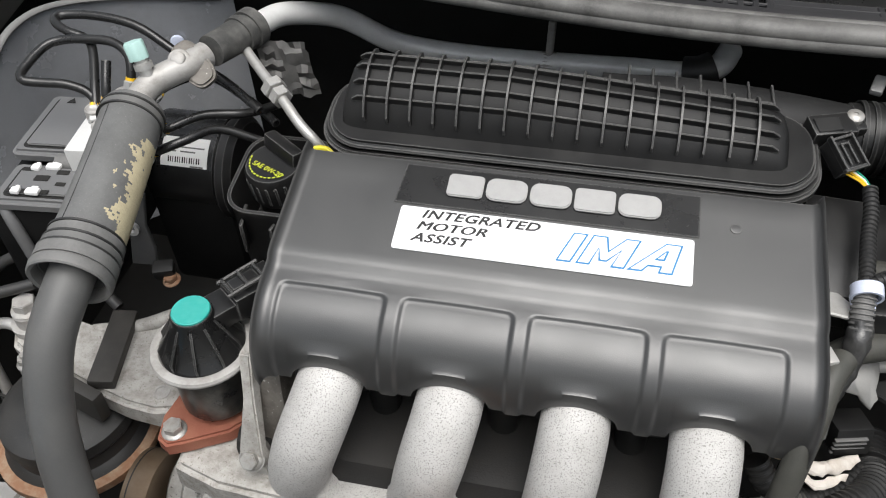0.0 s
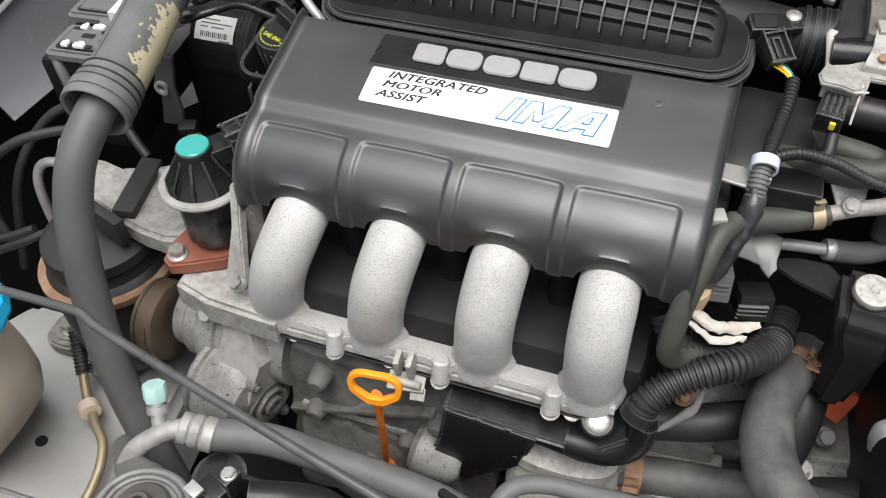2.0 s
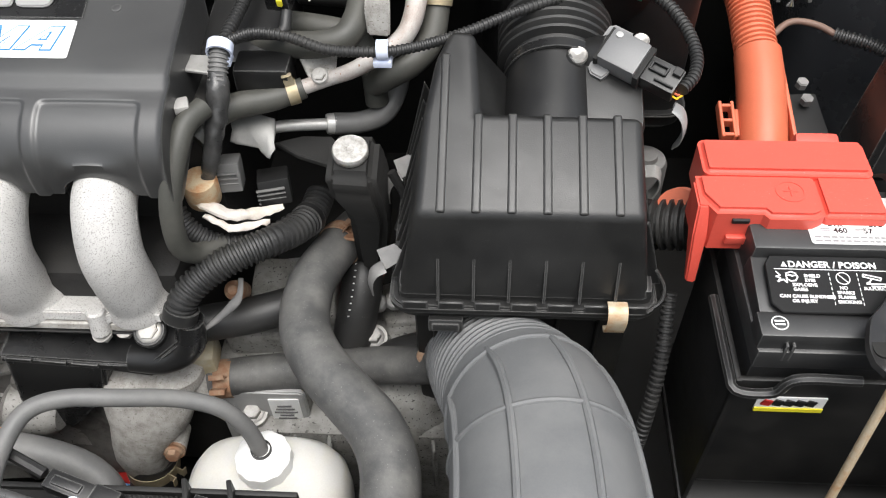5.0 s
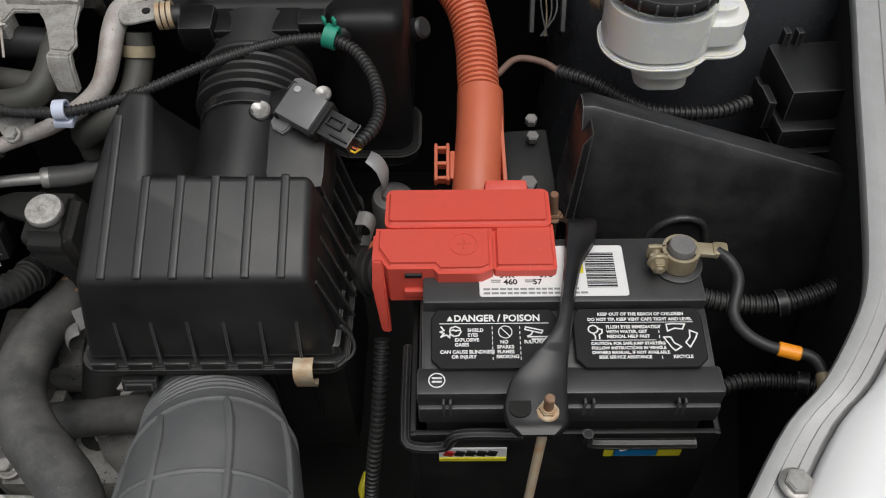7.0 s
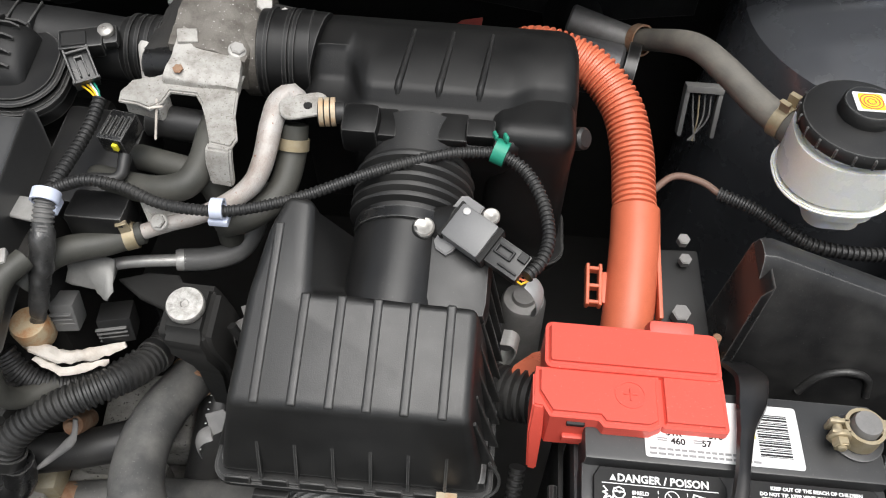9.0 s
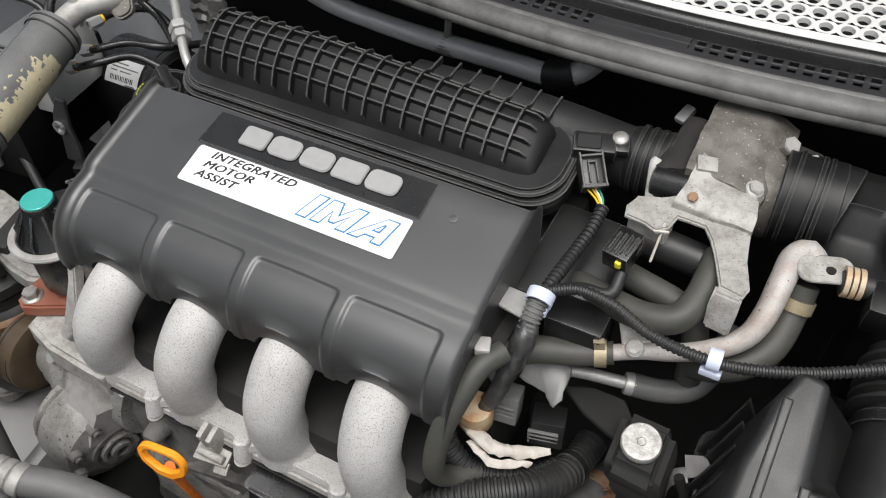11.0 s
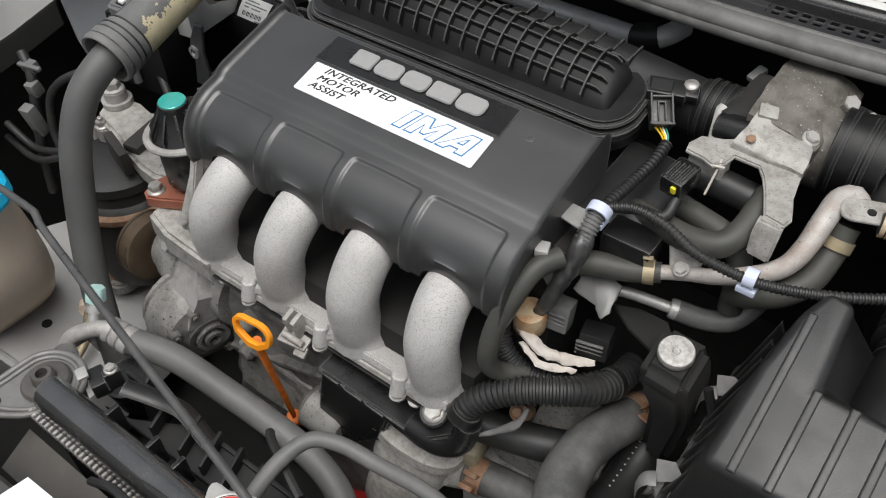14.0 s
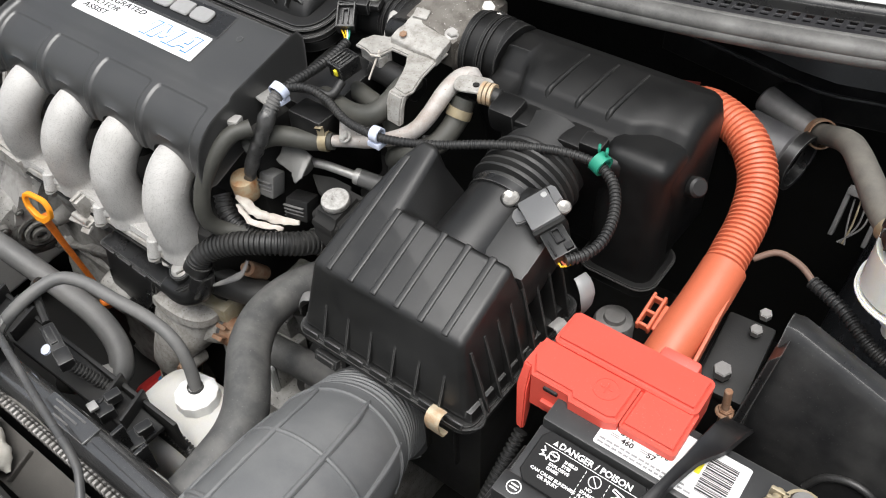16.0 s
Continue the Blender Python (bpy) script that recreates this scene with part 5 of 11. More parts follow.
    sweep(bm, [(0.2820, 0.517, 0.994), (0.2795, 0.527, 1.004), (0.2780, 0.536, 1.0120), (0.2785, 0.539, 1.0140)], [0.0036, 0.0038, 0.0046, 0.0036], 12, 0.003, flat=0.4)
    part("hose_clamp", bm, M_STAIN, t, "pale clamp ear")
    bm = B()
    box(bm, (0.390, 0.572, 1.014), (0.020, 0.003, 0.016), (30, 0, -14), 0.001)
    part("tab", bm, M_GUTTER, t, "grey steel tab")
    bm = B()
    box(bm, (0.278, 0.609, 1.003), (0.009, 0.016, 0.006), (20, 0, -20), 0.002)
    part("tab", bm, M_GUTTER, t, "pale steel tab")
    bm = B()
    rod(bm, (0.288, 0.494, 0.982), (0.342, 0.490, 0.980), 0.012, None, 20)
    part("vacuum_pot", bm, M_PLASTIC, t)
    bm = B()
    rod(bm, (0.3005, 0.488, 1.007), (0.299, 0.472, 0.984), 0.0009, None, 8)
    rod(bm, (0.295, 0.481, 1.004), (0.305, 0.484, 1.004), 0.0009, None, 8)
    part("tie", bm, M_PAPER, t, "white cable tie")


throttle()


def orange_cable():
    c = thing("high_voltage_cable", (0.635, 0.43, 0.9), "orange corrugated high-voltage cable conduit with sleeve", "cable")
    bm = B()
    sweep(bm, [(0.520, 0.632, 0.945), (0.542, 0.626, 0.965), (0.566, 0.618, 0.976), (0.602, 0.603, 0.972), (0.627, 0.578, 0.957), (0.637, 0.545, 0.941), (0.639, 0.510, 0.929), (0.640, 0.486, 0.922)], 0.0165, 22, 0.004, (0.0046, 0.0022, 0.5))
    part("conduit", bm, M_ORANGE, c, "corrugated orange conduit", 25)
    bm = B()
    sweep(bm, [(0.6405, 0.498, 0.9245), (0.640, 0.470, 0.915), (0.637, 0.430, 0.900), (0.634, 0.400, 0.885)], [0.0180, 0.0184, 0.0184, 0.0180], 24)
    box(bm, (0.6565, 0.450, 0.910), (0.003, 0.07, 0.014), (17, 0, 2), 0.001)
    part("sleeve", bm, M_ORANGE_D, c, "smooth orange sleeve")
    bm = B()
    box(bm, (0.6195, 0.438, 0.905), (0.006, 0.024, 0.003), (15, 0, 0), 0.0008)
    clip = part("clip", bm, M_ORANGE_D, c, "orange ladder clip")
    for dx in (0.6150, 0.6060):
        bm = B()
        box(bm, (dx, 0.438, 0.9065), (0.0026, 0.032, 0.009), (15, 0, 0), 0.0006, 1)
        part("rail", bm, M_ORANGE_D, clip)
    for dy in (-0.013, -0.001, 0.012):
        bm = B()
        box(bm, (0.6105, 0.438 + dy, 0.9065 + 0.27 * dy), (0.012, 0.0028, 0.008), (15, 0, 0), 0.0006, 1)
        part("rung", bm, M_ORANGE_D, clip)
    bm = B()
    sweep(bm, [(0.570, 0.370, 0.880), (0.580, 0.390, 0.860), (0.575, 0.40, 0.83)], 0.016, 18, 0.004, (0.005, 0.002, 0.5))
    part("lower_conduit", bm, M_ORANGE_D, c)
    bm = B()
    slab(bm, [(-0.020, -0.008), (0.014, -0.010), (0.016, 0.010), (-0.004, 0.006)], -0.001, 0.001, pose(0.497, 0.728, 0.911, 50, 0, 0), 0.0004, 1)
    rod(bm, (0.500, 0.735, 0.905), (0.512, 0.66, 0.90), 0.003, None, 8)
    tag = thing("warning_tag", (0.497, 0.733, 0.90), "red warning tag on a thin orange lead", "tag")
    part("tag", bm, M_RED, tag)


orange_cable()


def red_cover():
    r = thing("terminal_cover", (0.628, 0.345, 0.926), "red plastic battery terminal cover with hinged flap", "terminal cover")
    bm = B()
    o = B()
    # rear block with a front step
    slab(o, rounded(0.110, 0.034, 0.005, 5, 0.6285, 0.3655), 0.905, 0.9400, None, 0.0035, 3)
    slab(o, rounded(0.0405, 0.040, 0.003, 5, 0.6645, 0.3350), 0.9095, 0.9355, None, 0.003, 3)
    box(o, (0.655, 0.385, 0.928), (0.03, 0.016, 0.02), (20, 0, 0), 0.004)
    join(bm, o)
    part("body", bm, M_RED, r)
    bm = B()
    slab(bm, [(0.5680, 0.3300), (0.5680, 0.3490), (0.6440, 0.3490), (0.6440, 0.3150), (0.6370, 0.3110), (0.6090, 0.3110), (0.6060, 0.3150), (0.5770, 0.3150)], 0.8985, 0.9380, None, 0.0032, 3)
    flap = part("flap", bm, M_RED, r, "hinged flap with a raised cross")
    for k in (0, 90):
        bm = B()
        box(bm, (0.6255, 0.3330, 0.9383), (0.0090, 0.0013, 0.0008), (0, 0, k), 0.0003, 1)
        part("mark", bm, M_RED, flap)
    bm = B()
    lathe(bm, [(0.0082, 0), (0.0096, 0), (0.0096, 0.0006), (0.0082, 0.0006), (0.0082, 0)], (0.6255, 0.3330, 0.9379), (0, 0, 1), 30)
    part("mark", bm, M_RED, flap)
    bm = B()
    box(bm, (0.5930, 0.3148, 0.9290), (0.011, 0.003, 0.0035), (8, 0, 0), 0.0004, 1)
    part("slot", bm, M_DARK, flap)
    bm = B()
    box(bm, (0.5945, 0.3140, 0.9120), (0.016, 0.004, 0.007), (4, 0, 0), 0.001)
    part("catch", bm, M_RED, flap)
    bm = B()
    shell(bm, [[(0.5665, 0.322, 0.935), (0.5735, 0.321, 0.935), (0.5735, 0.345, 0.935), (0.5665, 0.346, 0.935)], [(0.5655, 0.314, 0.915), (0.5745, 0.313, 0.915), (0.5745, 0.330, 0.915), (0.5655, 0.331, 0.915)], [(0.5690, 0.311, 0.870), (0.5755, 0.310, 0.870), (0.5755, 0.315, 0.870), (0.5690, 0.316, 0.870)]])
    bmesh.ops.bevel(bm, geom=bm.edges[:], offset=0.0012, segments=2, affect="EDGES")
    part("tail", bm, M_RED, r)


red_cover()


def stroke(bm, pts, m, w=0.0009):
    """A thin printed line."""
    for a, b in zip(pts, pts[1:]):
        d = (V(b) - V(a)).normalized()
        s = V((-d.y, d.x)) * w / 2
        e = d * w * 0.3
        a2, b2 = V(a) - e, V(b) + e
        slab(bm, [tuple(a2 - s), tuple(b2 - s), tuple(b2 + s), tuple(a2 + s)], 0, 0.0001, m, 0)


def battery():
    b = thing("car_battery", (0.688, 0.295, 0.70), "black car battery with white warning labels", "battery")
    bm = B()
    box(bm, (0.688, 0.296, 0.80), (0.176, 0.106, 0.19), (0, 0, 0), 0.004)
    box(bm, (0.688, 0.293, 0.890), (0.184, 0.116, 0.018), (0, 0, 0), 0.003)
    case = part("case", bm, M_BATTERY, b)
    bm = B()
    box(bm, (0.688, 0.321, 0.908), (0.178, 0.052, 0.036), (0, 0, 0), 0.0025)
    lid = part("lid", bm, M_BATTERY, b)
    bm = B()
    box(bm, (0.688, 0.273, 0.904), (0.180, 0.052, 0.018), (9, 0, 0), 0.003)
    part("slope", bm, M_BATTERY, lid)
    bm = B()
    box(bm, (0.688, 0.2475, 0.904), (0.185, 0.019, 0.016), (0, 0, 0), 0.003)
    part("front_rail", bm, M_BATTERY, lid)
    for x in (0.612, 0.616, 0.697, 0.702, 0.753, 0.757):
        bm = B()
        box(bm, (x, 0.2368, 0.898), (0.0018, 0.004, 0.016), (0, 0, 0), 0.0005, 1)
        part("rib", bm, M_BATTERY, case)
    # warning panels, tipped towards the front
    def panel(cx, w):
        m = pose(cx, 0.2735, 0.9162, -9 + 18, 0, 0)
        bm = B()
        hw, hh, c = w / 2, 0.0200, 0.006
        slab(bm, [(-hw + c, -hh), (hw - c, -hh), (hw, -hh + c), (hw, hh - c), (hw - c * 0.6, hh), (-hw + c * 0.6, hh), (-hw, hh - c), (-hw, -hh + c)], 0.0, 0.0022, m, 0.0006, 1)
        p = part("warning_panel", bm, M_PANEL, b, "black warning panel with white print")
        return p, m @ pose(0, 0, 0.0024)

    p, m = panel(0.6435, 0.078)
    white = M_LABEL
    part("lettering", letters("DANGER / POISON", 0.0062, m @ pose(-0.0250, 0.0116, 0), 0, 0.00005, 0.00020, "LEFT", 1.02), white, p)
    bm = B()
    slab(bm, [(-0.0295, 0.0118), (-0.0255, 0.0118), (-0.0275, 0.0155)], 0, 0.0001, m, 0)
    slab(bm, [(-0.034, 0.0098), (0.034, 0.0098), (0.034, 0.0103), (-0.034, 0.0103)], 0, 0.0001, m, 0)
    part("print", bm, white, p)
    for words, x, y in (("SHIELD", -0.0165, 0.0045), ("EYES", -0.0165, 0.0013), ("EXPLOSIVE", -0.0245, -0.0020), ("GASES", -0.0245, -0.0052), ("CAN CAUSE BLINDNESS", -0.0335, -0.0100), ("OR INJURY", -0.0265, -0.0132), ("NO", 0.0035, -0.0035), ("SPARKS", 0.0015, -0.0068), ("FLAMES", 0.0015, -0.0100), ("SMOKING", 0.0008, -0.0132), ("SULFURIC", 0.0180, -0.0035)):
        part("lettering", letters(words, 0.0031, m @ pose(x, y, 0), 0, 0.00005, 0.00011), white, p)
    bm = B()
    for x in (-0.0015, 0.0155):
        for k in range(7):
            slab(bm, [(x, 0.0080 - 0.0034 * k), (x + 0.0005, 0.0080 - 0.0034 * k), (x + 0.0005, 0.0060 - 0.0034 * k), (x, 0.0060 - 0.0034 * k)], 0, 0.0001, m, 0)
    for line in ([(-0.033, 0.008), (-0.031, 0.0055), (-0.0335, 0.0045), (-0.031, 0.0035), (-0.033, 0.0010), (-0.0295, 0.0025), (-0.0275, 0.0005), (-0.0275, 0.0030)], [(-0.0270, 0.0070), (-0.0240, 0.0082), (-0.0215, 0.0070), (-0.0205, 0.0045), (-0.0220, 0.0020), (-0.0250, 0.0015), (-0.0270, 0.0030), (-0.0275, 0.0050), (-0.0270, 0.0070)], [(-0.0265, 0.0055), (-0.0215, 0.0055)], [(-0.0255, 0.0062), (-0.0235, 0.0048)],
                 [(0.0195, 0.0075), (0.0300, 0.0050), (0.0290, 0.0032), (0.0190, 0.0058), (0.0195, 0.0075)], [(0.0240, 0.0045), (0.0225, 0.0022), (0.0205, 0.0012)], [(0.0205, 0.0008), (0.0330, 0.0008), (0.0310, -0.0008), (0.0230, -0.0008)]):
        stroke(bm, line, m)
    part("print", bm, white, p)
    bm = B()
    lathe(bm, [(0.0038, 0), (0.0044, 0), (0.0044, 0.0001), (0.0038, 0.0001)], m @ V((0.0068, 0.0042, 0)), m.to_3x3() @ V((0, 0, 1)), 24)
    slab(bm, [(0.0040, 0.0068), (0.0044, 0.0072), (0.0096, 0.0016), (0.0092, 0.0012)], 0, 0.0001, m, 0)
    part("print", bm, white, p)

    p, m = panel(0.7325, 0.080)
    for words, x, y, s in (("KEEP OUT OF THE REACH OF CHILDREN", -0.0245, 0.0148, 0.0029), ("DO NOT TIP, KEEP VENT CAPS TIGHT AND LEVEL", -0.0310, 0.0112, 0.0029), ("FLUSH EYES IMMEDIATELY", -0.0200, 0.0060, 0.0029), ("WITH WATER, GET", -0.0200, 0.0028, 0.0029), ("MEDICAL HELP FAST", -0.0200, -0.0004, 0.0029), ("CAUTION: FOR SAFE JUMP STARTING", -0.0300, -0.0050, 0.0027), ("FOLLOW INSTRUCTIONS IN VEHICLE", -0.0300, -0.0080, 0.0027), ("OWNERS MANUAL, IF NOT AVAILABLE", -0.0300, -0.0110, 0.0027), ("SEEK SERVICE ASSISTANCE", -0.0260, -0.0140, 0.0027), ("RECYCLE", 0.0190, -0.0140, 0.0029)):
        part("lettering", letters(words, s, m @ pose(x, y, 0), 0, 0.00005, 0.00011), white, p)
    bm = B()
    for y in (0.0098, -0.0022):
        slab(bm, [(-0.030, y), (0.034 if y > 0 else 0.010, y), (0.034 if y > 0 else 0.010, y + 0.0004), (-0.030, y + 0.0004)], 0, 0.0001, m, 0)
    stroke(bm, [(-0.0280 + 0.0030 * math.cos(k * 0.52), 0.0055 + 0.0026 * math.sin(k * 0.52)) for k in range(13)], m)
    for line in ([(-0.0285, 0.0030), (-0.0270, 0.0010), (-0.0270, -0.0012)], [(-0.0250, 0.0060), (-0.0225, 0.0052), (-0.0228, 0.0030), (-0.0245, 0.0018), (-0.0245, -0.0010)]):
        stroke(bm, line, m)
    for a in (90, 210, 330):
        arrow = []
        for r_, d_ in ((0.0098, -26), (0.0098, 22), (0.0112, 40), (0.0078, 62), (0.0062, 22), (0.0056, -24), (0.0098, -26)):
            arrow.append((0.0245 + r_ * math.cos(radians(a + d_)), 0.0005 + r_ * 0.92 * math.sin(radians(a + d_))))
        stroke(bm, arrow, m)
    for k in range(7):
        slab(bm, [(0.0120, 0.0080 - 0.0034 * k), (0.0125, 0.0080 - 0.0034 * k), (0.0125, 0.0060 - 0.0034 * k), (0.0120, 0.0060 - 0.0034 * k)], 0, 0.0001, m, 0)
    part("print", bm, white, p)
    # top label
    bm = B()
    slab(bm, rounded(0.094, 0.041, 0.002, 4, 0.682, 0.3195), 0.9262, 0.9265, None, 0)
    lab = part("label", bm, M_LABEL, b, "white paper label with bar code")
    m = pose(0, 0, 0.9266)
    for words, x, y, s in (("460", 0.6505, 0.3085, 0.0058), ("57", 0.6690, 0.3085, 0.0058), ("51R", 0.6480, 0.3140, 0.0058), ("370", 0.6735, 0.3140, 0.0058)):
        part("lettering", letters(words, s, m @ pose(x, y, 0), 0, 0.00004, 0.00018), M_INK, lab)
    bm = B()
    for y, w in ((0.3040, 0.060), (0.3008, 0.062)):
        x = 0.6375
        while x < 0.6375 + w:
            d = 0.0025 + 0.0022 * ((x * 9173) % 1.0)
            slab(bm, [(x, y), (x + d, y), (x + d, y + 0.0015), (x, y + 0.0015)], 0, 0.0001, m, 0)
            x += d + 0.0009
    for x, y in ((0.6640, 0.3155), (0.6640, 0.3100), (0.6425, 0.3100)):
        slab(bm, [(x, y), (x + 0.006, y), (x + 0.006, y + 0.0008), (x, y + 0.0008)], 0, 0.0001, m, 0)
        slab(bm, [(x, y + 0.0014), (x + 0.006, y + 0.0014), (x + 0.006, y + 0.0022), (x, y + 0.0022)], 0, 0.0001, m, 0)
    part("print", bm, mat("grey_print", (0.25, 0.25, 0.25), 0.5), lab, "rows of small grey print as bars")
    bm = B()
    y = 0.3055
    for k in range(20):
        h = 0.0004 + 0.0003 * (k * 7 % 4)
        slab(bm, [(0.7035, y), (0.7225, y), (0.7225, y + h), (0.7035, y + h)], 0, 0.0001, m, 0)
        y += h + 0.0004 + 0.0002 * (k * 5 % 3)
    tagged(part("bar_code", bm, M_INK, lab), kind="stuff")
    bm = B()
    slab(bm, [(0.6985, 0.3170), (0.7020, 0.3170), (0.7020, 0.3260), (0.6985, 0.3260)], 0, 0.0001, m, 0)
    part("print", bm, M_YELLOW, lab)
    bm = B()
    lathe(bm, [(0.0044, 0), (0.0052, 0), (0.0052, 0.0002), (0.0044, 0.0002)], (0.6080, 0.2475, 0.9121), (0, 0, 1), 24)
    slab(bm, rounded(0.006, 0.0012, 0.0003, 2, 0.6080, 0.2490), 0.9121, 0.9123, None, 0)
    slab(bm, rounded(0.006, 0.0012, 0.0003, 2, 0.6080, 0.2465), 0.9121, 0.9123, None, 0)
    part("print", bm, M_LABEL, lid, "small round white print")
    # negative post and clamp
    bm = B()
    lathe(bm, [(0.0155, 0), (0.0160, 0.003), (0.0120, 0.004)], (0.7625, 0.3235, 0.925), (0, 0, 1), 28)
    part("post_base", bm, M_BATTERY, b)
    bm = B()
    lathe(bm, [(0.0098, 0), (0.0085, 0.020), (0.0078, 0.0215), (0, 0.0216)], (0.7625, 0.3235, 0.925), (0, 0, 1), 28)
    part("post", bm, M_LEAD, b, "grey lead post")
    t = thing("battery_clamp", (0.7625, 0.3235, 0.927), "yellow zinc battery clamp on a lead post", "battery clamp")
    bm = B()
    ring(bm, (0.7625, 0.3235, 0.936), (0, 0, 1), 0.0098, 0.013, 0.0022, 28)
    part("band", bm, M_BRASS, t)
    bm = B()
    box(bm, (0.748, 0.3260, 0.937), (0.012, 0.0030, 0.011), (0, 0, 0), 0.001)
    box(bm, (0.748, 0.3190, 0.937), (0.012, 0.0030, 0.011), (0, 0, 0), 0.001)
    part("ear", bm, M_BRASS, t)
    bm = B()
    hexbolt(bm, (0.7475, 0.3175, 0.9375), (0, -1, 0), 0.009, 0.007)
    rod(bm, (0.7475, 0.330, 0.9375), (0.7475, 0.309, 0.9375), 0.003)
    part("bolt", bm, M_BRASS, t)
    bm = B()
    box(bm, (0.779, 0.3240, 0.940), (0.018, 0.010, 0.0035), (0, 0, -6), 0.001)
    box(bm, (0.787, 0.3235, 0.940), (0.010, 0.011, 0.006), (0, 0, -6), 0.0025)
    part("lug", bm, M_BRASS, t)


battery()


def hold_down():
    h = thing("battery_hold_down", (0.69, 0.3, 0.93), "black steel battery hold-down bar with threaded studs", "bracket")
    path = [(0.7055, 0.392, 0.893, 0.0105), (0.7055, 0.373, 0.914, 0.0105), (0.7045, 0.356, 0.9295, 0.0105), (0.7005, 0.336, 0.9325, 0.0095), (0.6945, 0.318, 0.934, 0.0055), (0.689, 0.293, 0.935, 0.0045), (0.684, 0.271, 0.933, 0.0055), (0.675, 0.253, 0.930, 0.0110), (0.668, 0.239, 0.927, 0.0165), (0.665, 0.222, 0.925, 0.0187), (0.6655, 0.212, 0.923, 0.0178), (0.6655, 0.206, 0.921, 0.012)]
    bm = B()
    loops = []
    c = curve_points([p[:3] for p in path], 0.003)
    for q, w in zip(c[0], c[1]):
        k = min(int(w), len(path) - 2)
        f = w - k
        hw = path[k][3] + (path[k + 1][3] - path[k][3]) * f
        loops.append([(q.x - hw, q.y, q.z - 0.001), (q.x - hw + 0.0012, q.y, q.z + 0.0026), (q.x - hw + 0.003, q.y, q.z + 0.0014), (q.x + hw - 0.003, q.y, q.z + 0.0014), (q.x + hw - 0.0012, q.y, q.z + 0.0026), (q.x + hw, q.y, q.z - 0.001)])
    shell(bm, loops)
    part("bar", bm, mat("black_painted_steel", (0.016, 0.016, 0.017), 0.33, 0.1, (0.05, 0.045, 0.04), 0.4, 40, 900, 0.05), h)
    # dark patch laid on the bar, painting the shade of its slot
    bm = B()
    slab(bm, rounded(0.0125, 0.016, 0.0055, 5, 0.6560, 0.2230), 0.9252, 0.9268, None, 0)
    part("opening", bm, M_VOID, h)
    for at, tip, low in (((0.6715, 0.2195, 0.9245), (0.6715, 0.2190, 0.941), (0.650, 0.165, 0.70)), ((0.6925, 0.3955, 0.893), (0.6905, 0.3945, 0.9190), (0.6935, 0.397, 0.74))):
        bm = B()
        rod(bm, at, tip, 0.0030, None, 12)
        part("stud", bm, M_RUST, h, "rusty threaded stud")
        bm = B()
        rod(bm, low, at, 0.0030, None, 10)
        part("long_bolt", bm, M_PALEZ, h, "pale tarnished long bolt")
        bm = B()
        hexbolt(bm, at, (0, 0, 1), 0.009, 0.005)
        part("nut", bm, M_PALEZ if at[1] < 0.3 else M_RUST, h)


hold_down()


def battery_tray():
    t = thing("battery_tray", (0.69, 0.27, 0.62), "black plastic battery tray with raised front lip", "battery tray")
    for at, size in (((0.688, 0.235, 0.80), (0.196, 0.004, 0.14)), ((0.592, 0.290, 0.78), (0.004, 0.115, 0.18)), ((0.784, 0.290, 0.78), (0.004, 0.115, 0.18)), ((0.688, 0.29, 0.69), (0.20, 0.12, 0.01))):
        bm = B()
        box(bm, at, size, (0, 0, 0), 0.0015)
        part("wall", bm, M_DARK, t)
    bm = B()
    sweep(bm, [(0.587, 0.300, 0.868), (0.587, 0.240, 0.868), (0.590, 0.228, 0.866), (0.612, 0.226, 0.868), (0.622, 0.226, 0.884), (0.660, 0.226, 0.884)], 0.0035, 8)
    sweep(bm, [(0.700, 0.226, 0.884), (0.702, 0.226, 0.872), (0.720, 0.226, 0.870), (0.768, 0.226, 0.870)], 0.0035, 8)
    part("lip", bm, M_PLASTIC, t)
    bm = B()
    box(bm, (0.630, 0.2322, 0.845), (0.044, 0.0012, 0.016), (0, 0, 0), 0.0003, 1)
    a = part("sticker", bm, M_LABEL, t, "white and yellow sticker")
    bm = B()
    box(bm, (0.630, 0.2312, 0.839), (0.044, 0.0012, 0.004), (0, 0, 0), 0.0002, 1)
    part("print", bm, M_YELLOW, a)
    for x, w, material in ((0.6145, 0.006, M_RED_D), (0.6215, 0.006, M_INK), (0.6285, 0.006, M_INK), (0.6355, 0.006, M_INK), (0.6425, 0.006, M_INK)):
        bm = B()
        box(bm, (x, 0.2310, 0.8475), (w, 0.0012, 0.006), (0, 18, 0), 0.0002, 1)
        part("print", bm, material, a)
    bm = B()
    box(bm, (0.740, 0.2322, 0.846), (0.050, 0.0012, 0.010), (0, 0, 0), 0.0003, 1)
    part("sticker", bm, M_YELLOW, t, "yellow stripe sticker")
    bm = B()
    box(bm, (0.735, 0.2308, 0.852), (0.028, 0.0012, 0.016), (0, 0, 0), 0.0008, 1)
    bl = part("sticker", bm, M_BLUE, t, "blue sticker with white sweep")
    bm = B()
    sweep(bm, [(0.724, 0.2300, 0.853), (0.735, 0.2300, 0.857), (0.746, 0.2300, 0.855)], 0.0008, 5)
    part("print", bm, M_LABEL, bl)


battery_tray()


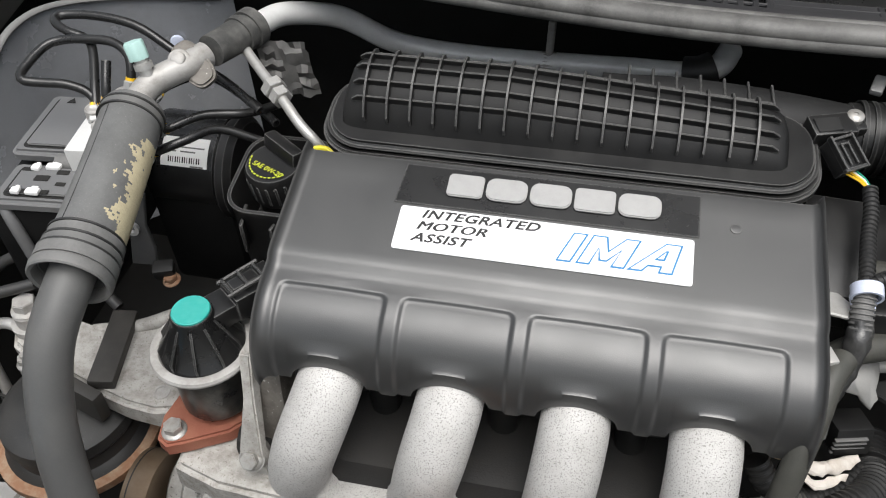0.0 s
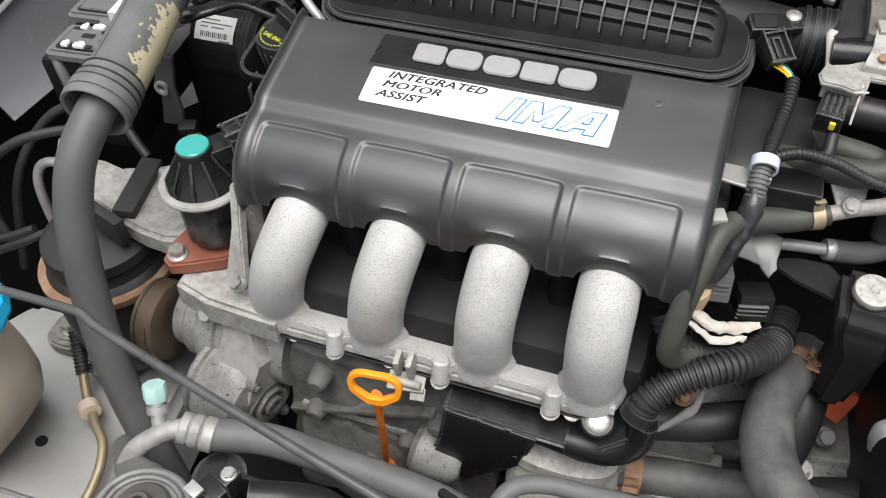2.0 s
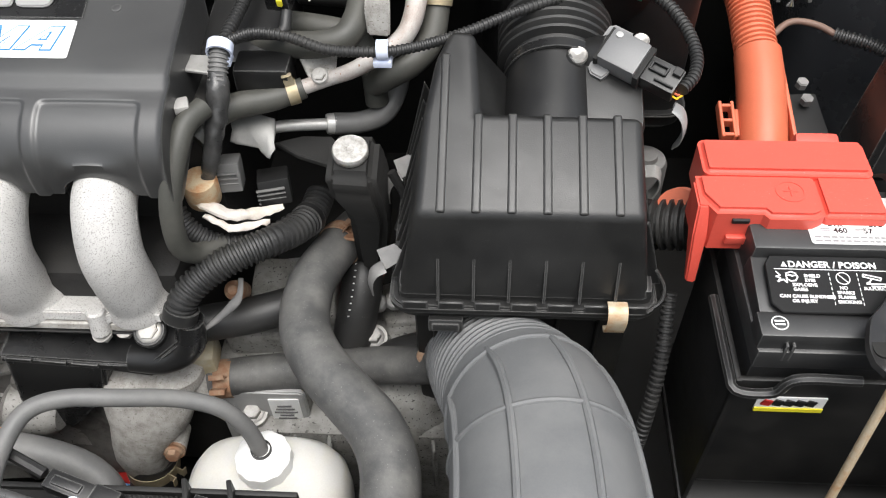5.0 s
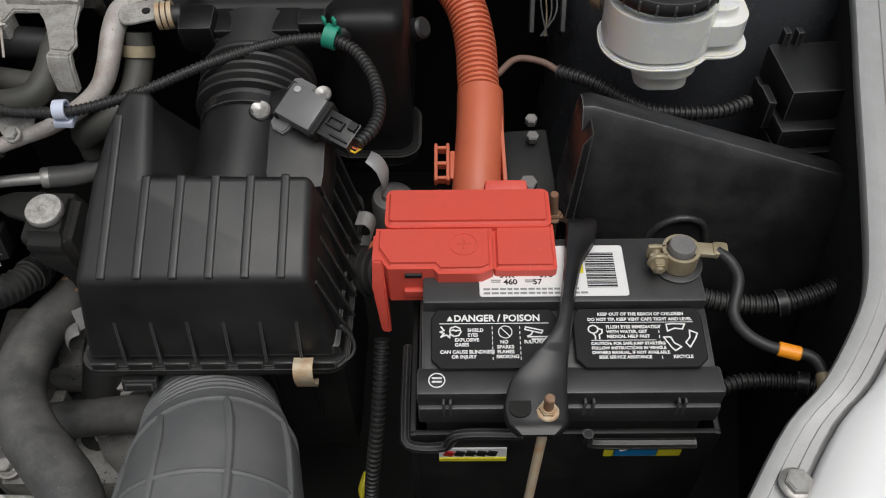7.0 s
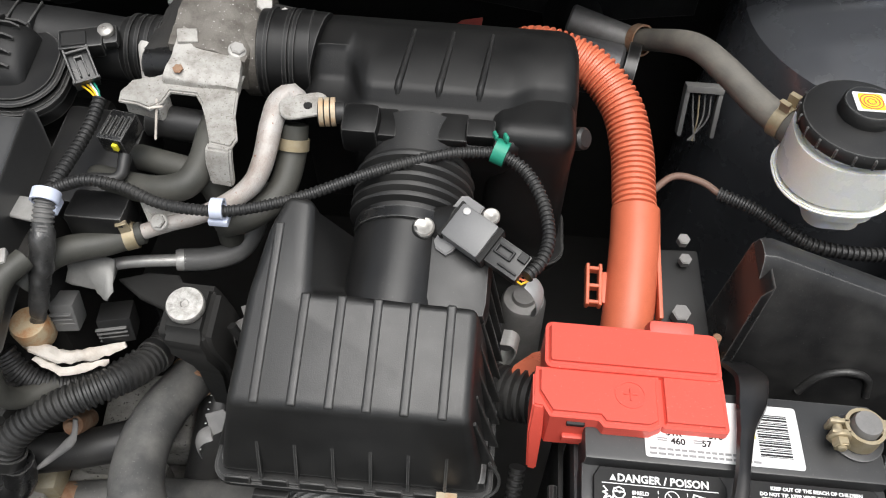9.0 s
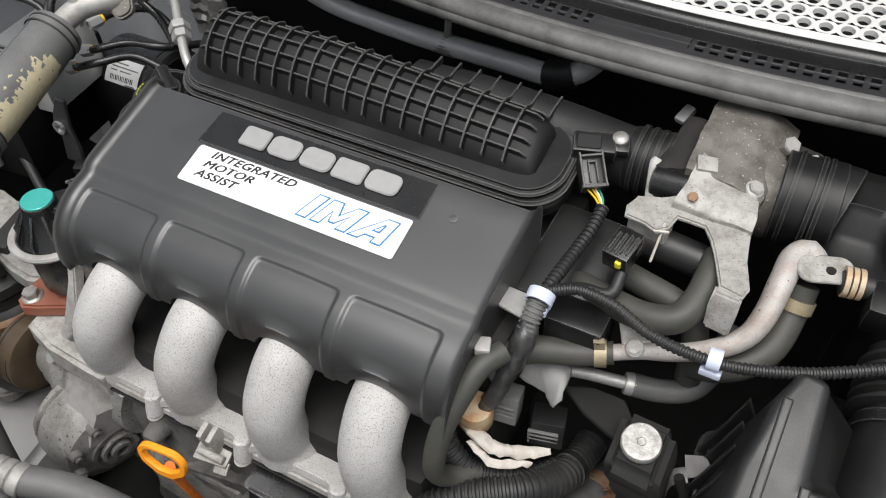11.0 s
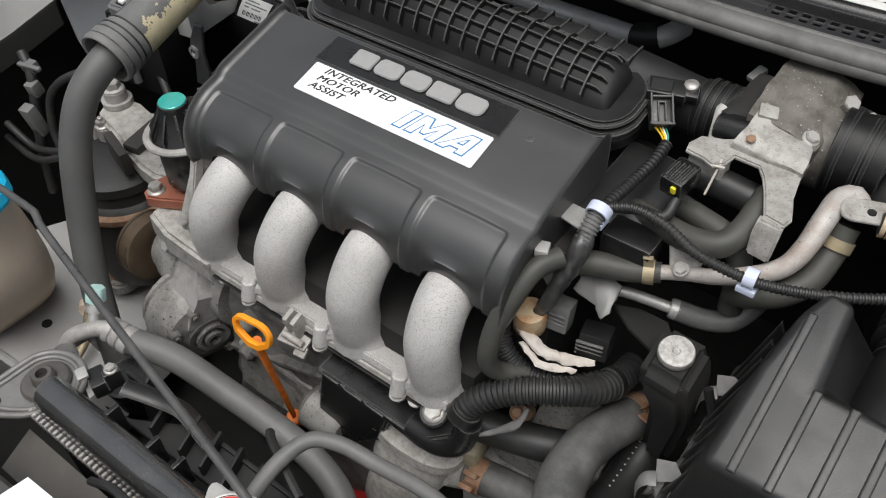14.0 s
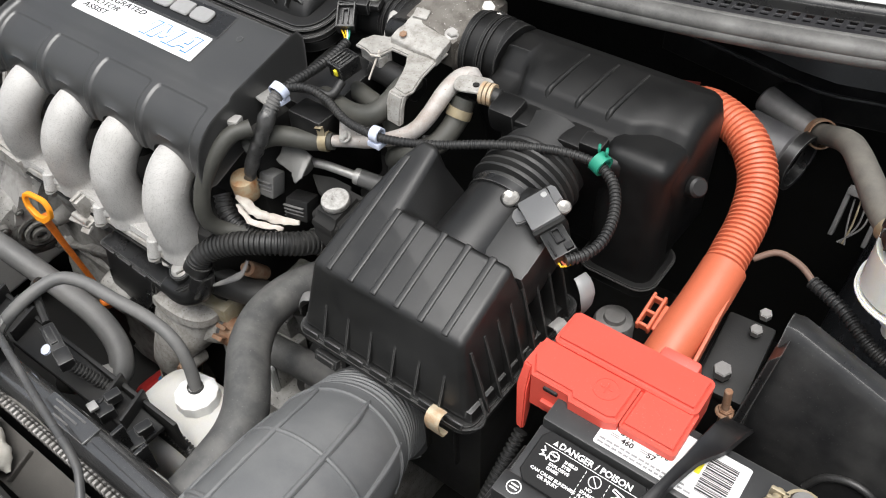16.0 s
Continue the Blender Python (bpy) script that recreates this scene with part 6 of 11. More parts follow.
def splash_panel():
    """The big black moulded cover beside the battery."""
    p = thing("fuse_box_cover", (0.80, 0.42, 0.75), "large black moulded cover with a rounded top edge", "cover")
    bm = B()
    a, b = V((0.7065, 0.4185, 0.9820)), V((0.900, 0.400, 0.926))
    loops = []
    for i in range(25):
        f = i / 24
        q = a.lerp(b, f)
        prof = [(-0.022, -0.24), (-0.024, -0.10), (-0.012, -0.030), (-0.008, -0.016), (-0.0055, -0.010), (-0.003, -0.0035), (0.0, -0.0008), (0.004, 0.0), (0.013, -0.001), (0.018, -0.004), (0.021, -0.012), (0.024, -0.24)]
        e = min(f, 1 - f) * 0.21
        k = 1 - 0.10 * (1 - math.sqrt(max(0, 1 - (1 - min(1, e / 0.010)) ** 2)))
        loops.append([(q.x, q.y + dy * k, q.z + dz * (k if dz > -0.1 else 1) - (1 - k) * 0.03) for dy, dz in prof])
    shell(bm, loops)
    part("panel", bm, M_SPLASH, p, "", 30)
    bm = B()
    shell(bm, [[(0.7062, 0.398, 0.962), (0.7125, 0.398, 0.972), (0.7125, 0.440, 0.972), (0.7062, 0.440, 0.965)], [(0.686, 0.378, 0.75), (0.694, 0.378, 0.75), (0.694, 0.444, 0.75), (0.686, 0.444, 0.75)]])
    part("side", bm, M_GLOSS, p)
    bm = B()
    sweep(bm, [(0.760, 0.3890, 0.868), (0.768, 0.3905, 0.886), (0.784, 0.3910, 0.895), (0.800, 0.3902, 0.890), (0.806, 0.3880, 0.872)], 0.0028, 10)
    part("ridge", bm, M_SPLASH, p, "faint arched ridge")


splash_panel()


def brake_reservoir():
    r = thing("brake_fluid_reservoir", (0.775, 0.50, 0.93), "milky brake fluid reservoir with ribbed black cap", "fluid reservoir")
    m = pose(0.770, 0.500, 0, 0, 0, 0)
    bm = B()
    o = B()
    slab(o, rounded(0.078, 0.074, 0.033, 9), 0.960, 1.0075, None, 0.007, 4)
    slab(o, rounded(0.066, 0.050, 0.020, 9, 0.030, 0.002), 0.963, 0.9955, None, 0.008, 5)
    slab(o, rounded(0.083, 0.079, 0.036, 9), 0.9605, 0.9640, None, 0.0012, 2)
    slab(o, rounded(0.072, 0.056, 0.022, 9, 0.031, 0.002), 0.9607, 0.9642, None, 0.0012, 2)
    slab(o, rounded(0.050, 0.044, 0.018, 6, 0.006, -0.010), 0.946, 0.962, None, 0.003, 3)
    slab(o, rounded(0.040, 0.034, 0.012, 5, 0.008, -0.006), 0.930, 0.948, None, 0.002, 2)
    join(bm, o, m)
    part("tank", bm, mat("cloudy_polymer", (0.74, 0.75, 0.73), 0.28, 0, (0.76, 0.72, 0.60), 0.6, 18, 800, 0.02, sub=0.7, coat=0.3), r, "cloudy tank with yellowed fluid", 50)
    bm = B()
    lathe(bm, [(0.0370, 0), (0.0392, 0.0008), (0.0396, 0.002), (0.0396, 0.0075), (0.0380, 0.0100), (0.0330, 0.0112), (0.0225, 0.0126), (0.0205, 0.0130), (0, 0.0132)], (0.770, 0.500, 1.0065), (0, 0, 1), 60)
    cap = part("cap", bm, M_PLASTIC, r, "black screw cap with short grip ribs")
    bm = B()
    lathe(bm, [(0.0175, 0), (0.0178, 0.001), (0.0172, 0.0085), (0.0160, 0.0100), (0, 0.0102)], (0.770, 0.500, 1.0190), (0, 0, 1), 40)
    part("knob", bm, M_PLASTIC, cap, "raised middle of the cap")
    for k in range(20):
        a = 2 * math.pi * k / 20
        bm = B()
        box(bm, (0.770 + 0.0392 * math.cos(a), 0.500 + 0.0392 * math.sin(a), 1.0112), (0.0022, 0.0020, 0.0085), (0, 0, math.degrees(a)), 0.0006, 1)
        part("grip_rib", bm, M_PLASTIC, cap)
    bm = B()
    for k in range(46):
        a = 2 * math.pi * k / 46
        for rad in (0.0265, 0.0315):
            if (k * 7 + int(rad * 1000)) % 5:
                slab(bm, rounded(0.0022, 0.0026, 0.0004, 2), 0, 0.0003, pose(0.770 + rad * math.cos(a), 0.500 + rad * math.sin(a), 1.0183 - 0.14 * (rad - 0.0225), 0, 0, math.degrees(a)), 0)
    tagged(part("moulded_print", bm, M_DARK, cap, "ring of moulded small print"), kind="stuff")
    bm = B()
    slab(bm, rounded(0.0215, 0.0185, 0.001, 2), 1.0292, 1.0296, m, 0)
    lab = part("cap_label", bm, M_LABEL, r, "white cap label with yellow mark")
    bm = B()
    slab(bm, rounded(0.0155, 0.0155, 0.002, 2), 1.0297, 1.0299, m, 0)
    part("print", bm, M_YELLOW, lab)
    bm = B()
    for a in (0.0022, 0.0046, 0.0068):
        lathe(bm, [(a, 0), (a + 0.0008, 0), (a + 0.0008, 0.0002), (a, 0.0002)], (0.770, 0.500, 1.0299), (0, 0, 1), 24)
    part("print", bm, M_ORANGE_D, lab)
    r.matrix_basis = pose(0.774, 0.505, 0.937)
    h = thing("reservoir_hose", (0.72, 0.56, 0.99), "worn grey rubber hose with spring clamp", "hose")
    bm = B()
    sweep(bm, [(0.642, 0.676, 0.947), (0.657, 0.658, 0.962), (0.680, 0.618, 0.988), (0.700, 0.588, 0.990), (0.722, 0.560, 0.984), (0.745, 0.532, 0.982)], [0.0090, 0.0092, 0.0100, 0.0105, 0.0110, 0.0110], 16)
    part("hose", bm, mat("dusty_tan_hose", (0.105, 0.098, 0.086), 0.6, 0, (0.20, 0.185, 0.155), 0.7, 45, 700, 0.15), h)
    clamp(h, (0.736, 0.543, 0.983), (0.7, -0.7, 0), 0.0118, M_BRASS, 0.009)
    bm = B()
    ring(bm, (0.648, 0.669, 0.953), (0.6, -0.7, 0.4), 0.0118, 0.008, 0.0016, 24)
    part("clip", bm, M_RUST, h, "rusty spring clip")
    c = thing("master_cylinder", (0.62, 0.66, 0.90), "dull aluminium brake master cylinder with black collar", "master cylinder")
    bm = B()
    rod(bm, (0.588, 0.688, 0.957), (0.640, 0.674, 0.949), 0.0125, 0.0115, 22, 0.002)
    part("inlet", bm, M_LEAD, c)
    bm = B()
    rod(bm, (0.585, 0.654, 0.938), (0.634, 0.645, 0.936), 0.023, None, 28, 0.003)
    part("body", bm, mat("dark_grey_casting", (0.10, 0.10, 0.105), 0.5, 0.4, (0.2, 0.195, 0.19), 0.6, 40, 900, 0.15), c)
    bm = B()
    ring(bm, (0.640, 0.6435, 0.9355), (0.97, -0.2, -0.05), 0.0225, 0.010, 0.0045, 32)
    part("collar", bm, M_GLOSS, c)
    bm = B()
    rod(bm, (0.60, 0.66, 0.92), (0.60, 0.78, 0.90), 0.016, 0.03, 20, 0.002)
    part("push_rod_boot", bm, M_RUBBER_D, c)


brake_reservoir()


def bulkhead_shelf():
    """A folded dark panel under the cowl, with a raised crease."""
    s = thing("bulkhead_shelf", (0.6, 0.78, 0.9), "dark folded steel panel under the cowl", "car body", kind="structure")
    line = [(0.44, 0.800), (0.524, 0.785), (0.591, 0.771), (0.630, 0.769), (0.674, 0.780), (0.72, 0.79)]
    bm = B()
    shell(bm, [[(x, y, 0.90), (x, y, 0.928), (x, y + 0.012, 0.936), (x, y + 0.045, 1.005), (x, y + 0.049, 1.005), (x, y + 0.016, 0.932), (x, y + 0.004, 0.926), (x, y + 0.004, 0.90)] for x, y in line])
    part("panel", bm, M_SPLASH, s, "", 30)
    for dy, dz, r in ((-0.0005, 0.930, 0.0022), (0.024, 0.965, 0.0028)):
        bm = B()
        sweep(bm, [(x, y + dy, dz) for x, y in line], r, 8)
        part("crease", bm, M_SPLASH, s)


bulkhead_shelf()


def relay_box():
    f = thing("relay_box", (0.905, 0.49, 0.88), "small black relay box on the inner wing", "relay box")
    bm = B()
    box(bm, (0.897, 0.500, 0.931), (0.058, 0.060, 0.030), (0, 0, 4), 0.004)
    part("lid", bm, M_PLASTIC, f)
    bm = B()
    box(bm, (0.897, 0.494, 0.908), (0.064, 0.068, 0.018), (0, 0, 4), 0.004)
    box(bm, (0.898, 0.490, 0.891), (0.066, 0.070, 0.014), (0, 0, 4), 0.004)
    part("body", bm, M_PLASTIC, f)
    bm = B()
    for x in (0.878, 0.888):
        box(bm, (x, 0.528, 0.948), (0.005, 0.008, 0.020), (0, 0, 4), 0.001)
        part("tab", bm, M_PLASTIC, f)
        bm = B()
    box(bm, (0.862, 0.488, 0.916), (0.006, 0.022, 0.026), (0, 0, 4), 0.001)
    part("tab", bm, M_PLASTIC, f)


relay_box()


def strut_tower(x, y, sign):
    t = thing("strut_tower", (x, y, 0.6), "glossy painted strut tower, shade put into its paint", "strut tower", kind="structure")
    bm = B()
    lathe(bm, [(0.16, 0), (0.15, 0.20), (0.142, 0.36), (0.130, 0.395), (0.112, 0.405), (0.0, 0.41)], (x, y, 0.58), (0, 0, 1), 48)
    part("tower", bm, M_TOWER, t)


strut_tower(0.865, 0.690, 1)


# ---- the side with the refrigerant pipes and the engine mount ----


def suction_hose():
    h = thing("refrigerant_hose", (-0.245, 0.42, 0.97), "grey refrigerant hose with a dusty foam sleeve", "hose")
    path = [(-0.262, 0.492, 0.992), (-0.255, 0.455, 0.985), (-0.247, 0.405, 0.976), (-0.243, 0.370, 0.969)]
    bm = B()
    sweep(bm, path, [0.0225, 0.0232, 0.0236, 0.024], 36)
    sleeve = part("sleeve", bm, M_SLEEVE, h, "grey foam sleeve")
    c, par, _ = curve_points(path, 0.0016)

    def round_at(i, deg, extra):
        tng = (c[min(i + 1, len(c) - 1)] - c[max(0, i - 1)]).normalized()
        side = tng.cross(V((0, 0, 1))).normalized() * -1
        up = side.cross(tng).normalized()
        if up.z < 0:
            up = -up
        r = 0.0225 + 0.0005 * par[i] + extra
        return c[i] + (side * math.cos(radians(deg)) + up * math.sin(radians(deg))) * r

    bm = B()
    sweep(bm, [round_at(i, 112, -0.0002) for i in range(2, len(c) - 2, 6)], 0.0006, 6)
    part("seam", bm, M_RUBBER_D, sleeve, "dark lengthwise seam")
    # yellowed patch with a ragged edge
    bm = B()
    grid = {}
    n0, n1 = 14, len(c) - 4
    for i in range(n0, n1):
        for k in range(0, 92):
            grid[i, k] = round_at(i, -95 + 1.9 * k, 0.0003)
    vs = {}
    for i in range(n0, n1 - 1):
        for k in range(0, 91):
            p = grid[i, k]
            edge = 48 - 30 * abs((i - n0) / (n1 - n0) - 0.50) + 24 * noise.noise(p * 90) + 22 * noise.noise(p * 320)
            if -95 + 1.9 * k < edge - 8 and (i - n0) > 5 + 7 * noise.noise(p * 150):
                q = []
                for key in ((i, k), (i + 1, k), (i + 1, k + 1), (i, k + 1)):
                    if key not in vs:
                        vs[key] = bm.verts.new(grid[key])
                    q.append(vs[key])
                bm.faces.new(q)
    part("worn_patch", bm, M_WORN, sleeve, "yellowed worn patch with ragged edge")
    d = V((0.10, -0.95, -0.2)).normalized()
    for p, r, w, material in (((-0.262, 0.490, 0.991), 0.0228, 0.006, M_RUBBER), ((-0.2625, 0.497, 0.9925), 0.0215, 0.004, M_RUBBER), ((-0.2440, 0.376, 0.970), 0.0245, 0.008, M_COLLAR), ((-0.2436, 0.3685, 0.9685), 0.0255, 0.006, M_RUBBER), ((-0.2432, 0.361, 0.967), 0.0262, 0.009, M_COLLAR)):
        bm = B()
        ring(bm, p, d, r - 0.004, w, 0.005, 36)
        part("collar", bm, material, h, "rubber collar")
    for p, r in (((-0.2617, 0.4865, 0.9903), 0.0232), ((-0.2622, 0.4935, 0.9918), 0.0232), ((-0.2449, 0.3810, 0.9712), 0.0246), ((-0.2440, 0.3725, 0.9694), 0.0254), ((-0.2436, 0.3655, 0.9680), 0.0260)):
        bm = B()
        ring(bm, p, d, r - 0.003, 0.0016, 0.0042, 36)
        part("strap", bm, M_RUBBER_D, h, "narrow dark strap")
    bm = B()
    lathe(bm, [(0.0262, 0), (0.0272, 0.001), (0.0277, 0.003), (0.0272, 0.008), (0.0262, 0.009), (0.0240, 0.008), (0.0230, 0.004), (0.0230, 0)], (-0.2428, 0.3565, 0.9660), d, 40)
    part("lip", bm, M_COLLAR, h, "flared rubber lip")
    bm = B()
    sweep(bm, [(-0.245, 0.385, 0.972), (-0.2425, 0.345, 0.962), (-0.246, 0.314, 0.938), (-0.247, 0.290, 0.895), (-0.243, 0.270, 0.838), (-0.232, 0.250, 0.782), (-0.214, 0.232, 0.725), (-0.190, 0.216, 0.670), (-0.175, 0.206, 0.632)], 0.0152, 22)
    part("hose", bm, mat("grey_black_hose", (0.086, 0.086, 0.085), 0.5, 0, (0.13, 0.128, 0.122), 0.5, 26, 800, 0.10), h)
    bm = B()
    ring(bm, (-0.187, 0.211, 0.652), (0.4, -0.25, -0.9), 0.0160, 0.006, 0.001)
    part("band", bm, M_PALE, h, "pale blue band")
    p = thing("refrigerant_pipe", (-0.24, 0.53, 0.99), "dull aluminium refrigerant pipe with joint block", "pipe")
    bm = B()
    sweep(bm, [(-0.262, 0.486, 0.991), (-0.262, 0.512, 0.998), (-0.256, 0.528, 1.002), (-0.240, 0.548, 1.004), (-0.232, 0.566, 1.004)], 0.0105, 18)
    part("pipe", bm, M_ALU, p)
    ax = V((0.15, -0.62, 0.77)).normalized()
    bm = B()
    slab(bm, [(0.0120 * math.cos(radians(t)), 0.023 * math.sin(radians(t)) + 0.002 * math.sin(radians(3 * t))) for t in range(0, 360, 12)], -0.004, 0.004, Matrix.Translation((-0.236, 0.552, 1.003)) @ frame_to(ax) @ pose(0, 0, 0, 0, 0, 38), 0.002, 2)
    part("joint_flange", bm, M_DIRTY, p, "two-lobed joint flange")
    bm = B()
    c0 = V((-0.243, 0.545, 1.010))
    lathe(bm, [(0.0088, 0), (0.0090, 0.004), (0.0080, 0.0050), (0.0060, 0.0052), (0.0056, 0.0080), (0.0045, 0.0088), (0, 0.0088)], c0 - ax * 0.002, ax, 24)
    part("bolt", bm, M_ALU, p)
    bm = B()
    sweep(bm, [(-0.229, 0.570, 1.005), (-0.222, 0.592, 1.003), (-0.214, 0.615, 1.001)], [0.013, 0.0135, 0.0145], 20)
    ring(bm, (-0.214, 0.616, 1.001), (0.3, 0.95, 0), 0.010, 0.010, 0.0068)
    ring(bm, (-0.218, 0.604, 1.002), (0.3, 0.95, 0), 0.010, 0.006, 0.0058)
    part("union", bm, mat("sooty_rubber_union", (0.05, 0.05, 0.048), 0.65, 0, (0.16, 0.155, 0.145), 0.7, 70, 700, 0.3), p, "sooty rubber union")
    bm = B()
    n0 = 9
    grid = [[bm.verts.new((-0.212 + 0.044 * i / n0 + 0.012 * j / n0, 0.612 + 0.004 * i / n0 - 0.010 * j / n0 + 0.006 * noise.noise(V((i * 0.7, j * 0.9, 3))), 0.992 - 0.045 * j / n0 + 0.004 * noise.noise(V((i * 0.8, j * 0.8, 8))))) for j in range(n0 + 1)] for i in range(n0 + 1)]
    for i in range(n0):
        for j in range(n0):
            bm.faces.new((grid[i][j], grid[i + 1][j], grid[i + 1][j + 1], grid[i][j + 1]))
    bmesh.ops.solidify(bm, geom=bm.faces[:], thickness=0.0012)
    part("foil_shield", bm, M_LEAD, p, "crumpled grey foil shield", 20)
    bm = B()
    sweep(bm, [(-0.212, 0.622, 1.000), (-0.20, 0.66, 0.992), (-0.165, 0.70, 0.970), (-0.125, 0.718, 0.940), (-0.08, 0.722, 0.930), (0.0, 0.703, 0.939), (0.10, 0.676, 0.957), (0.150, 0.664, 0.965), (0.172, 0.668, 0.972), (0.182, 0.690, 0.975)], 0.0102, 18)
    part("long_pipe", bm, M_PIPE, p)
    bm = B()
    rod(bm, (0.030, 0.694, 0.948), (0.031, 0.697, 0.985), 0.0035)
    lathe(bm, [(0.0105, -0.012), (0.0108, 0), (0.0105, 0.012)], (0.030, 0.6955, 0.9435), (-0.948, 0.265, -0.175), 20)
    part("stud", bm, M_ALU, p)
    bm = B()
    sweep(bm, [(0.146, 0.6655, 0.9645), (0.158, 0.664, 0.9675), (0.168, 0.667, 0.971)], 0.0135, 18)
    part("sleeve", bm, M_RUBBER_D, p)
    # service port
    bm = B()
    rod(bm, (-0.258, 0.522, 1.005), (-0.264, 0.526, 1.024), 0.0052)
    ring(bm, (-0.262, 0.525, 1.016), (-0.25, 0.2, 0.95), 0.005, 0.005, 0.0022)
    part("port", bm, M_ALU_B, p)
    bm = B()
    lathe(bm, [(0.0078, 0), (0.0080, 0.012), (0.0072, 0.0135), (0, 0.0138)], (-0.264, 0.526, 1.021), (-0.25, 0.2, 0.95), 24, 12, 0.0006)
    part("port_cap", bm, M_PALE, p, "pale green port cap")
    # thin pipe with union nut
    q = thing("thin_refrigerant_pipe", (-0.18, 0.57, 0.99), "thin aluminium pipe with hexagon union", "pipe")
    bm = B()
    sweep(bm, [(-0.215, 0.598, 0.995), (-0.192, 0.575, 0.988), (-0.165, 0.548, 0.982), (-0.145, 0.530, 0.972), (-0.128, 0.524, 0.955), (-0.122, 0.53, 0.92)], 0.0042, 12)
    part("pipe", bm, M_ALU_B, q)
    d = V((0.72, -0.68, -0.2)).normalized()
    for k, r in ((0, 0.010), (0.011, 0.0088)):
        bm = B()
        o = B()
        slab(o, [(r * math.cos(radians(60 * i)), r * math.sin(radians(60 * i))) for i in range(6)], 0, 0.009, None, 0.0008, 1)
        join(bm, o, Matrix.Translation(V((-0.178, 0.561, 0.985)) + d * k) @ frame_to(d))
        part("union_nut", bm, M_ALU_B, q)


suction_hose()


def lower_refrigerant():
    p = thing("lower_refrigerant_line", (-0.1, 0.2, 0.8), "aluminium refrigerant fitting with black rubber hose", "hose")
    bm = B()
    sweep(bm, [(-0.176, 0.158, 0.66), (-0.172, 0.162, 0.72), (-0.164, 0.167, 0.765), (-0.152, 0.174, 0.789), (-0.139, 0.184, 0.799), (-0.126, 0.195, 0.801), (-0.110, 0.202, 0.797)], 0.0078, 16)
    part("pipe", bm, M_ALU, p)
    bm = B()
    rod(bm, (-0.137, 0.192, 0.800), (-0.1435, 0.206, 0.818), 0.0056)
    ring(bm, (-0.1415, 0.202, 0.812), (-0.25, 0.55, 0.75), 0.005, 0.006, 0.0034)
    part("port", bm, M_ALU_B, p)
    bm = B()
    lathe(bm, [(0.0090, 0), (0.0094, 0.002), (0.0091, 0.012), (0.0084, 0.0135), (0, 0.014)], (-0.1440, 0.2065, 0.8170), (-0.15, 0.42, 0.88), 28, 14, 0.0007)
    part("port_cap", bm, M_PALE, p, "pale green port cap")
    bm = B()
    lathe(bm, [(0.0085, 0), (0.0126, 0.001), (0.0126, 0.007), (0.0114, 0.0085), (0.0130, 0.010), (0.0132, 0.016), (0.0118, 0.0175), (0.0136, 0.019), (0.0138, 0.027), (0.0128, 0.028)], (-0.123, 0.1985, 0.8005), (0.93, 0.18, -0.28), 26)
    part("crimp", bm, M_ALU, p, "crimped aluminium ferrule")
    bm = B()
    sweep(bm, [(-0.099, 0.204, 0.7935), (-0.060, 0.219, 0.781), (-0.015, 0.229, 0.758), (0.035, 0.236, 0.739), (0.080, 0.238, 0.725), (0.118, 0.231, 0.713), (0.140, 0.215, 0.702), (0.138, 0.196, 0.690)], 0.0128, 22)
    part("hose", bm, M_RUBBER, p)
    bm = B()
    sweep(bm, [(0.142, 0.212, 0.699), (0.115, 0.190, 0.690), (0.085, 0.178, 0.685)], 0.0145, 18)
    ring(bm, (0.092, 0.181, 0.6865), (-0.9, -0.4, 0), 0.0145, 0.014, 0.0022)
    part("end_fitting", bm, M_ALU, p)


lower_refrigerant()


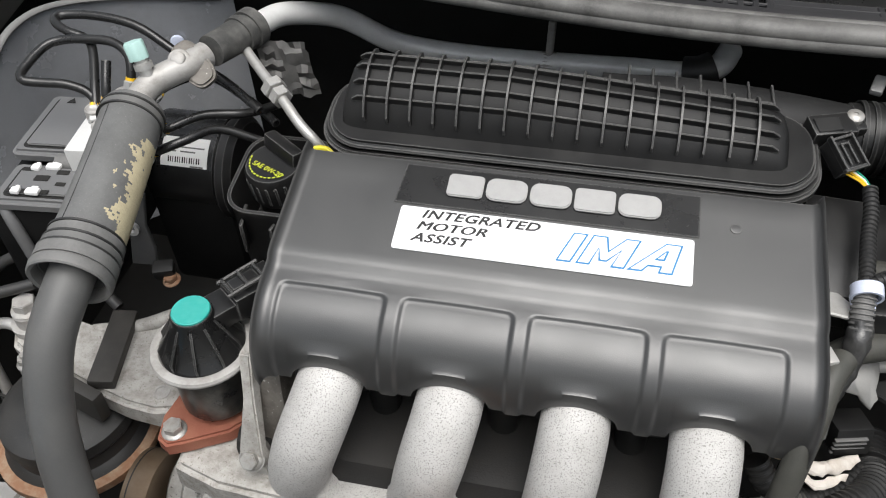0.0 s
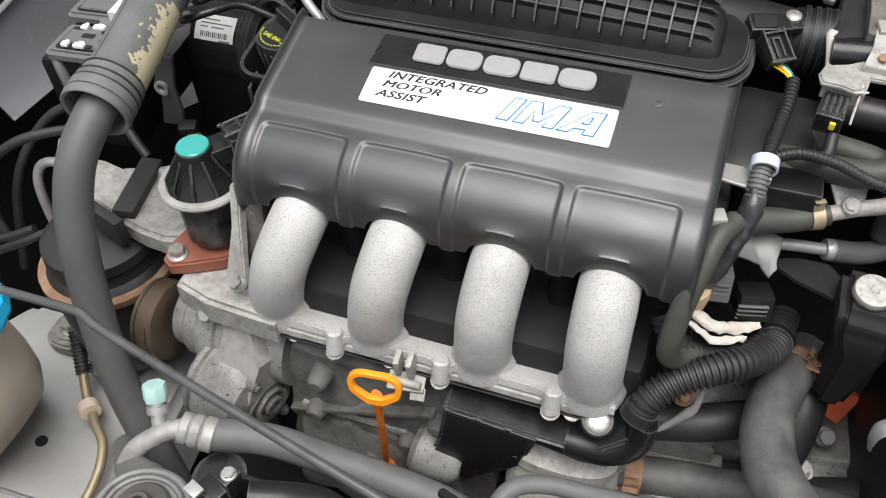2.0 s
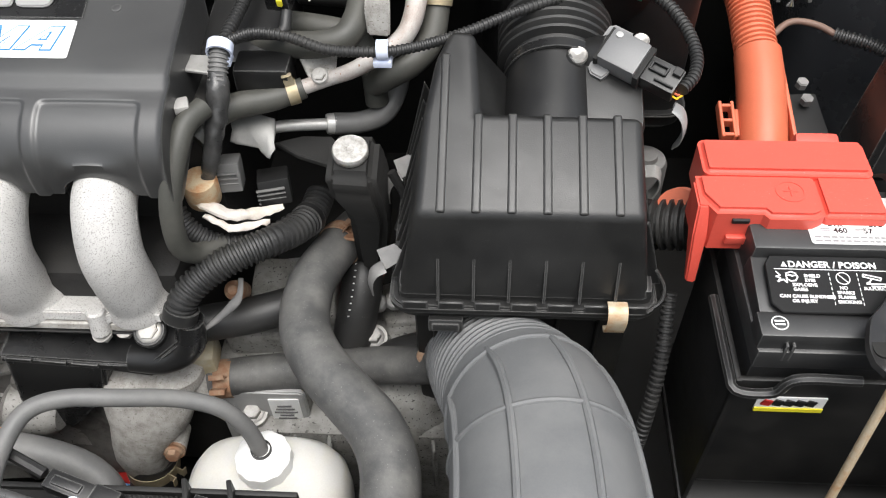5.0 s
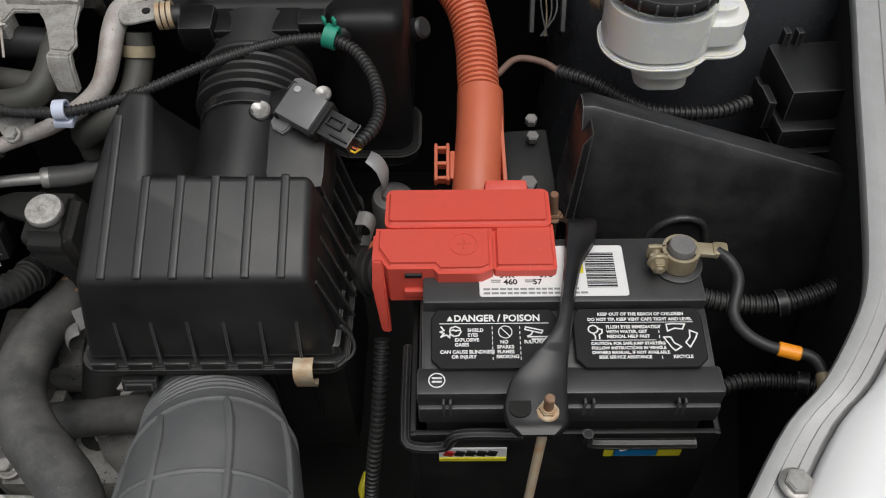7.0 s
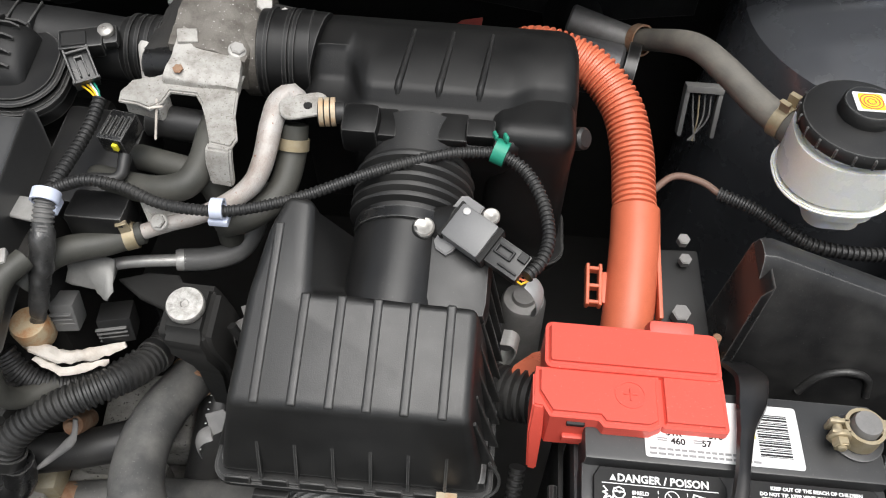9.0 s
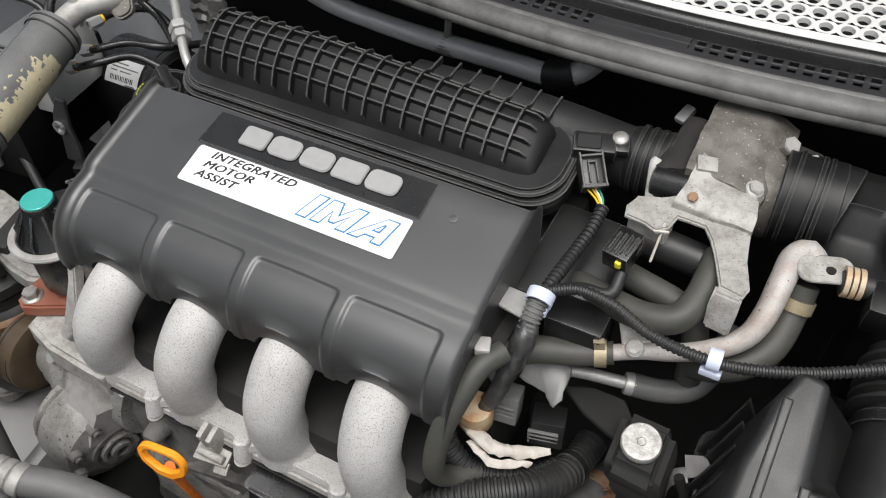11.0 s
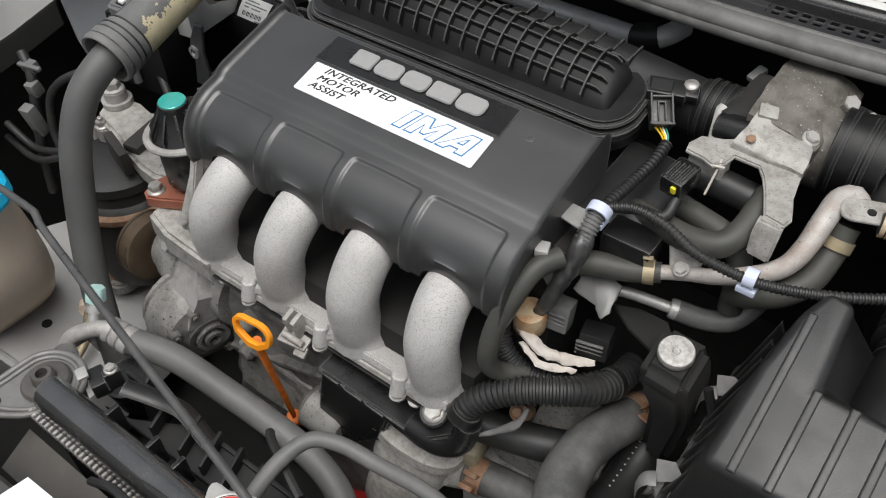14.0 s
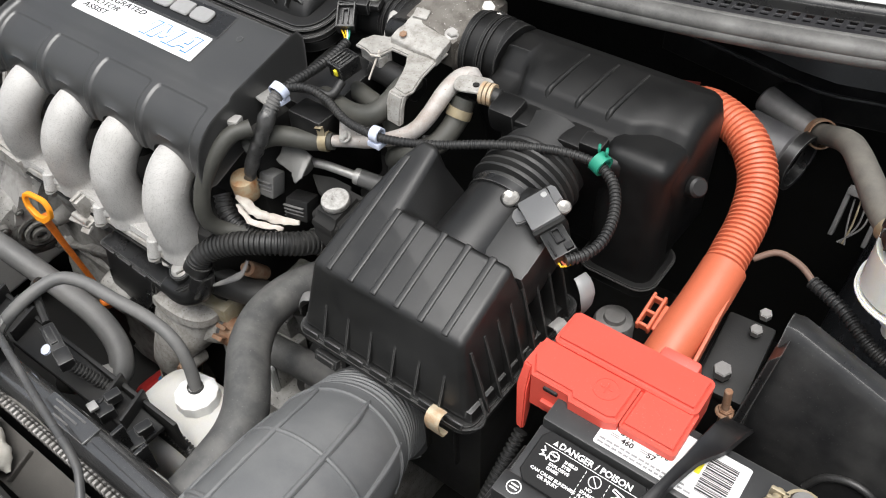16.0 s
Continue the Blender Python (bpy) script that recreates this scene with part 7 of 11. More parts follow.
def brake_unit():
    a = thing("abs_modulator", (-0.34, 0.53, 0.80), "black brake control unit with silver block and pipes", "brake unit")
    # case near black under grey lids: its shaded sides, put into the colour
    bm = B()
    box(bm, (-0.350, 0.508, 0.883), (0.074, 0.140, 0.096), (0, 0, 6), 0.005)
    part("control_unit", bm, M_PANEL, a)
    for (x0, y0, x1, y1), z in (((-0.388, 0.490, -0.324, 0.572), 0.949), ((-0.372, 0.436, -0.304, 0.484), 0.945)):
        w, hh = x1 - x0, y1 - y0
        m = pose((x0 + x1) / 2, (y0 + y1) / 2, z - 0.014, 0, 0, 5)
        bm = B()
        slab(bm, rounded(w, hh, 0.008, 6), 0, 0.012, m, 0.0035, 3)
        lid = part("lid", bm, M_LID, a, "dusty black lid, sky sheen painted grey, with a dark groove")
        bm = B()
        slab(bm, rounded(w - 0.012, hh - 0.012, 0.005, 5, 0.003, 0), 0.012, 0.0122, m, 0)
        part("groove", bm, M_VOID, lid)
        bm = B()
        slab(bm, rounded(w - 0.016, hh - 0.016, 0.004, 5, 0.004, 0), 0.0123, 0.0145, m, 0.0008, 2)
        part("top", bm, M_LID, lid)
    bm = B()
    sweep(bm, [(-0.366, 0.462, 0.934), (-0.366, 0.446, 0.936), (-0.361, 0.438, 0.930), (-0.356, 0.434, 0.915), (-0.353, 0.433, 0.890), (-0.351, 0.433, 0.850)], 0.0050, 14)
    part("edge_bead", bm, M_LID, a, "thick rounded edge bead")
    m = pose(-0.338, 0.460, 0.9455, 0, 0, 5)
    # flat patches that paint the shade of the moulded slots
    for x, y, w, hh in ((-0.016, 0.012, 0.010, 0.004), (0.000, 0.002, 0.012, 0.0065), (0.014, 0.010, 0.010, 0.005), (-0.004, -0.014, 0.034, 0.0045), (0.018, -0.004, 0.008, 0.004)):
        bm = B()
        slab(bm, rounded(w, hh, 0.0006, 2, x, y), 0.0002, 0.0006, m, 0)
        part("slot", bm, M_VOID, a, "dark moulded slot")
    for x, y, w in ((-0.010, 0.0135, 0.007), (0.004, 0.0155, 0.012), (-0.013, -0.0150, 0.007), (0.001, -0.0150, 0.011)):
        bm = B()
        o = B()
        box(o, (x, y, 0.0012), (w, 0.0062, 0.0036), (0, 0, 0), 0.0012)
        box(o, (x + 0.001, y + 0.003, 0.0020), (w * 0.5, 0.003, 0.0028), (0, 0, 0), 0.0008)
        join(bm, o, m)
        part("connector_tab", bm, M_WHITE, a, "white connector tab")
    bm = B()
    slab(bm, [(-0.004, -0.003), (0.004, -0.003), (0.0, 0.004)], 0.0005, 0.0009, pose(-0.365, 0.558, 0.9495, 0, 0, 5), 0)
    part("mark", bm, M_VOID, a)
    bm = B()
    rod(bm, (-0.338, 0.484, 0.944), (-0.316, 0.486, 0.944), 0.0075, None, 18, 0.001)
    part("plug", bm, M_RUBBER, a, "grey round plug")
    bm = B()
    box(bm, (-0.308, 0.516, 0.935), (0.032, 0.080, 0.062), (0, 0, 6), 0.0015)
    part("valve_block", bm, mat("machined_aluminium", (0.66, 0.66, 0.65), 0.45, 0.25, (0.5, 0.5, 0.48), 0.4, 60, 1200, 0.05), a, "silver valve block")
    for x, y in ((-0.303, 0.545), (-0.298, 0.524), (-0.315, 0.520), (-0.298, 0.500)):
        bm = B()
        rod(bm, (x, y, 0.960), (x, y, 0.976), 0.0085, 0.0080, 20, 0.0015)
        part("port", bm, M_ALU, a, "round cast port")
    bm = B()
    rod(bm, (-0.310, 0.582, 0.880), (-0.238, 0.582, 0.880), 0.0440, None, 44, 0.004)
    motor = part("motor", bm, M_GLOSS, a, "black pump motor")
    bm = B()
    rod(bm, (-0.243, 0.580, 0.878), (-0.225, 0.580, 0.878), 0.0475, None, 44, 0.010)
    part("end_cap", bm, M_PLASTIC, motor)
    bm = B()
    box(bm, (-0.270, 0.580, 0.815), (0.078, 0.080, 0.110), (0, 0, 0), 0.008)
    part("pump_body", bm, M_PANEL, motor)
    axis = pose(-0.268, 0.582, 0.880)
    def wrap(x0, x1, a0, a1, r, thick):
        bm = B()
        n = 8
        loops = []
        for i in range(n + 1):
            q = radians(a0 + (a1 - a0) * i / n)
            c, s = math.cos(q), math.sin(q)
            loops.append([axis @ V((x, -s * rr, c * rr)) for x, rr in ((x0, r), (x1, r), (x1, r + thick), (x0, r + thick))])
        shell(bm, loops)
        return bm
    lab = part("label", wrap(-0.0220, 0.0215, 26, 60, 0.0440, 0.0004), M_LABEL, motor, "white label with bar code")
    for k in range(14):
        part("bar", wrap(-0.0150 + 0.0022 * k, -0.0150 + 0.0022 * k + 0.0012 - 0.0003 * (k % 3), 49, 55.5, 0.0444, 0.0003), M_INK, lab)
    for x0, x1, q in ((-0.014, 0.004, 32), (-0.016, 0.018, 37), (-0.004, 0.010, 42), (-0.016, -0.008, 42), (0.006, 0.018, 58)):
        part("print", wrap(x0, x1, q, q + 1.6, 0.0444, 0.0003), M_RUBBER, lab)
    b = thing("bracket", (-0.28, 0.475, 0.80), "grey steel bracket beside the brake unit", "bracket")
    bm = B()
    m = Matrix(((1, 0, 0, 0), (0, 0, -1, 0.475), (0, 1, 0, 0), (0, 0, 0, 1)))
    slab(bm, [(-0.274, 0.930), (-0.288, 0.908), (-0.295, 0.891), (-0.289, 0.883), (-0.298, 0.847), (-0.274, 0.849), (-0.270, 0.869), (-0.271, 0.895), (-0.262, 0.930)], -0.002, 0.002, m, 0.0008, 1)
    part("plate", bm, mat("dark_grey_steel", (0.085, 0.086, 0.088), 0.45, 0.3, (0.16, 0.155, 0.15), 0.5, 40, 900, 0.1), b)
    bm = B()
    lathe(bm, [(0.0035, 0), (0.0075, 0), (0.0075, 0.003), (0.0045, 0.003), (0.0035, 0)], (-0.284, 0.4729, 0.893), (0, -1, 0), 22)
    part("eye", bm, M_GUTTER, b, "round pressed eye")
    bm = B()
    box(bm, (-0.262, 0.465, 0.855), (0.018, 0.014, 0.012), (10, 0, 20), 0.003)
    part("foot", bm, M_DARK, b)
    bm = B()
    hexbolt(bm, (-0.256, 0.462, 0.846), (0, -0.2, 1), 0.010, 0.007, True)
    part("bolt", bm, M_RUST, b)
    # brake pipes
    lines = [
        [(-0.298, 0.545, 0.970), (-0.296, 0.553, 0.986), (-0.300, 0.563, 0.999), (-0.316, 0.570, 1.005), (-0.340, 0.569, 1.006), (-0.361, 0.565, 1.005), (-0.371, 0.555, 1.003), (-0.376, 0.530, 0.997), (-0.372, 0.521, 0.994), (-0.360, 0.524, 0.991), (-0.339, 0.529, 0.988), (-0.322, 0.530, 0.980), (-0.309, 0.519, 0.967)],
        [(-0.301, 0.518, 0.970), (-0.302, 0.524, 0.988), (-0.305, 0.541, 1.006)],
        [(-0.312, 0.512, 0.966), (-0.320, 0.535, 0.982), (-0.338, 0.572, 1.000), (-0.360, 0.577, 1.007), (-0.375, 0.585, 1.010), (-0.374, 0.596, 1.010), (-0.345, 0.601, 1.009), (-0.309, 0.600, 1.003), (-0.272, 0.592, 0.985), (-0.232, 0.586, 0.966), (-0.195, 0.565, 0.955)],
    ]
    lines += [
        [(-0.284, 0.545, 0.966), (-0.278, 0.575, 0.965), (-0.255, 0.600, 0.960), (-0.215, 0.590, 0.945), (-0.185, 0.57, 0.94)],
        [(-0.273, 0.520, 0.955), (-0.255, 0.524, 0.960), (-0.235, 0.545, 0.960), (-0.205, 0.560, 0.955), (-0.19, 0.60, 0.94)],
        [(-0.273, 0.500, 0.948), (-0.255, 0.500, 0.955), (-0.238, 0.512, 0.958), (-0.220, 0.535, 0.955), (-0.190, 0.545, 0.940)],
    ]
    for pts in lines:
        t = thing("brake_pipe", pts[0], "thin black coated brake pipe", "pipe", "brake pipes")
        bm = B()
        sweep(bm, pts, 0.0038, 12)
        part("pipe", bm, M_GLOSS, t)
        bm = B()
        d = V(pts[1]) - V(pts[0])
        rod(bm, pts[0], V(pts[0]) + d.normalized() * 0.014, 0.0062, 0.0056, 6)
        nut = part("nut", bm, M_GUTTER, t)
        bm = B()
        ring(bm, V(pts[0]) + d.normalized() * 0.015, d, 0.0036, 0.003, 0.0007, 14)
        part("band", bm, M_WIRE_Y, nut, "yellow paint band")


brake_unit()


def oil_filler():
    f = thing("oil_filler", (-0.155, 0.50, 0.90), "black oil filler neck with a marked screw cap", "oil filler")
    bm = B()
    cup = []
    for w, hh, r, z in ((0.064, 0.070, 0.016, 0.860), (0.072, 0.078, 0.020, 0.930), (0.075, 0.081, 0.021, 0.933), (0.075, 0.081, 0.021, 0.9355), (0.069, 0.075, 0.018, 0.9355), (0.066, 0.072, 0.017, 0.928), (0.060, 0.066, 0.015, 0.890)):
        cup.append([(x, y, z + 0.16 * (y - 0.46)) for x, y in rounded(w, hh, r, 6, -0.155, 0.503)])
    shell(bm, cup)
    part("neck", bm, M_PLASTIC, f, "open moulded cup with a thin lip")
    for x, rz in ((-0.178, 12), (-0.150, -8)):
        bm = B()
        box(bm, (x, 0.470, 0.912), (0.003, 0.026, 0.028), (0, 0, rz), 0.0008, 1)
        part("web", bm, M_PLASTIC, f)
    bm = B()
    ax = V((-0.05, -0.12, 1)).normalized()
    lathe(bm, [(0.0205, -0.040), (0.0205, -0.014), (0.0225, -0.013), (0.0232, -0.011), (0.0232, 0.012), (0.0215, 0.015), (0, 0.0155)], (-0.156, 0.498, 0.945), ax, 36)
    cap = part("cap", bm, M_PLASTIC, f)
    for i in range(20):
        q = radians(18 * i)
        bm = B()
        mm = pose(-0.156, 0.498, 0.945, 7, -3, 0) @ pose(0.0232 * math.cos(q), 0.0232 * math.sin(q), 0, 0, 0, 18 * i)
        o = B()
        box(o, (0, 0, 0), (0.0012, 0.0022, 0.018), (0, 0, 0), 0.0004, 1)
        join(bm, o, mm)
        part("grip_rib", bm, M_PLASTIC, cap)
    bm = B()
    box(bm, (-0.151, 0.506, 0.9660), (0.038, 0.011, 0.013), (-7, 3, -34), 0.003)
    part("grip", bm, M_PLASTIC, cap)
    m = pose(-0.156, 0.498, 0.961, 7, -3, 0) @ pose(0, 0, 0, 0, 0, -24)
    part("lettering", letters("SAE 0W-20", 0.0062, m @ pose(0.002, -0.0125, 0.0004, 0, 0, 0), 0, 0.0001, 0.0001, "CENTER"), M_LIME, cap, "yellow-green lettering")
    bm = B()
    for i in range(14):
        a = radians(200 + 10 * i)
        slab(bm, rounded(0.0022, 0.0012, 0.0003, 2), 0.0003, 0.0005, m @ pose(0.0195 * math.cos(a), 0.0195 * math.sin(a), 0, 0, 0, math.degrees(a) + 90), 0)
    part("print", bm, M_LIME, cap, "yellow-green ring of small print")
    bm = B()
    sweep(bm, [(-0.130, 0.515, 0.962), (-0.122, 0.516, 0.963), (-0.112, 0.512, 0.960)], 0.0022, 8)
    part("cord", bm, M_YELLOW, f)


oil_filler()


def engine_mount():
    m = thing("engine_mount", (-0.31, 0.37, 0.66), "black rubber engine mount with rusty rim", "engine mount")
    bm = B()
    lathe(bm, [(0.058, 0), (0.062, 0.02), (0.062, 0.105), (0.060, 0.112), (0.052, 0.118), (0.050, 0.128), (0.054, 0.134), (0.053, 0.144), (0.044, 0.150), (0.0, 0.150)], (-0.305, 0.352, 0.665), (0, 0, 1), 44)
    part("rubber", bm, M_RUBBER_D, m)
    bm = B()
    lathe(bm, [(0.061, 0), (0.066, 0.001), (0.067, 0.003), (0.0665, 0.009), (0.061, 0.010)], (-0.305, 0.352, 0.768), (0, 0, 1), 44)
    part("rim", bm, M_RUST, m, "rusty steel rim")
    b = thing("mount_bracket", (-0.25, 0.37, 0.84), "dull cast aluminium engine mount arm", "bracket")
    bm = B()
    slab(bm, [(-0.364, 0.392), (-0.355, 0.376), (-0.335, 0.366), (-0.300, 0.358), (-0.262, 0.346), (-0.238, 0.340), (-0.214, 0.338), (-0.196, 0.343), (-0.182, 0.356), (-0.178, 0.385), (-0.184, 0.404), (-0.198, 0.420), (-0.222, 0.428), (-0.246, 0.424), (-0.270, 0.410), (-0.300, 0.408), (-0.330, 0.414), (-0.352, 0.412), (-0.362, 0.403)], 0.818, 0.842, None, 0.004, 3)
    part("arm", bm, M_STAIN, b)
    bm = B()
    box(bm, (-0.268, 0.384, 0.847), (0.020, 0.072, 0.010), (0, 4, 12), 0.002)
    box(bm, (-0.277, 0.343, 0.838), (0.044, 0.010, 0.030), (0, 4, -16), 0.002)
    part("pad", bm, mat("rubber_pad", (0.030, 0.028, 0.025), 0.6, 0, (0.07, 0.064, 0.057), 0.5, 40, 800, 0.12), b, "dark damper block")
    for p, s in (((-0.222, 0.385, 0.842), 0.0065), ((-0.215, 0.355, 0.842), 0.0065)):
        bm = B()
        lathe(bm, [(s, 0), (s, 0.0008), (s * 0.7, 0.001), (s * 0.7, 0.0004), (0, 0.0004)], p, (0, 0, 1), 20)
        part("boss", bm, M_ALU, b)
    bm = B()
    rod(bm, (-0.347, 0.398, 0.820), (-0.347, 0.398, 0.862), 0.013, 0.0125, 24, 0.002)
    hexbolt(bm, (-0.347, 0.398, 0.862), (0, 0, 1), 0.016, 0.010)
    ring(bm, (-0.347, 0.398, 0.846), (0, 0, 1), 0.012, 0.006, 0.005)
    part("bolt", bm, M_ALU, b, "tall mount bolt")
    bm = B()
    rod(bm, (-0.338, 0.366, 0.815), (-0.338, 0.366, 0.834), 0.0085, 0.008, 18, 0.002)
    hexbolt(bm, (-0.338, 0.366, 0.834), (0, 0, 1), 0.011, 0.008, True, 0.004)
    part("bolt", bm, M_STEEL, b, "short mount bolt")
    bm = B()
    sweep(bm, [(-0.300, 0.405, 0.836), (-0.262, 0.412, 0.842), (-0.232, 0.426, 0.848), (-0.205, 0.440, 0.850)], 0.006, 12)
    part("raised_edge", bm, M_STAIN, b, "raised rear edge of the arm")
    bm = B()
    rod(bm, (-0.195, 0.410, 0.842), (-0.192, 0.413, 0.885), 0.006, 0.0045, 14)
    part("spigot", bm, M_ALU, b)
    # thin pale pipe and cable beside the mount
    w = thing("earth_cable", (-0.36, 0.38, 0.80), "thin black cable to the engine mount", "cable")
    bm = B()
    sweep(bm, [(-0.332, 0.360, 0.800), (-0.35, 0.345, 0.805), (-0.39, 0.325, 0.79), (-0.44, 0.32, 0.77), (-0.52, 0.33, 0.76)], 0.0042, 10)
    part("cable", bm, M_RUBBER_D, w)
    p = thing("vacuum_pipe", (-0.38, 0.40, 0.80), "thin pale metal pipe", "pipe")
    bm = B()
    sweep(bm, [(-0.352, 0.392, 0.838), (-0.372, 0.395, 0.842), (-0.392, 0.392, 0.832), (-0.398, 0.385, 0.805), (-0.398, 0.38, 0.74)], 0.0048, 12)
    part("pipe", bm, M_ALU_B, p)
    c = thing("wiring_loop", (-0.45, 0.42, 0.80), "black ribbed wiring conduit along the wing", "cable")
    bm = B()
    sweep(bm, [(-0.398, 0.38, 0.76), (-0.395, 0.36, 0.69), (-0.38, 0.33, 0.62)], 0.0065, 10, 0.004, (0.004, 0.001, 0.5))
    part("conduit", bm, M_RUBBER_D, c)
    bm = B()
    sweep(bm, [(-0.29, 0.43, 0.84), (-0.34, 0.45, 0.87), (-0.40, 0.44, 0.86), (-0.44, 0.40, 0.80), (-0.45, 0.36, 0.70)], 0.005, 10)
    part("wire", bm, M_RUBBER_D, c)


engine_mount()


def front_accessories():
    p = thing("belt_pulley", (-0.22, 0.31, 0.75), "brown flat belt pulley", "pulley")
    bm = B()
    c = (-0.238, 0.316, 0.752)
    lathe(bm, [(0.010, 0), (0.034, 0.0), (0.0375, 0.001), (0.0375, 0.022), (0.034, 0.023), (0.012, 0.020)], c, (1, 0, 0.03), 48)
    part("wheel", bm, mat("brown_worn_steel", (0.12, 0.085, 0.055), 0.45, 0.4, (0.2, 0.16, 0.12), 0.5, 40, 900, 0.08), p)
    for k in (0.005, 0.017):
        bm = B()
        ring(bm, V(c) + V((k, 0, 0)), (1, 0, 0.03), 0.0370, 0.0012, 0.0008, 48)
        part("groove", bm, M_DARK, p)
    a = thing("alternator", (-0.15, 0.33, 0.65), "grimy cast compressor body and bracket", "compressor")
    bm = B()
    lathe(bm, [(0.026, 0), (0.030, 0.003), (0.031, 0.014), (0.036, 0.018), (0.036, 0.030), (0.042, 0.034), (0.044, 0.052), (0.041, 0.054), (0.041, 0.058), (0.044, 0.060), (0.044, 0.085), (0.040, 0.090), (0.040, 0.12)], (-0.212, 0.332, 0.750), (1, 0, 0), 40)
    part("front_body", bm, M_BLOCK, a)
    # the drum under the manifold, its face turned towards the dipstick
    ax = V((0.93, -0.28, -0.10)).normalized()
    c0 = V((-0.170, 0.305, 0.718))
    bm = B()
    lathe(bm, [(0.030, -0.004), (0.046, 0.0), (0.050, 0.004), (0.050, 0.008), (0.047, 0.010), (0.047, 0.013), (0.052, 0.015), (0.052, 0.030), (0.050, 0.046), (0.045, 0.056), (0.030, 0.060), (0.0, 0.061)], c0, ax, 44)
    crinkle(bm, 0.0014, 70, 1)
    part("drum", bm, M_BLOCK, a, "grimy ribbed drum")
    side = V((0, 0, 1)).cross(ax).normalized()
    top = ax.cross(side).normalized()
    for k in range(3):
        bm = B()
        rr = (0.026, 0.018, 0.010)[k]
        ring(bm, c0 + ax * (0.060 + 0.003 * k) - top * 0.004, ax, rr - 0.004, 0.007, 0.0042, 32)
        crinkle(bm, 0.0008, 90, 1)
        part("boss_ring", bm, M_IRON if k != 1 else M_BLOCK, a)
    for k in range(7):
        ang = radians(-70 + 44 * k)
        d = side * math.cos(ang) + top * math.sin(ang)
        bm = B()
        rod(bm, c0 + ax * 0.052 + d * 0.040, c0 + ax * 0.064 + d * 0.040, 0.0065, 0.0055, 14, 0.001)
        rod(bm, c0 + ax * 0.060 + d * 0.040, c0 + ax * 0.0665 + d * 0.040, 0.0034, None, 6)
        part("screw_boss", bm, M_IRON, a)
    # arm from the drum up to the manifold end, with a deep web
    bm = B()
    pts = [(-0.137, 0.307, 0.812), (-0.129, 0.312, 0.812), (-0.106, 0.282, 0.772), (-0.116, 0.266, 0.732), (-0.159, 0.267, 0.735), (-0.146, 0.289, 0.780)]
    shell(bm, [[V(q) for q in pts], [V(q) + V((0.010, 0.030, -0.010)) for q in pts]])
    crinkle(bm, 0.0009, 60, 5)
    part("bracket", bm, M_ALU, a, "triangular cast bracket arm")
    # sump flank below, with a long rib
    bm = B()
    shell(bm, [[V(q) for q in ((-0.09, 0.304, 0.700), (0.06, 0.306, 0.690), (0.06, 0.34, 0.690), (-0.09, 0.34, 0.700))], [V(q) for q in ((-0.09, 0.292, 0.640), (0.07, 0.296, 0.625), (0.07, 0.34, 0.60), (-0.09, 0.34, 0.60))]])
    crinkle(bm, 0.003, 30, 5)
    part("flank", bm, M_BLOCK, a, "grimy cast flank")
    bm = B()
    sweep(bm, [(-0.085, 0.303, 0.700), (-0.01, 0.304, 0.698), (0.060, 0.306, 0.690)], 0.0045, 8)
    part("rib", bm, M_BLOCK, a)


front_accessories()


def dipstick():
    d = thing("dipstick", (0.0, 0.285, 0.66), "orange oil dipstick with a loop handle", "dipstick")
    m = pose(0.0210, 0.2540, 0.8420, 82, 0, 6)
    bm = B()
    o = B()
    outer = rounded(0.0415, 0.033, 0.0125, 8)
    outer = [(x * (0.86 + 0.14 * smooth(-0.016, 0.006, y)) * (0.62 + 0.38 * smooth(-0.017, -0.004, y)), y) for x, y in outer]
    inner = [(x * 0.79, y * 0.68 + 0.0015) for x, y in outer]
    n = len(outer)
    loops = []
    for z, k in ((-0.0026, 0.97), (-0.0020, 1.0), (0.0020, 1.0), (0.0026, 0.97)):
        loops.append([[(x * k, y * k, z) for x, y in outer], [(x / k, y / k, z) for x, y in inner]])
    vs = [[[o.verts.new(p) for p in l] for l in pair] for pair in loops]
    for i in range(n):
        j = (i + 1) % n
        for a, b in zip(vs, vs[1:]):
            o.faces.new((a[0][i], a[0][j], b[0][j], b[0][i]))
            o.faces.new((a[1][i], a[1][j], b[1][j], b[1][i]))
        for e in (vs[0], vs[-1]):
            o.faces.new((e[0][i], e[0][j], e[1][j], e[1][i]))
    join(bm, o, m)
    part("handle", bm, M_HANDLE, d)
    bm = B()
    sweep(bm, [(0.0205, 0.2555, 0.828), (0.0195, 0.2570, 0.818), (0.0150, 0.264, 0.775), (0.008, 0.275, 0.715), (0.0015, 0.284, 0.662)], [0.0066, 0.0052, 0.0044, 0.0040, 0.0036], 12, flat=0.7)
    part("stem", bm, M_HANDLE_D, d)
    bm = B()
    lathe(bm, [(0.0075, 0), (0.0088, 0.004), (0.0085, 0.010), (0.0060, 0.012)], (0.0006, 0.2860, 0.650), (0.1, -0.25, 0.96), 20)
    part("stopper", bm, M_HANDLE_D, d)
    t = thing("dipstick_tube", (0.0, 0.30, 0.62), "black dipstick guide tube", "tube")
    bm = B()
    sweep(bm, [(0.0004, 0.2865, 0.650), (-0.002, 0.290, 0.62), (-0.005, 0.295, 0.56)], 0.0065, 12)
    part("tube", bm, M_DARK, t)


dipstick()


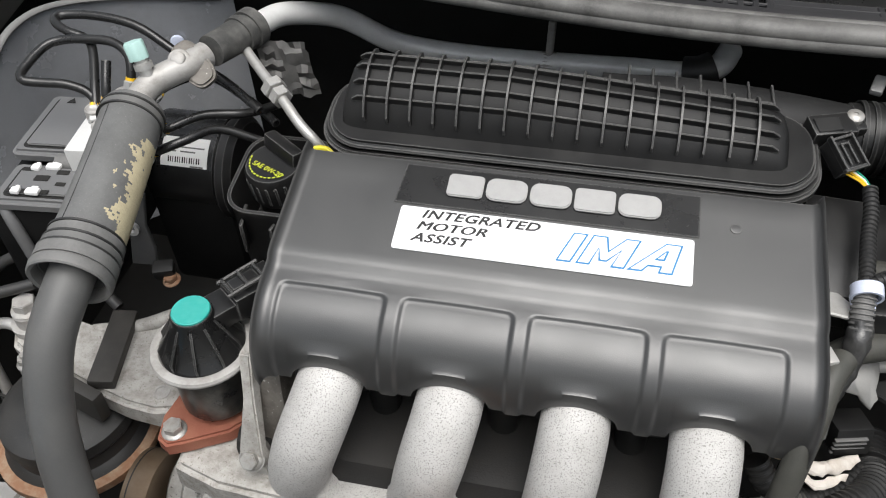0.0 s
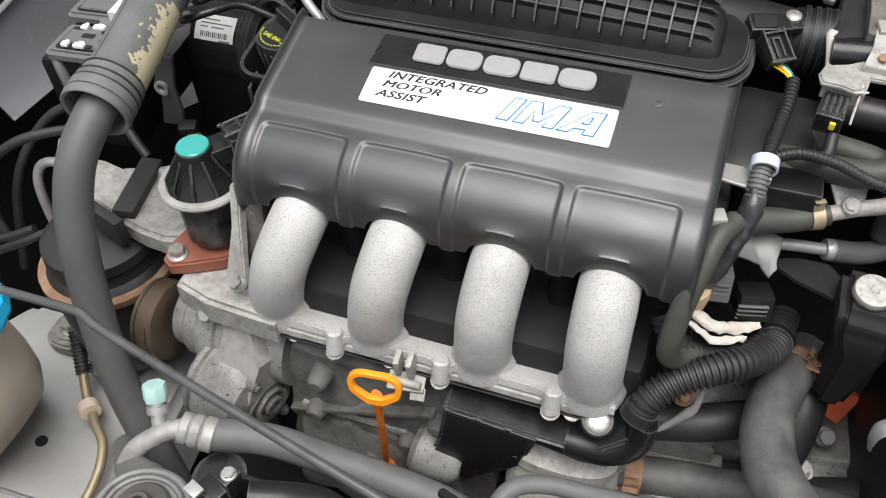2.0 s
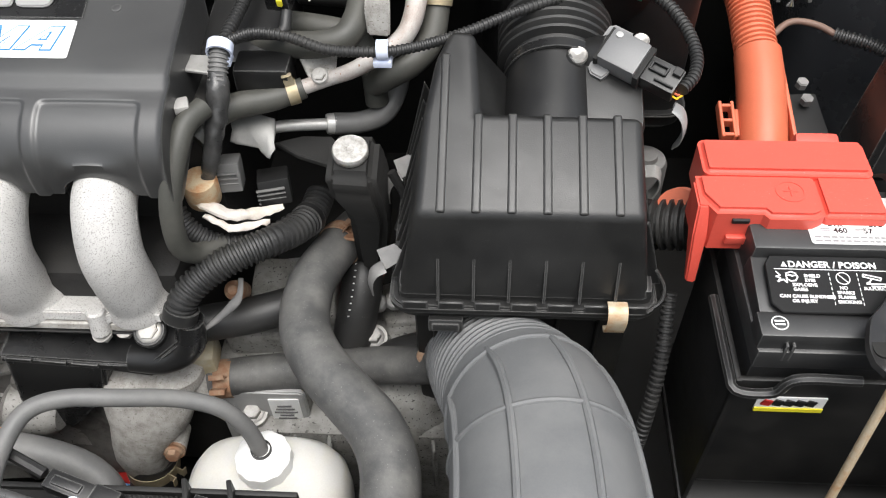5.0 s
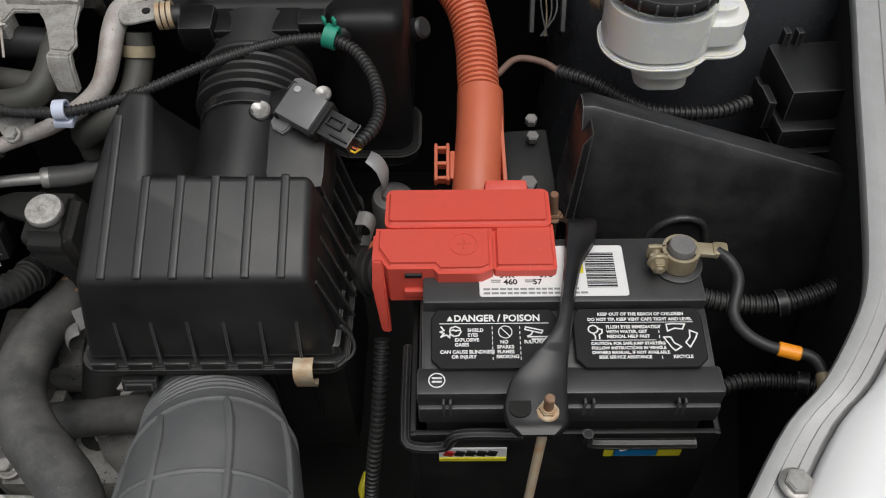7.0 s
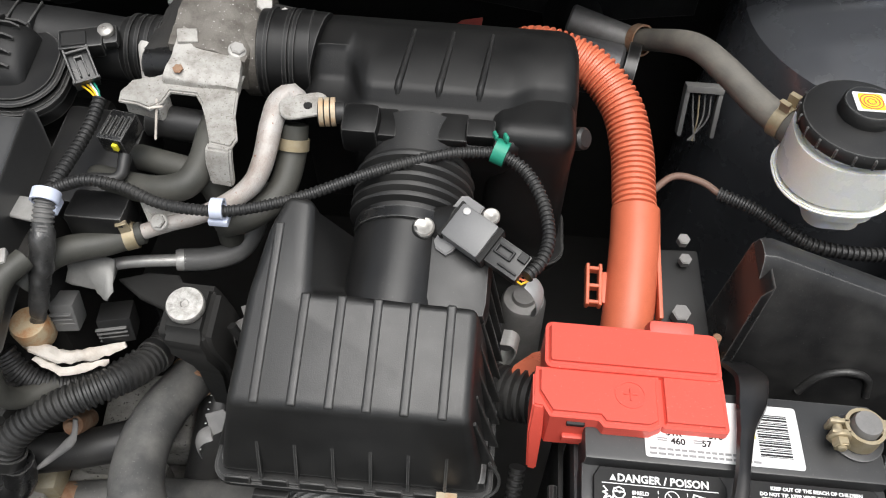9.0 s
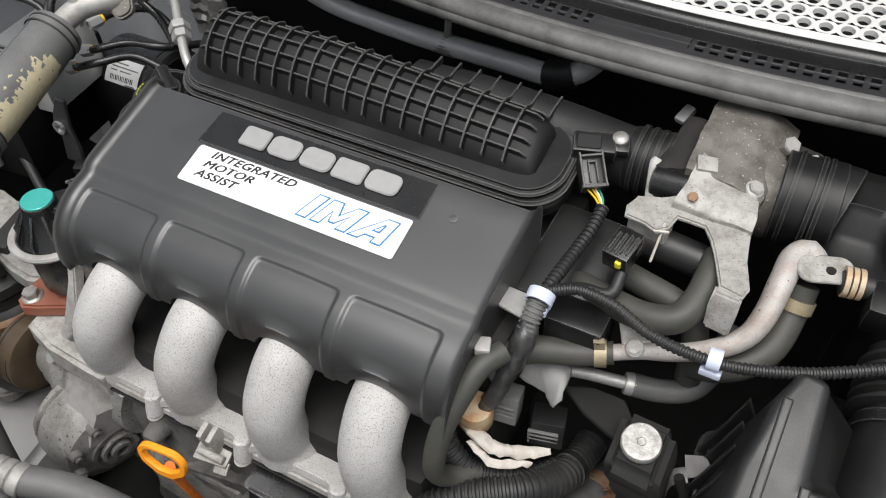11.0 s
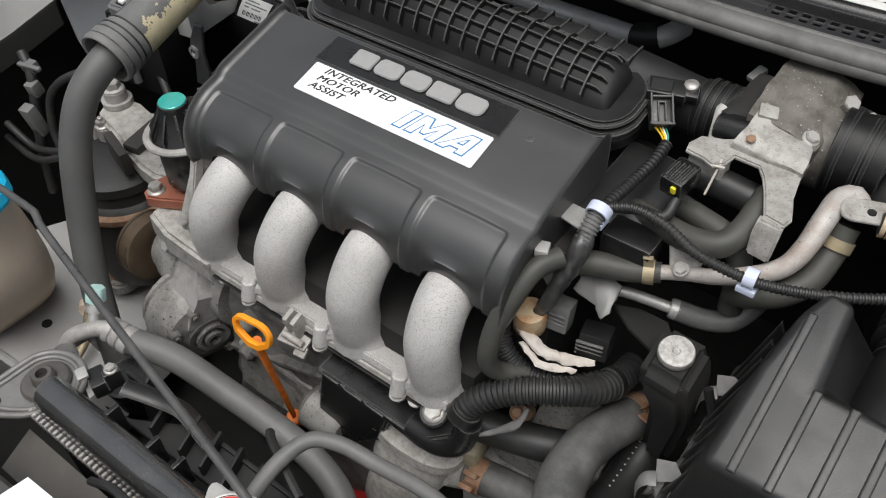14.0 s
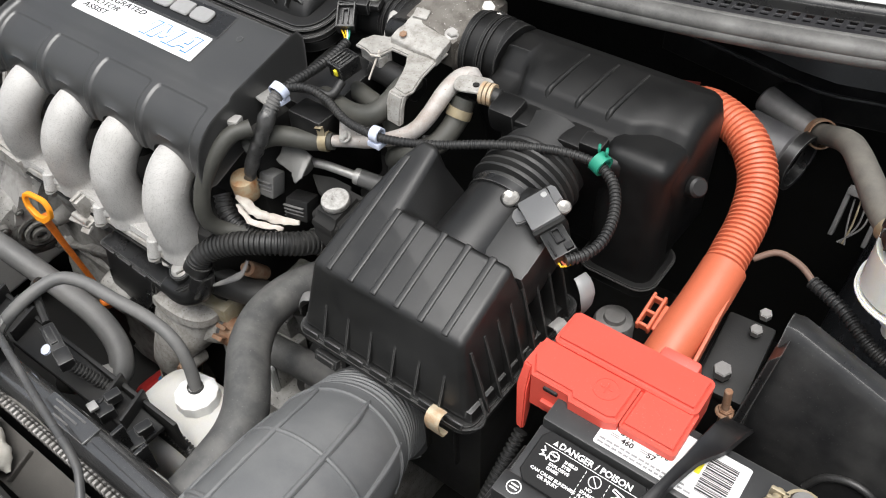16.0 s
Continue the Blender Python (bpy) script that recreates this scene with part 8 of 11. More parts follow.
def prop_rod():
    r = thing("bonnet_prop_rod", (0.1, 0.14, 0.89), "black coated bonnet prop rod lying across the front", "prop rod")
    bm = B()
    sweep(bm, [(-0.42, 0.205, 0.905), (-0.30, 0.204, 0.914), (-0.178, 0.202, 0.921), (-0.159, 0.199, 0.921), (-0.138, 0.193, 0.919), (0.0, 0.164, 0.909), (0.15, 0.133, 0.900), (0.27, 0.106, 0.888), (0.330, 0.093, 0.882), (0.352, 0.082, 0.878), (0.385, 0.055, 0.868)], 0.0033, 14)
    part("rod", bm, mat("dusty_black_rod", (0.075, 0.075, 0.075), 0.3, 0.2, (0.16, 0.155, 0.148), 0.5, 30, 900, 0.05), r)
    bm = B()
    sweep(bm, [(0.362, 0.074, 0.875), (0.385, 0.055, 0.868), (0.42, 0.03, 0.855)], [0.0085, 0.009, 0.009], 16)
    part("grip", bm, M_RUBBER_D, r, "rubber grip")


prop_rod()


def washer_tank():
    w = thing("washer_tank", (-0.28, 0.19, 0.60), "cream washer fluid tank with a cyan flip cap", "washer tank")
    bm = B()
    loops = []
    for z, xr, xl, y0, y1 in ((0.640, -0.368, -0.460, 0.140, 0.262), (0.665, -0.348, -0.455, 0.138, 0.260), (0.700, -0.322, -0.448, 0.140, 0.258), (0.740, -0.303, -0.440, 0.146, 0.254), (0.775, -0.298, -0.430, 0.155, 0.250), (0.805, -0.300, -0.415, 0.163, 0.246), (0.830, -0.300, -0.388, 0.168, 0.240), (0.848, -0.290, -0.350, 0.170, 0.232), (0.866, -0.274, -0.318, 0.176, 0.222)):
        cx, cy, sx, sy = (xr + xl) / 2, (y0 + y1) / 2, (xr - xl) / 2, (y1 - y0) / 2
        loop = []
        for i in range(40):
            t = 2 * math.pi * i / 40
            ca, sa = math.cos(t), math.sin(t)
            loop.append((cx + sx * math.copysign(abs(ca) ** 0.7, ca), cy + sy * math.copysign(abs(sa) ** 0.7, sa), z))
        loops.append(loop)
    shell(bm, loops)
    body = part("tank", bm, M_CREAM, w, "cream moulded tank", 60)
    bm = B()
    sweep(bm, [(-0.361, 0.170, 0.650), (-0.326, 0.162, 0.700), (-0.305, 0.166, 0.745), (-0.303, 0.178, 0.800), (-0.300, 0.188, 0.845)], 0.0012, 8)
    part("seam", bm, M_CREAM, body, "moulding seam")
    bm = B()
    lathe(bm, [(0.026, -0.014), (0.034, -0.010), (0.0360, -0.006), (0.0360, 0.004), (0.033, 0.008), (0, 0.0095)], (-0.292, 0.198, 0.874), (-0.10, -0.16, 1), 12)
    cap = part("cap", bm, M_CYAN, w, "cyan flip cap", 20)
    bm = B()
    m = pose(-0.292, 0.198, 0.8825, 9, -6, 20)
    for o in ([(-0.018, -0.020), (0.018, -0.020), (0.018, -0.018), (-0.018, -0.018)], [(-0.018, -0.018), (-0.016, -0.018), (-0.006, 0.012), (-0.008, 0.012)], [(0.016, -0.018), (0.018, -0.018), (0.008, 0.012), (0.006, 0.012)]):
        slab(bm, o, 0, 0.001, m, 0)
    part("mark", bm, M_CYAN, cap)


washer_tank()


def chassis_rail():
    bm = B()
    shell(bm, [[V(p) for p in ((-0.56, 0.135, 0.660), (-0.230, 0.160, 0.620), (-0.212, 0.160, 0.55), (-0.56, 0.135, 0.55))], [V(p) for p in ((-0.455, 0.350, 0.652), (-0.255, 0.375, 0.618), (-0.235, 0.375, 0.55), (-0.455, 0.350, 0.55))]])
    bmesh.ops.bevel(bm, geom=bm.edges[:], offset=0.008, segments=3, affect="EDGES")
    single("chassis_rail", bm, M_RAIL, "pale grey painted chassis rail", "car body", kind="structure")
    # no real opening: a near-black disc paints the hole's shade
    t = thing("rail_hole_disc", (-0.345, 0.213, 0.632), "flat dark disc painted as a hole in the rail", "plug")
    bm = B()
    lathe(bm, [(0.0062, 0), (0.006, 0.0006), (0, 0.0006)], (-0.3445, 0.213, 0.6332), (0.13, 0, 1), 20)
    part("disc", bm, M_VOID, t)
    p = thing("brake_line", (-0.31, 0.25, 0.64), "beige metal line with plastic clip", "pipe")
    bm = B()
    sweep(bm, [(-0.335, 0.285, 0.665), (-0.318, 0.262, 0.650), (-0.292, 0.240, 0.652), (-0.272, 0.222, 0.648), (-0.262, 0.19, 0.64), (-0.262, 0.14, 0.63)], 0.0048, 12)
    part("pipe", bm, M_BRASS, p)
    bm = B()
    sweep(bm, [(-0.352, 0.31, 0.690), (-0.343, 0.297, 0.675), (-0.332, 0.281, 0.662)], 0.0075, 12, 0.004, (0.004, 0.001, 0.5))
    part("conduit", bm, M_RUBBER_D, p)
    bm = B()
    rod(bm, (-0.312, 0.256, 0.652), (-0.302, 0.248, 0.653), 0.0105, None, 18)
    part("clip", bm, M_CREAM, p)
    for x, y in ((-0.385, 0.330), (-0.318, 0.312)):
        f = thing("rail_bolt", (x, y, 0.64), "hexagon bolt on a steel foot", "bolt", "rail bolts")
        bm = B()
        slab(bm, rounded(0.05, 0.05, 0.02, 5, x, y), 0.640, 0.656, None, 0.003, 2)
        part("foot", bm, M_BLOCK, f)
        bm = B()
        lathe(bm, [(0.017, 0), (0.017, 0.002)], (x, y, 0.656), (0, 0, 1), 24)
        hexbolt(bm, (x, y, 0.658), (0, 0, 1), 0.016, 0.010)
        part("bolt", bm, M_RUST if x > -0.35 else M_STEEL, f)


chassis_rail()


def left_wing():
    """Painted tower and flange behind the brake unit, with a clipped loom."""
    t = thing("strut_tower", (-0.45, 0.60, 0.60), "blue-grey painted inner wing, lit tone in its paint, with a pale rim", "car body", kind="structure")
    plan = [(-0.475, 0.44), (-0.472, 0.50), (-0.470, 0.56), (-0.465, 0.60), (-0.455, 0.65), (-0.430, 0.695), (-0.390, 0.715), (-0.330, 0.724), (-0.285, 0.730)]
    c, _, _ = curve_points([(x, y, 0) for x, y in plan], 0.012)
    bm = B()
    loops = []
    for q in c:
        n = V((0.6, -0.8, 0)) if q.y > 0.6 else V((1, -0.1, 0))
        top = 0.944 - 0.02 * smooth(0.60, 0.42, q.y) + 0.030 * smooth(0.56, 0.64, q.y) - 0.010 * smooth(0.66, 0.715, q.y)
        o = n.normalized()
        low = 0.70 + 0.14 * (1 - smooth(0.55, 0.64, q.y))
        p = [(q + o * 0.020).to_tuple()[:2] + (low,), (q + o * 0.006).to_tuple()[:2] + (max(low + 0.008, 0.86),), (q.x, q.y, top - 0.012), (q.x, q.y, top)]
        loops.append(p + [(x - o.x * 0.003, y - o.y * 0.003, z) for x, y, z in reversed(p)])
    shell(bm, loops)
    part("panel", bm, M_BODY_D, t, "", 60)
    bm = B()
    sweep(bm, [(q.x, q.y, 0.944 - 0.02 * smooth(0.60, 0.42, q.y) + 0.030 * smooth(0.56, 0.64, q.y) - 0.010 * smooth(0.66, 0.715, q.y)) for q in c[::3]], 0.0040, 12, 0.008, flat=0.7)
    part("rim", bm, mat("grey_sealer", (0.16, 0.16, 0.157), 0.6, 0, (0.10, 0.098, 0.094), 0.6, 30, 700, 0.2), t, "grey sealed rim")
    for x, y, z in ((-0.452, 0.668, 0.915), (-0.350, 0.716, 0.918)):
        bm = B()
        lathe(bm, [(0.007, 0), (0.006, 0.003), (0, 0.004)], (x, y, z), (0.4, -0.9, 0.1), 18)
        part("grommet", bm, M_CLIP, t, "pale round clip")
    f = thing("wing_flange", (-0.54, 0.4, 0.9), "grey painted wing flange with a bright edge", "car body", kind="structure")
    ed = [(-0.505, 0.02, 0.845), (-0.503, 0.20, 0.860), (-0.501, 0.381, 0.888), (-0.500, 0.444, 0.902), (-0.500, 0.493, 0.935), (-0.510, 0.60, 0.965), (-0.520, 0.80, 0.990)]
    bm = B()
    loops = []
    for x, y, z in ed:
        p = [(x, y, z - 0.03), (x, y, z), (x - 0.030, y, z + 0.016), (x - 0.050, y, z + 0.030), (x - 0.20, y, z + 0.05)]
        loops.append(p + [(xx, yy, zz - 0.003) for xx, yy, zz in reversed(p)])
    shell(bm, loops)
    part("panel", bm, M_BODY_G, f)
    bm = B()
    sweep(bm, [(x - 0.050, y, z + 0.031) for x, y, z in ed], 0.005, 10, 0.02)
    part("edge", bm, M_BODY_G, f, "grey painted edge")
    w = thing("wing_loom", (-0.45, 0.35, 0.80), "black wiring loom with pale connectors on the wing", "wiring")
    for pts, r in (([(-0.34, 0.41, 0.88), (-0.39, 0.385, 0.872), (-0.425, 0.365, 0.845), (-0.432, 0.352, 0.80), (-0.42, 0.345, 0.76)], 0.0048), ([(-0.50, 0.33, 0.79), (-0.455, 0.330, 0.775), (-0.42, 0.335, 0.780), (-0.385, 0.35, 0.79)], 0.0045), ([(-0.47, 0.37, 0.88), (-0.452, 0.362, 0.86), (-0.450, 0.350, 0.82), (-0.452, 0.338, 0.77), (-0.46, 0.33, 0.70)], 0.006)):
        bm = B()
        sweep(bm, pts, r, 10)
        part("cable", bm, M_RUBBER_D, w)
    for at, size, material in (((-0.455, 0.366, 0.868), (0.020, 0.012, 0.014), M_RUBBER), ((-0.448, 0.362, 0.872), (0.034, 0.006, 0.005), M_RUBBER), ((-0.447, 0.357, 0.846), (0.014, 0.014, 0.018), M_COLLAR), ((-0.450, 0.343, 0.808), (0.016, 0.014, 0.042), M_COLLAR)):
        bm = B()
        box(bm, at, size, (10, 0, 12), 0.0025)
        part("connector", bm, material, w, "pale grey connector")


left_wing()

# ---- radiator, coolant and the front of the engine ----


def radiator():
    r = thing("radiator", (0.16, 0.11, 0.50), "radiator with a glossy black plastic top tank", "radiator")
    bm = B()
    prof = [(0.1035, 0.800), (0.1035, 0.822), (0.1050, 0.831), (0.1085, 0.8375), (0.1135, 0.841), (0.1200, 0.842), (0.1265, 0.840), (0.1315, 0.834), (0.1345, 0.824), (0.136, 0.800)]
    shell(bm, [[(x, y, z) for y, z in prof] for x in (-0.082, -0.076, 0.0, 0.1, 0.2, 0.3, 0.40, 0.405)])
    tank = part("top_tank", bm, M_TANK, r)
    bm = B()
    for k in range(84):
        box(bm, (-0.090 + 0.0058 * k, 0.1005, 0.810), (0.0030, 0.0055, 0.011), (0, 0, 0), 0.0008, 1)
    tagged(part("crimped_seam", bm, M_ALU, r, "row of crimped aluminium tabs"), kind="stuff")
    bm = B()
    box(bm, (0.16, 0.119, 0.80), (0.50, 0.036, 0.010), (0, 0, 0), 0.002)
    part("header", bm, M_DARK, r)
    bm = B()
    box(bm, (0.16, 0.119, 0.66), (0.50, 0.026, 0.28), (0, 0, 0), 0.002)
    part("core", bm, M_DARK, r)
    for x in (-0.02, 0.03, 0.06, 0.10, 0.30, 0.33):
        bm = B()
        box(bm, (x, 0.137, 0.818), (0.004, 0.012, 0.034), (0, 0, 0), 0.001)
        part("rib", bm, M_GLOSS, tank)
    bm = B()
    box(bm, (0.265, 0.119, 0.8425), (0.062, 0.018, 0.0024), (0, 0, 0), 0.001)
    part("raised_pad", bm, M_TANK, tank)
    bm = B()
    for k in range(3):
        box(bm, (0.262, 0.124 - 0.005 * k, 0.8440), (0.040 - 0.01 * k, 0.0016, 0.0006), (0, 0, 0), 0)
    part("print", bm, M_RUBBER, tank, "faint moulded print")
    bm = B()
    lathe(bm, [(0.020, 0), (0.020, 0.030)], (0.150, 0.118, 0.838), (0, 0, 1), 30)
    part("filler_neck", bm, M_GLOSS, r)
    bm = B()
    out = []
    for i in range(72):
        a = 2 * math.pi * i / 72
        ear = 0.0115 * math.exp(-((math.degrees(a) % 180 - 155) / 15) ** 2) + 0.0115 * math.exp(-((math.degrees(a) % 180 + 25) / 15) ** 2)
        q = 0.0250 + ear * 0.9 + 0.0008 * math.cos(12 * a)
        out.append((0.150 + q * math.cos(a), 0.116 + q * math.sin(a)))
    slab(bm, out, 0.866, 0.876, None, 0.002, 2)
    c = part("pressure_cap", bm, M_ALU_B, r, "bright eared pressure cap")
    bm = B()
    lathe(bm, [(0.0215, 0), (0.0215, 0.0026), (0.0197, 0.0034), (0, 0.0038)], (0.150, 0.116, 0.876), (0, 0, 1), 40)
    part("dome", bm, M_WHITE, c)
    bm = B()
    half = [(0.0184 * math.cos(radians(a)), 0.0184 * math.sin(radians(a))) for a in range(10, 171, 8)] + [(-0.0181, 0.0), (0.0181, 0.0)]
    slab(bm, half, 0.0040, 0.0043, pose(0.150, 0.116, 0.876, 0, 0, -8), 0)
    part("label", bm, mat("red_label", (0.72, 0.06, 0.04), 0.4, 0, (0.6, 0.06, 0.05), 0.3, 60), c, "red half-round warning label")
    m = pose(0.150, 0.116, 0.8804, 0, 0, -8) @ Matrix.Diagonal((0.88, 0.88, 1, 1))
    bm = B()
    slab(bm, [(-0.014, 0.003), (-0.006, 0.003), (-0.010, 0.010)], 0, 0.0002, m, 0)
    slab(bm, rounded(0.014, 0.0045, 0.0004, 2, 0.005, 0.0125), 0, 0.0002, m, 0)
    for x in (0.000, 0.006, 0.012):
        slab(bm, rounded(0.0042, 0.0060, 0.0005, 2, x, 0.0050), 0, 0.0002, m, 0)
    part("print", bm, M_WHITE, c)
    bm = B()
    ring(bm, (0.150, 0.116, 0.8793), (0, 0, 1), 0.0191, 0.0006, 0.0005, 48)
    part("edge_line", bm, M_INK, c)
    # upper mount with rubber bush
    b = thing("radiator_mount", (-0.105, 0.125, 0.81), "pressed steel radiator mount with rubber bush", "bracket")
    bm = B()
    def drop(k):
        o = [(-0.105 + k * math.cos(radians(a)), 0.127 + k * 0.86 * math.sin(radians(a))) for a in range(-50, 181, 11)]
        return o + [(-0.105 - k * 1.04, 0.110), (-0.105 - k * 1.02, 0.127 - k * 1.20), (-0.105 - k * 0.45, 0.127 - k * 1.42), (-0.105 + k * 0.25, 0.127 - k * 1.05)]
    slab(bm, drop(0.034), 0.808, 0.8125, None, 0.0015, 2)
    part("plate", bm, M_MOUNT, b)
    for k, r in ((0.034, 0.0030), (0.0285, 0.0022)):
        bm = B()
        o = drop(k)
        sweep(bm, [(x, y, 0.8130) for x, y in o + o[:1]], r, 10)
        part("bead", bm, M_MOUNT, b, "rolled rim")
    bm = B()
    lathe(bm, [(0.020, 0), (0.0212, 0.003), (0.019, 0.0055), (0.0105, 0.007), (0.0095, 0.013), (0.008, 0.0145), (0.0052, 0.0145), (0.0048, 0.008), (0, 0.008)], (-0.105, 0.126, 0.812), (0, 0, 1), 36)
    part("bush", bm, mat("brown_grey_rubber", (0.065, 0.06, 0.055), 0.5, 0, (0.12, 0.11, 0.10), 0.5, 50), b, "grey rubber bush")
    # dark disc painted for the shade inside the bush
    bm = B()
    lathe(bm, [(0.0048, 0), (0.0046, 0.0006), (0, 0.0006)], (-0.105, 0.126, 0.8202), (0, 0, 1), 20)
    part("hole", bm, M_VOID, b)
    # arm from the mount down to the rail
    bm = B()
    sweep(bm, [(-0.120, 0.150, 0.806), (-0.150, 0.163, 0.785), (-0.195, 0.192, 0.735), (-0.231, 0.217, 0.690), (-0.25, 0.23, 0.64)], [0.014, 0.012, 0.010, 0.009, 0.009], 12, flat=0.45)
    part("arm", bm, M_MOUNT, b)
    # plate hole drawn as a disc in the shade colour
    bm = B()
    lathe(bm, [(0.0055, 0), (0.0052, 0.0006), (0, 0.0006)], (-0.124, 0.088, 0.8122), (0, 0, 1), 18)
    part("hole", bm, M_VOID, b)
    bm = B()
    box(bm, (-0.154, 0.100, 0.812), (0.014, 0.012, 0.010), (0, 0, 30), 0.003)
    part("clip", bm, M_WHITE, b, "white plastic clip")


radiator()


def fan_shroud():
    s = thing("fan_shroud", (0.05, 0.17, 0.70), "black plastic fan shroud with ribs and brackets", "fan shroud")
    bm = B()
    slab(bm, [(-0.060, 0.145), (-0.030, 0.150), (0.010, 0.172), (0.050, 0.178), (0.15, 0.178), (0.30, 0.172), (0.30, 0.150)], 0.790, 0.796, None, 0.001, 1)
    box(bm, (0.12, 0.178, 0.74), (0.38, 0.004, 0.12), (0, 0, 0), 0.001)
    part("frame", bm, M_DARK, s)
    for x in (-0.005, 0.030, 0.055, 0.080, 0.105, 0.24, 0.27):
        bm = B()
        box(bm, (x, 0.166, 0.800), (0.0035, 0.034, 0.020), (0, 0, 18), 0.001)
        part("rib", bm, M_DARK, s)
    bm = B()
    sweep(bm, [(-0.035, 0.158, 0.828), (-0.010, 0.168, 0.822), (0.010, 0.176, 0.812), (0.030, 0.174, 0.806), (0.050, 0.170, 0.806)], 0.008, 10, flat=0.35)
    part("arm", bm, M_PLASTIC, s, "curved support arm")
    bm = B()
    box(bm, (-0.058, 0.150, 0.826), (0.022, 0.015, 0.016), (0, 0, -20), 0.002)
    box(bm, (-0.046, 0.158, 0.832), (0.008, 0.014, 0.020), (0, 0, -20), 0.0015)
    part("bracket", bm, M_PLASTIC, s)
    bm = B()
    hexbolt(bm, (-0.047, 0.159, 0.8415), (0.1, 0, 1), 0.0075, 0.005)
    part("bolt", bm, M_STEEL, s)
    bm = B()
    box(bm, (-0.066, 0.143, 0.838), (0.012, 0.009, 0.003), (0, 0, -20), 0.0008)
    part("plate_nut", bm, M_ALU_B, s, "bright plate nut")
    # tube end by the hose
    bm = B()
    rod(bm, (-0.085, 0.185, 0.74), (-0.085, 0.180, 0.775), 0.020, 0.021, 24)
    ring(bm, (-0.085, 0.181, 0.772), (0, -0.1, 1), 0.0195, 0.006, 0.0022)
    part("drier_top", bm, M_GLOSS, s)
    # connector and its conduit along the top
    w = thing("fan_wiring", (0.20, 0.16, 0.82), "black fan connector with ribbed conduit", "wiring")
    bm = B()
    box(bm, (0.174, 0.163, 0.829), (0.036, 0.013, 0.012), (0, 8, -16), 0.002)
    box(bm, (0.196, 0.157, 0.827), (0.018, 0.014, 0.013), (0, 8, -16), 0.002)
    box(bm, (0.172, 0.163, 0.836), (0.020, 0.006, 0.003), (0, 8, -16), 0.001)
    part("plug", bm, M_PLASTIC, w)
    bm = B()
    sweep(bm, [(0.204, 0.158, 0.822), (0.214, 0.165, 0.806), (0.228, 0.171, 0.792), (0.255, 0.177, 0.777), (0.285, 0.180, 0.764), (0.315, 0.180, 0.752)], 0.0058, 12, 0.004, (0.0036, 0.0012, 0.5))
    part("conduit", bm, M_RUBBER_D, w)
    bm = B()
    sweep(bm, [(0.155, 0.170, 0.835), (0.130, 0.180, 0.842), (0.108, 0.190, 0.838), (0.092, 0.200, 0.825)], 0.0038, 8)
    part("wire", bm, M_RUBBER_D, w)
    bm = B()
    lathe(bm, [(0.0050, 0), (0.0048, 0.0025), (0, 0.003)], (0.178, 0.153, 0.830), (0, -0.4, 0.9), 20)
    part("stud_cap", bm, M_CLIP, w, "pale blue clip head")
    for x, y, z in ((0.250, 0.150, 0.803), (0.296, 0.146, 0.800)):
        b = thing("shroud_clip", (x, y, z), "black clip with bright plate nut", "clip", "shroud clips")
        bm = B()
        box(bm, (x, y, z), (0.020, 0.015, 0.012), (0, 0, -12), 0.002)
        box(bm, (x, y + 0.012, z + 0.006), (0.010, 0.014, 0.010), (0, 0, -12), 0.0015)
        part("body", bm, M_PLASTIC, b)
        bm = B()
        box(bm, (x - 0.003, y - 0.006, z + 0.010), (0.010, 0.008, 0.003), (0, 0, -12), 0.0008)
        part("nut", bm, M_ALU_B, b)


fan_shroud()


def slam_panel():
    bm = B()
    prof = [(-0.02, 0.83), (0.0, 0.872), (0.012, 0.878), (0.040, 0.876), (0.052, 0.870), (0.056, 0.855), (0.052, 0.80), (-0.02, 0.80)]
    shell(bm, [[(x, y - 0.04 * abs(x - 0.15), z) for y, z in prof] for x in (-0.6, -0.3, -0.1, 0.02, 0.10, 0.20, 0.35, 0.5, 0.62, 0.72)])
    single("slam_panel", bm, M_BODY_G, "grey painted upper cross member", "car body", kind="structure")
    t = thing("bonnet_latch", (0.05, 0.06, 0.86), "pale painted bonnet latch bracket", "latch")
    bm = B()
    slab(bm, [(0.005, 0.022), (0.060, 0.014), (0.085, 0.024), (0.088, 0.052), (0.062, 0.060), (0.012, 0.058)], 0.872, 0.878, None, 0.0015, 2)
    box(bm, (0.045, 0.036, 0.859), (0.06, 0.03, 0.03), (0, 0, -4), 0.003)
    part("bracket", bm, M_BODY_S, t)
    bm = B()
    lathe(bm, [(0.0045, 0), (0.0045, 0.0012), (0.003, 0.002), (0, 0.002)], (0.045, 0.042, 0.878), (0, 0, 1), 16)
    part("rivet", bm, M_ALU, t)
    bm = B()
    sweep(bm, [(0.02, 0.088, 0.835), (0.06, 0.090, 0.860), (0.11, 0.082, 0.862), (0.16, 0.060, 0.85)], 0.0035, 8)
    part("cable", bm, M_RUBBER_D, t)


slam_panel()


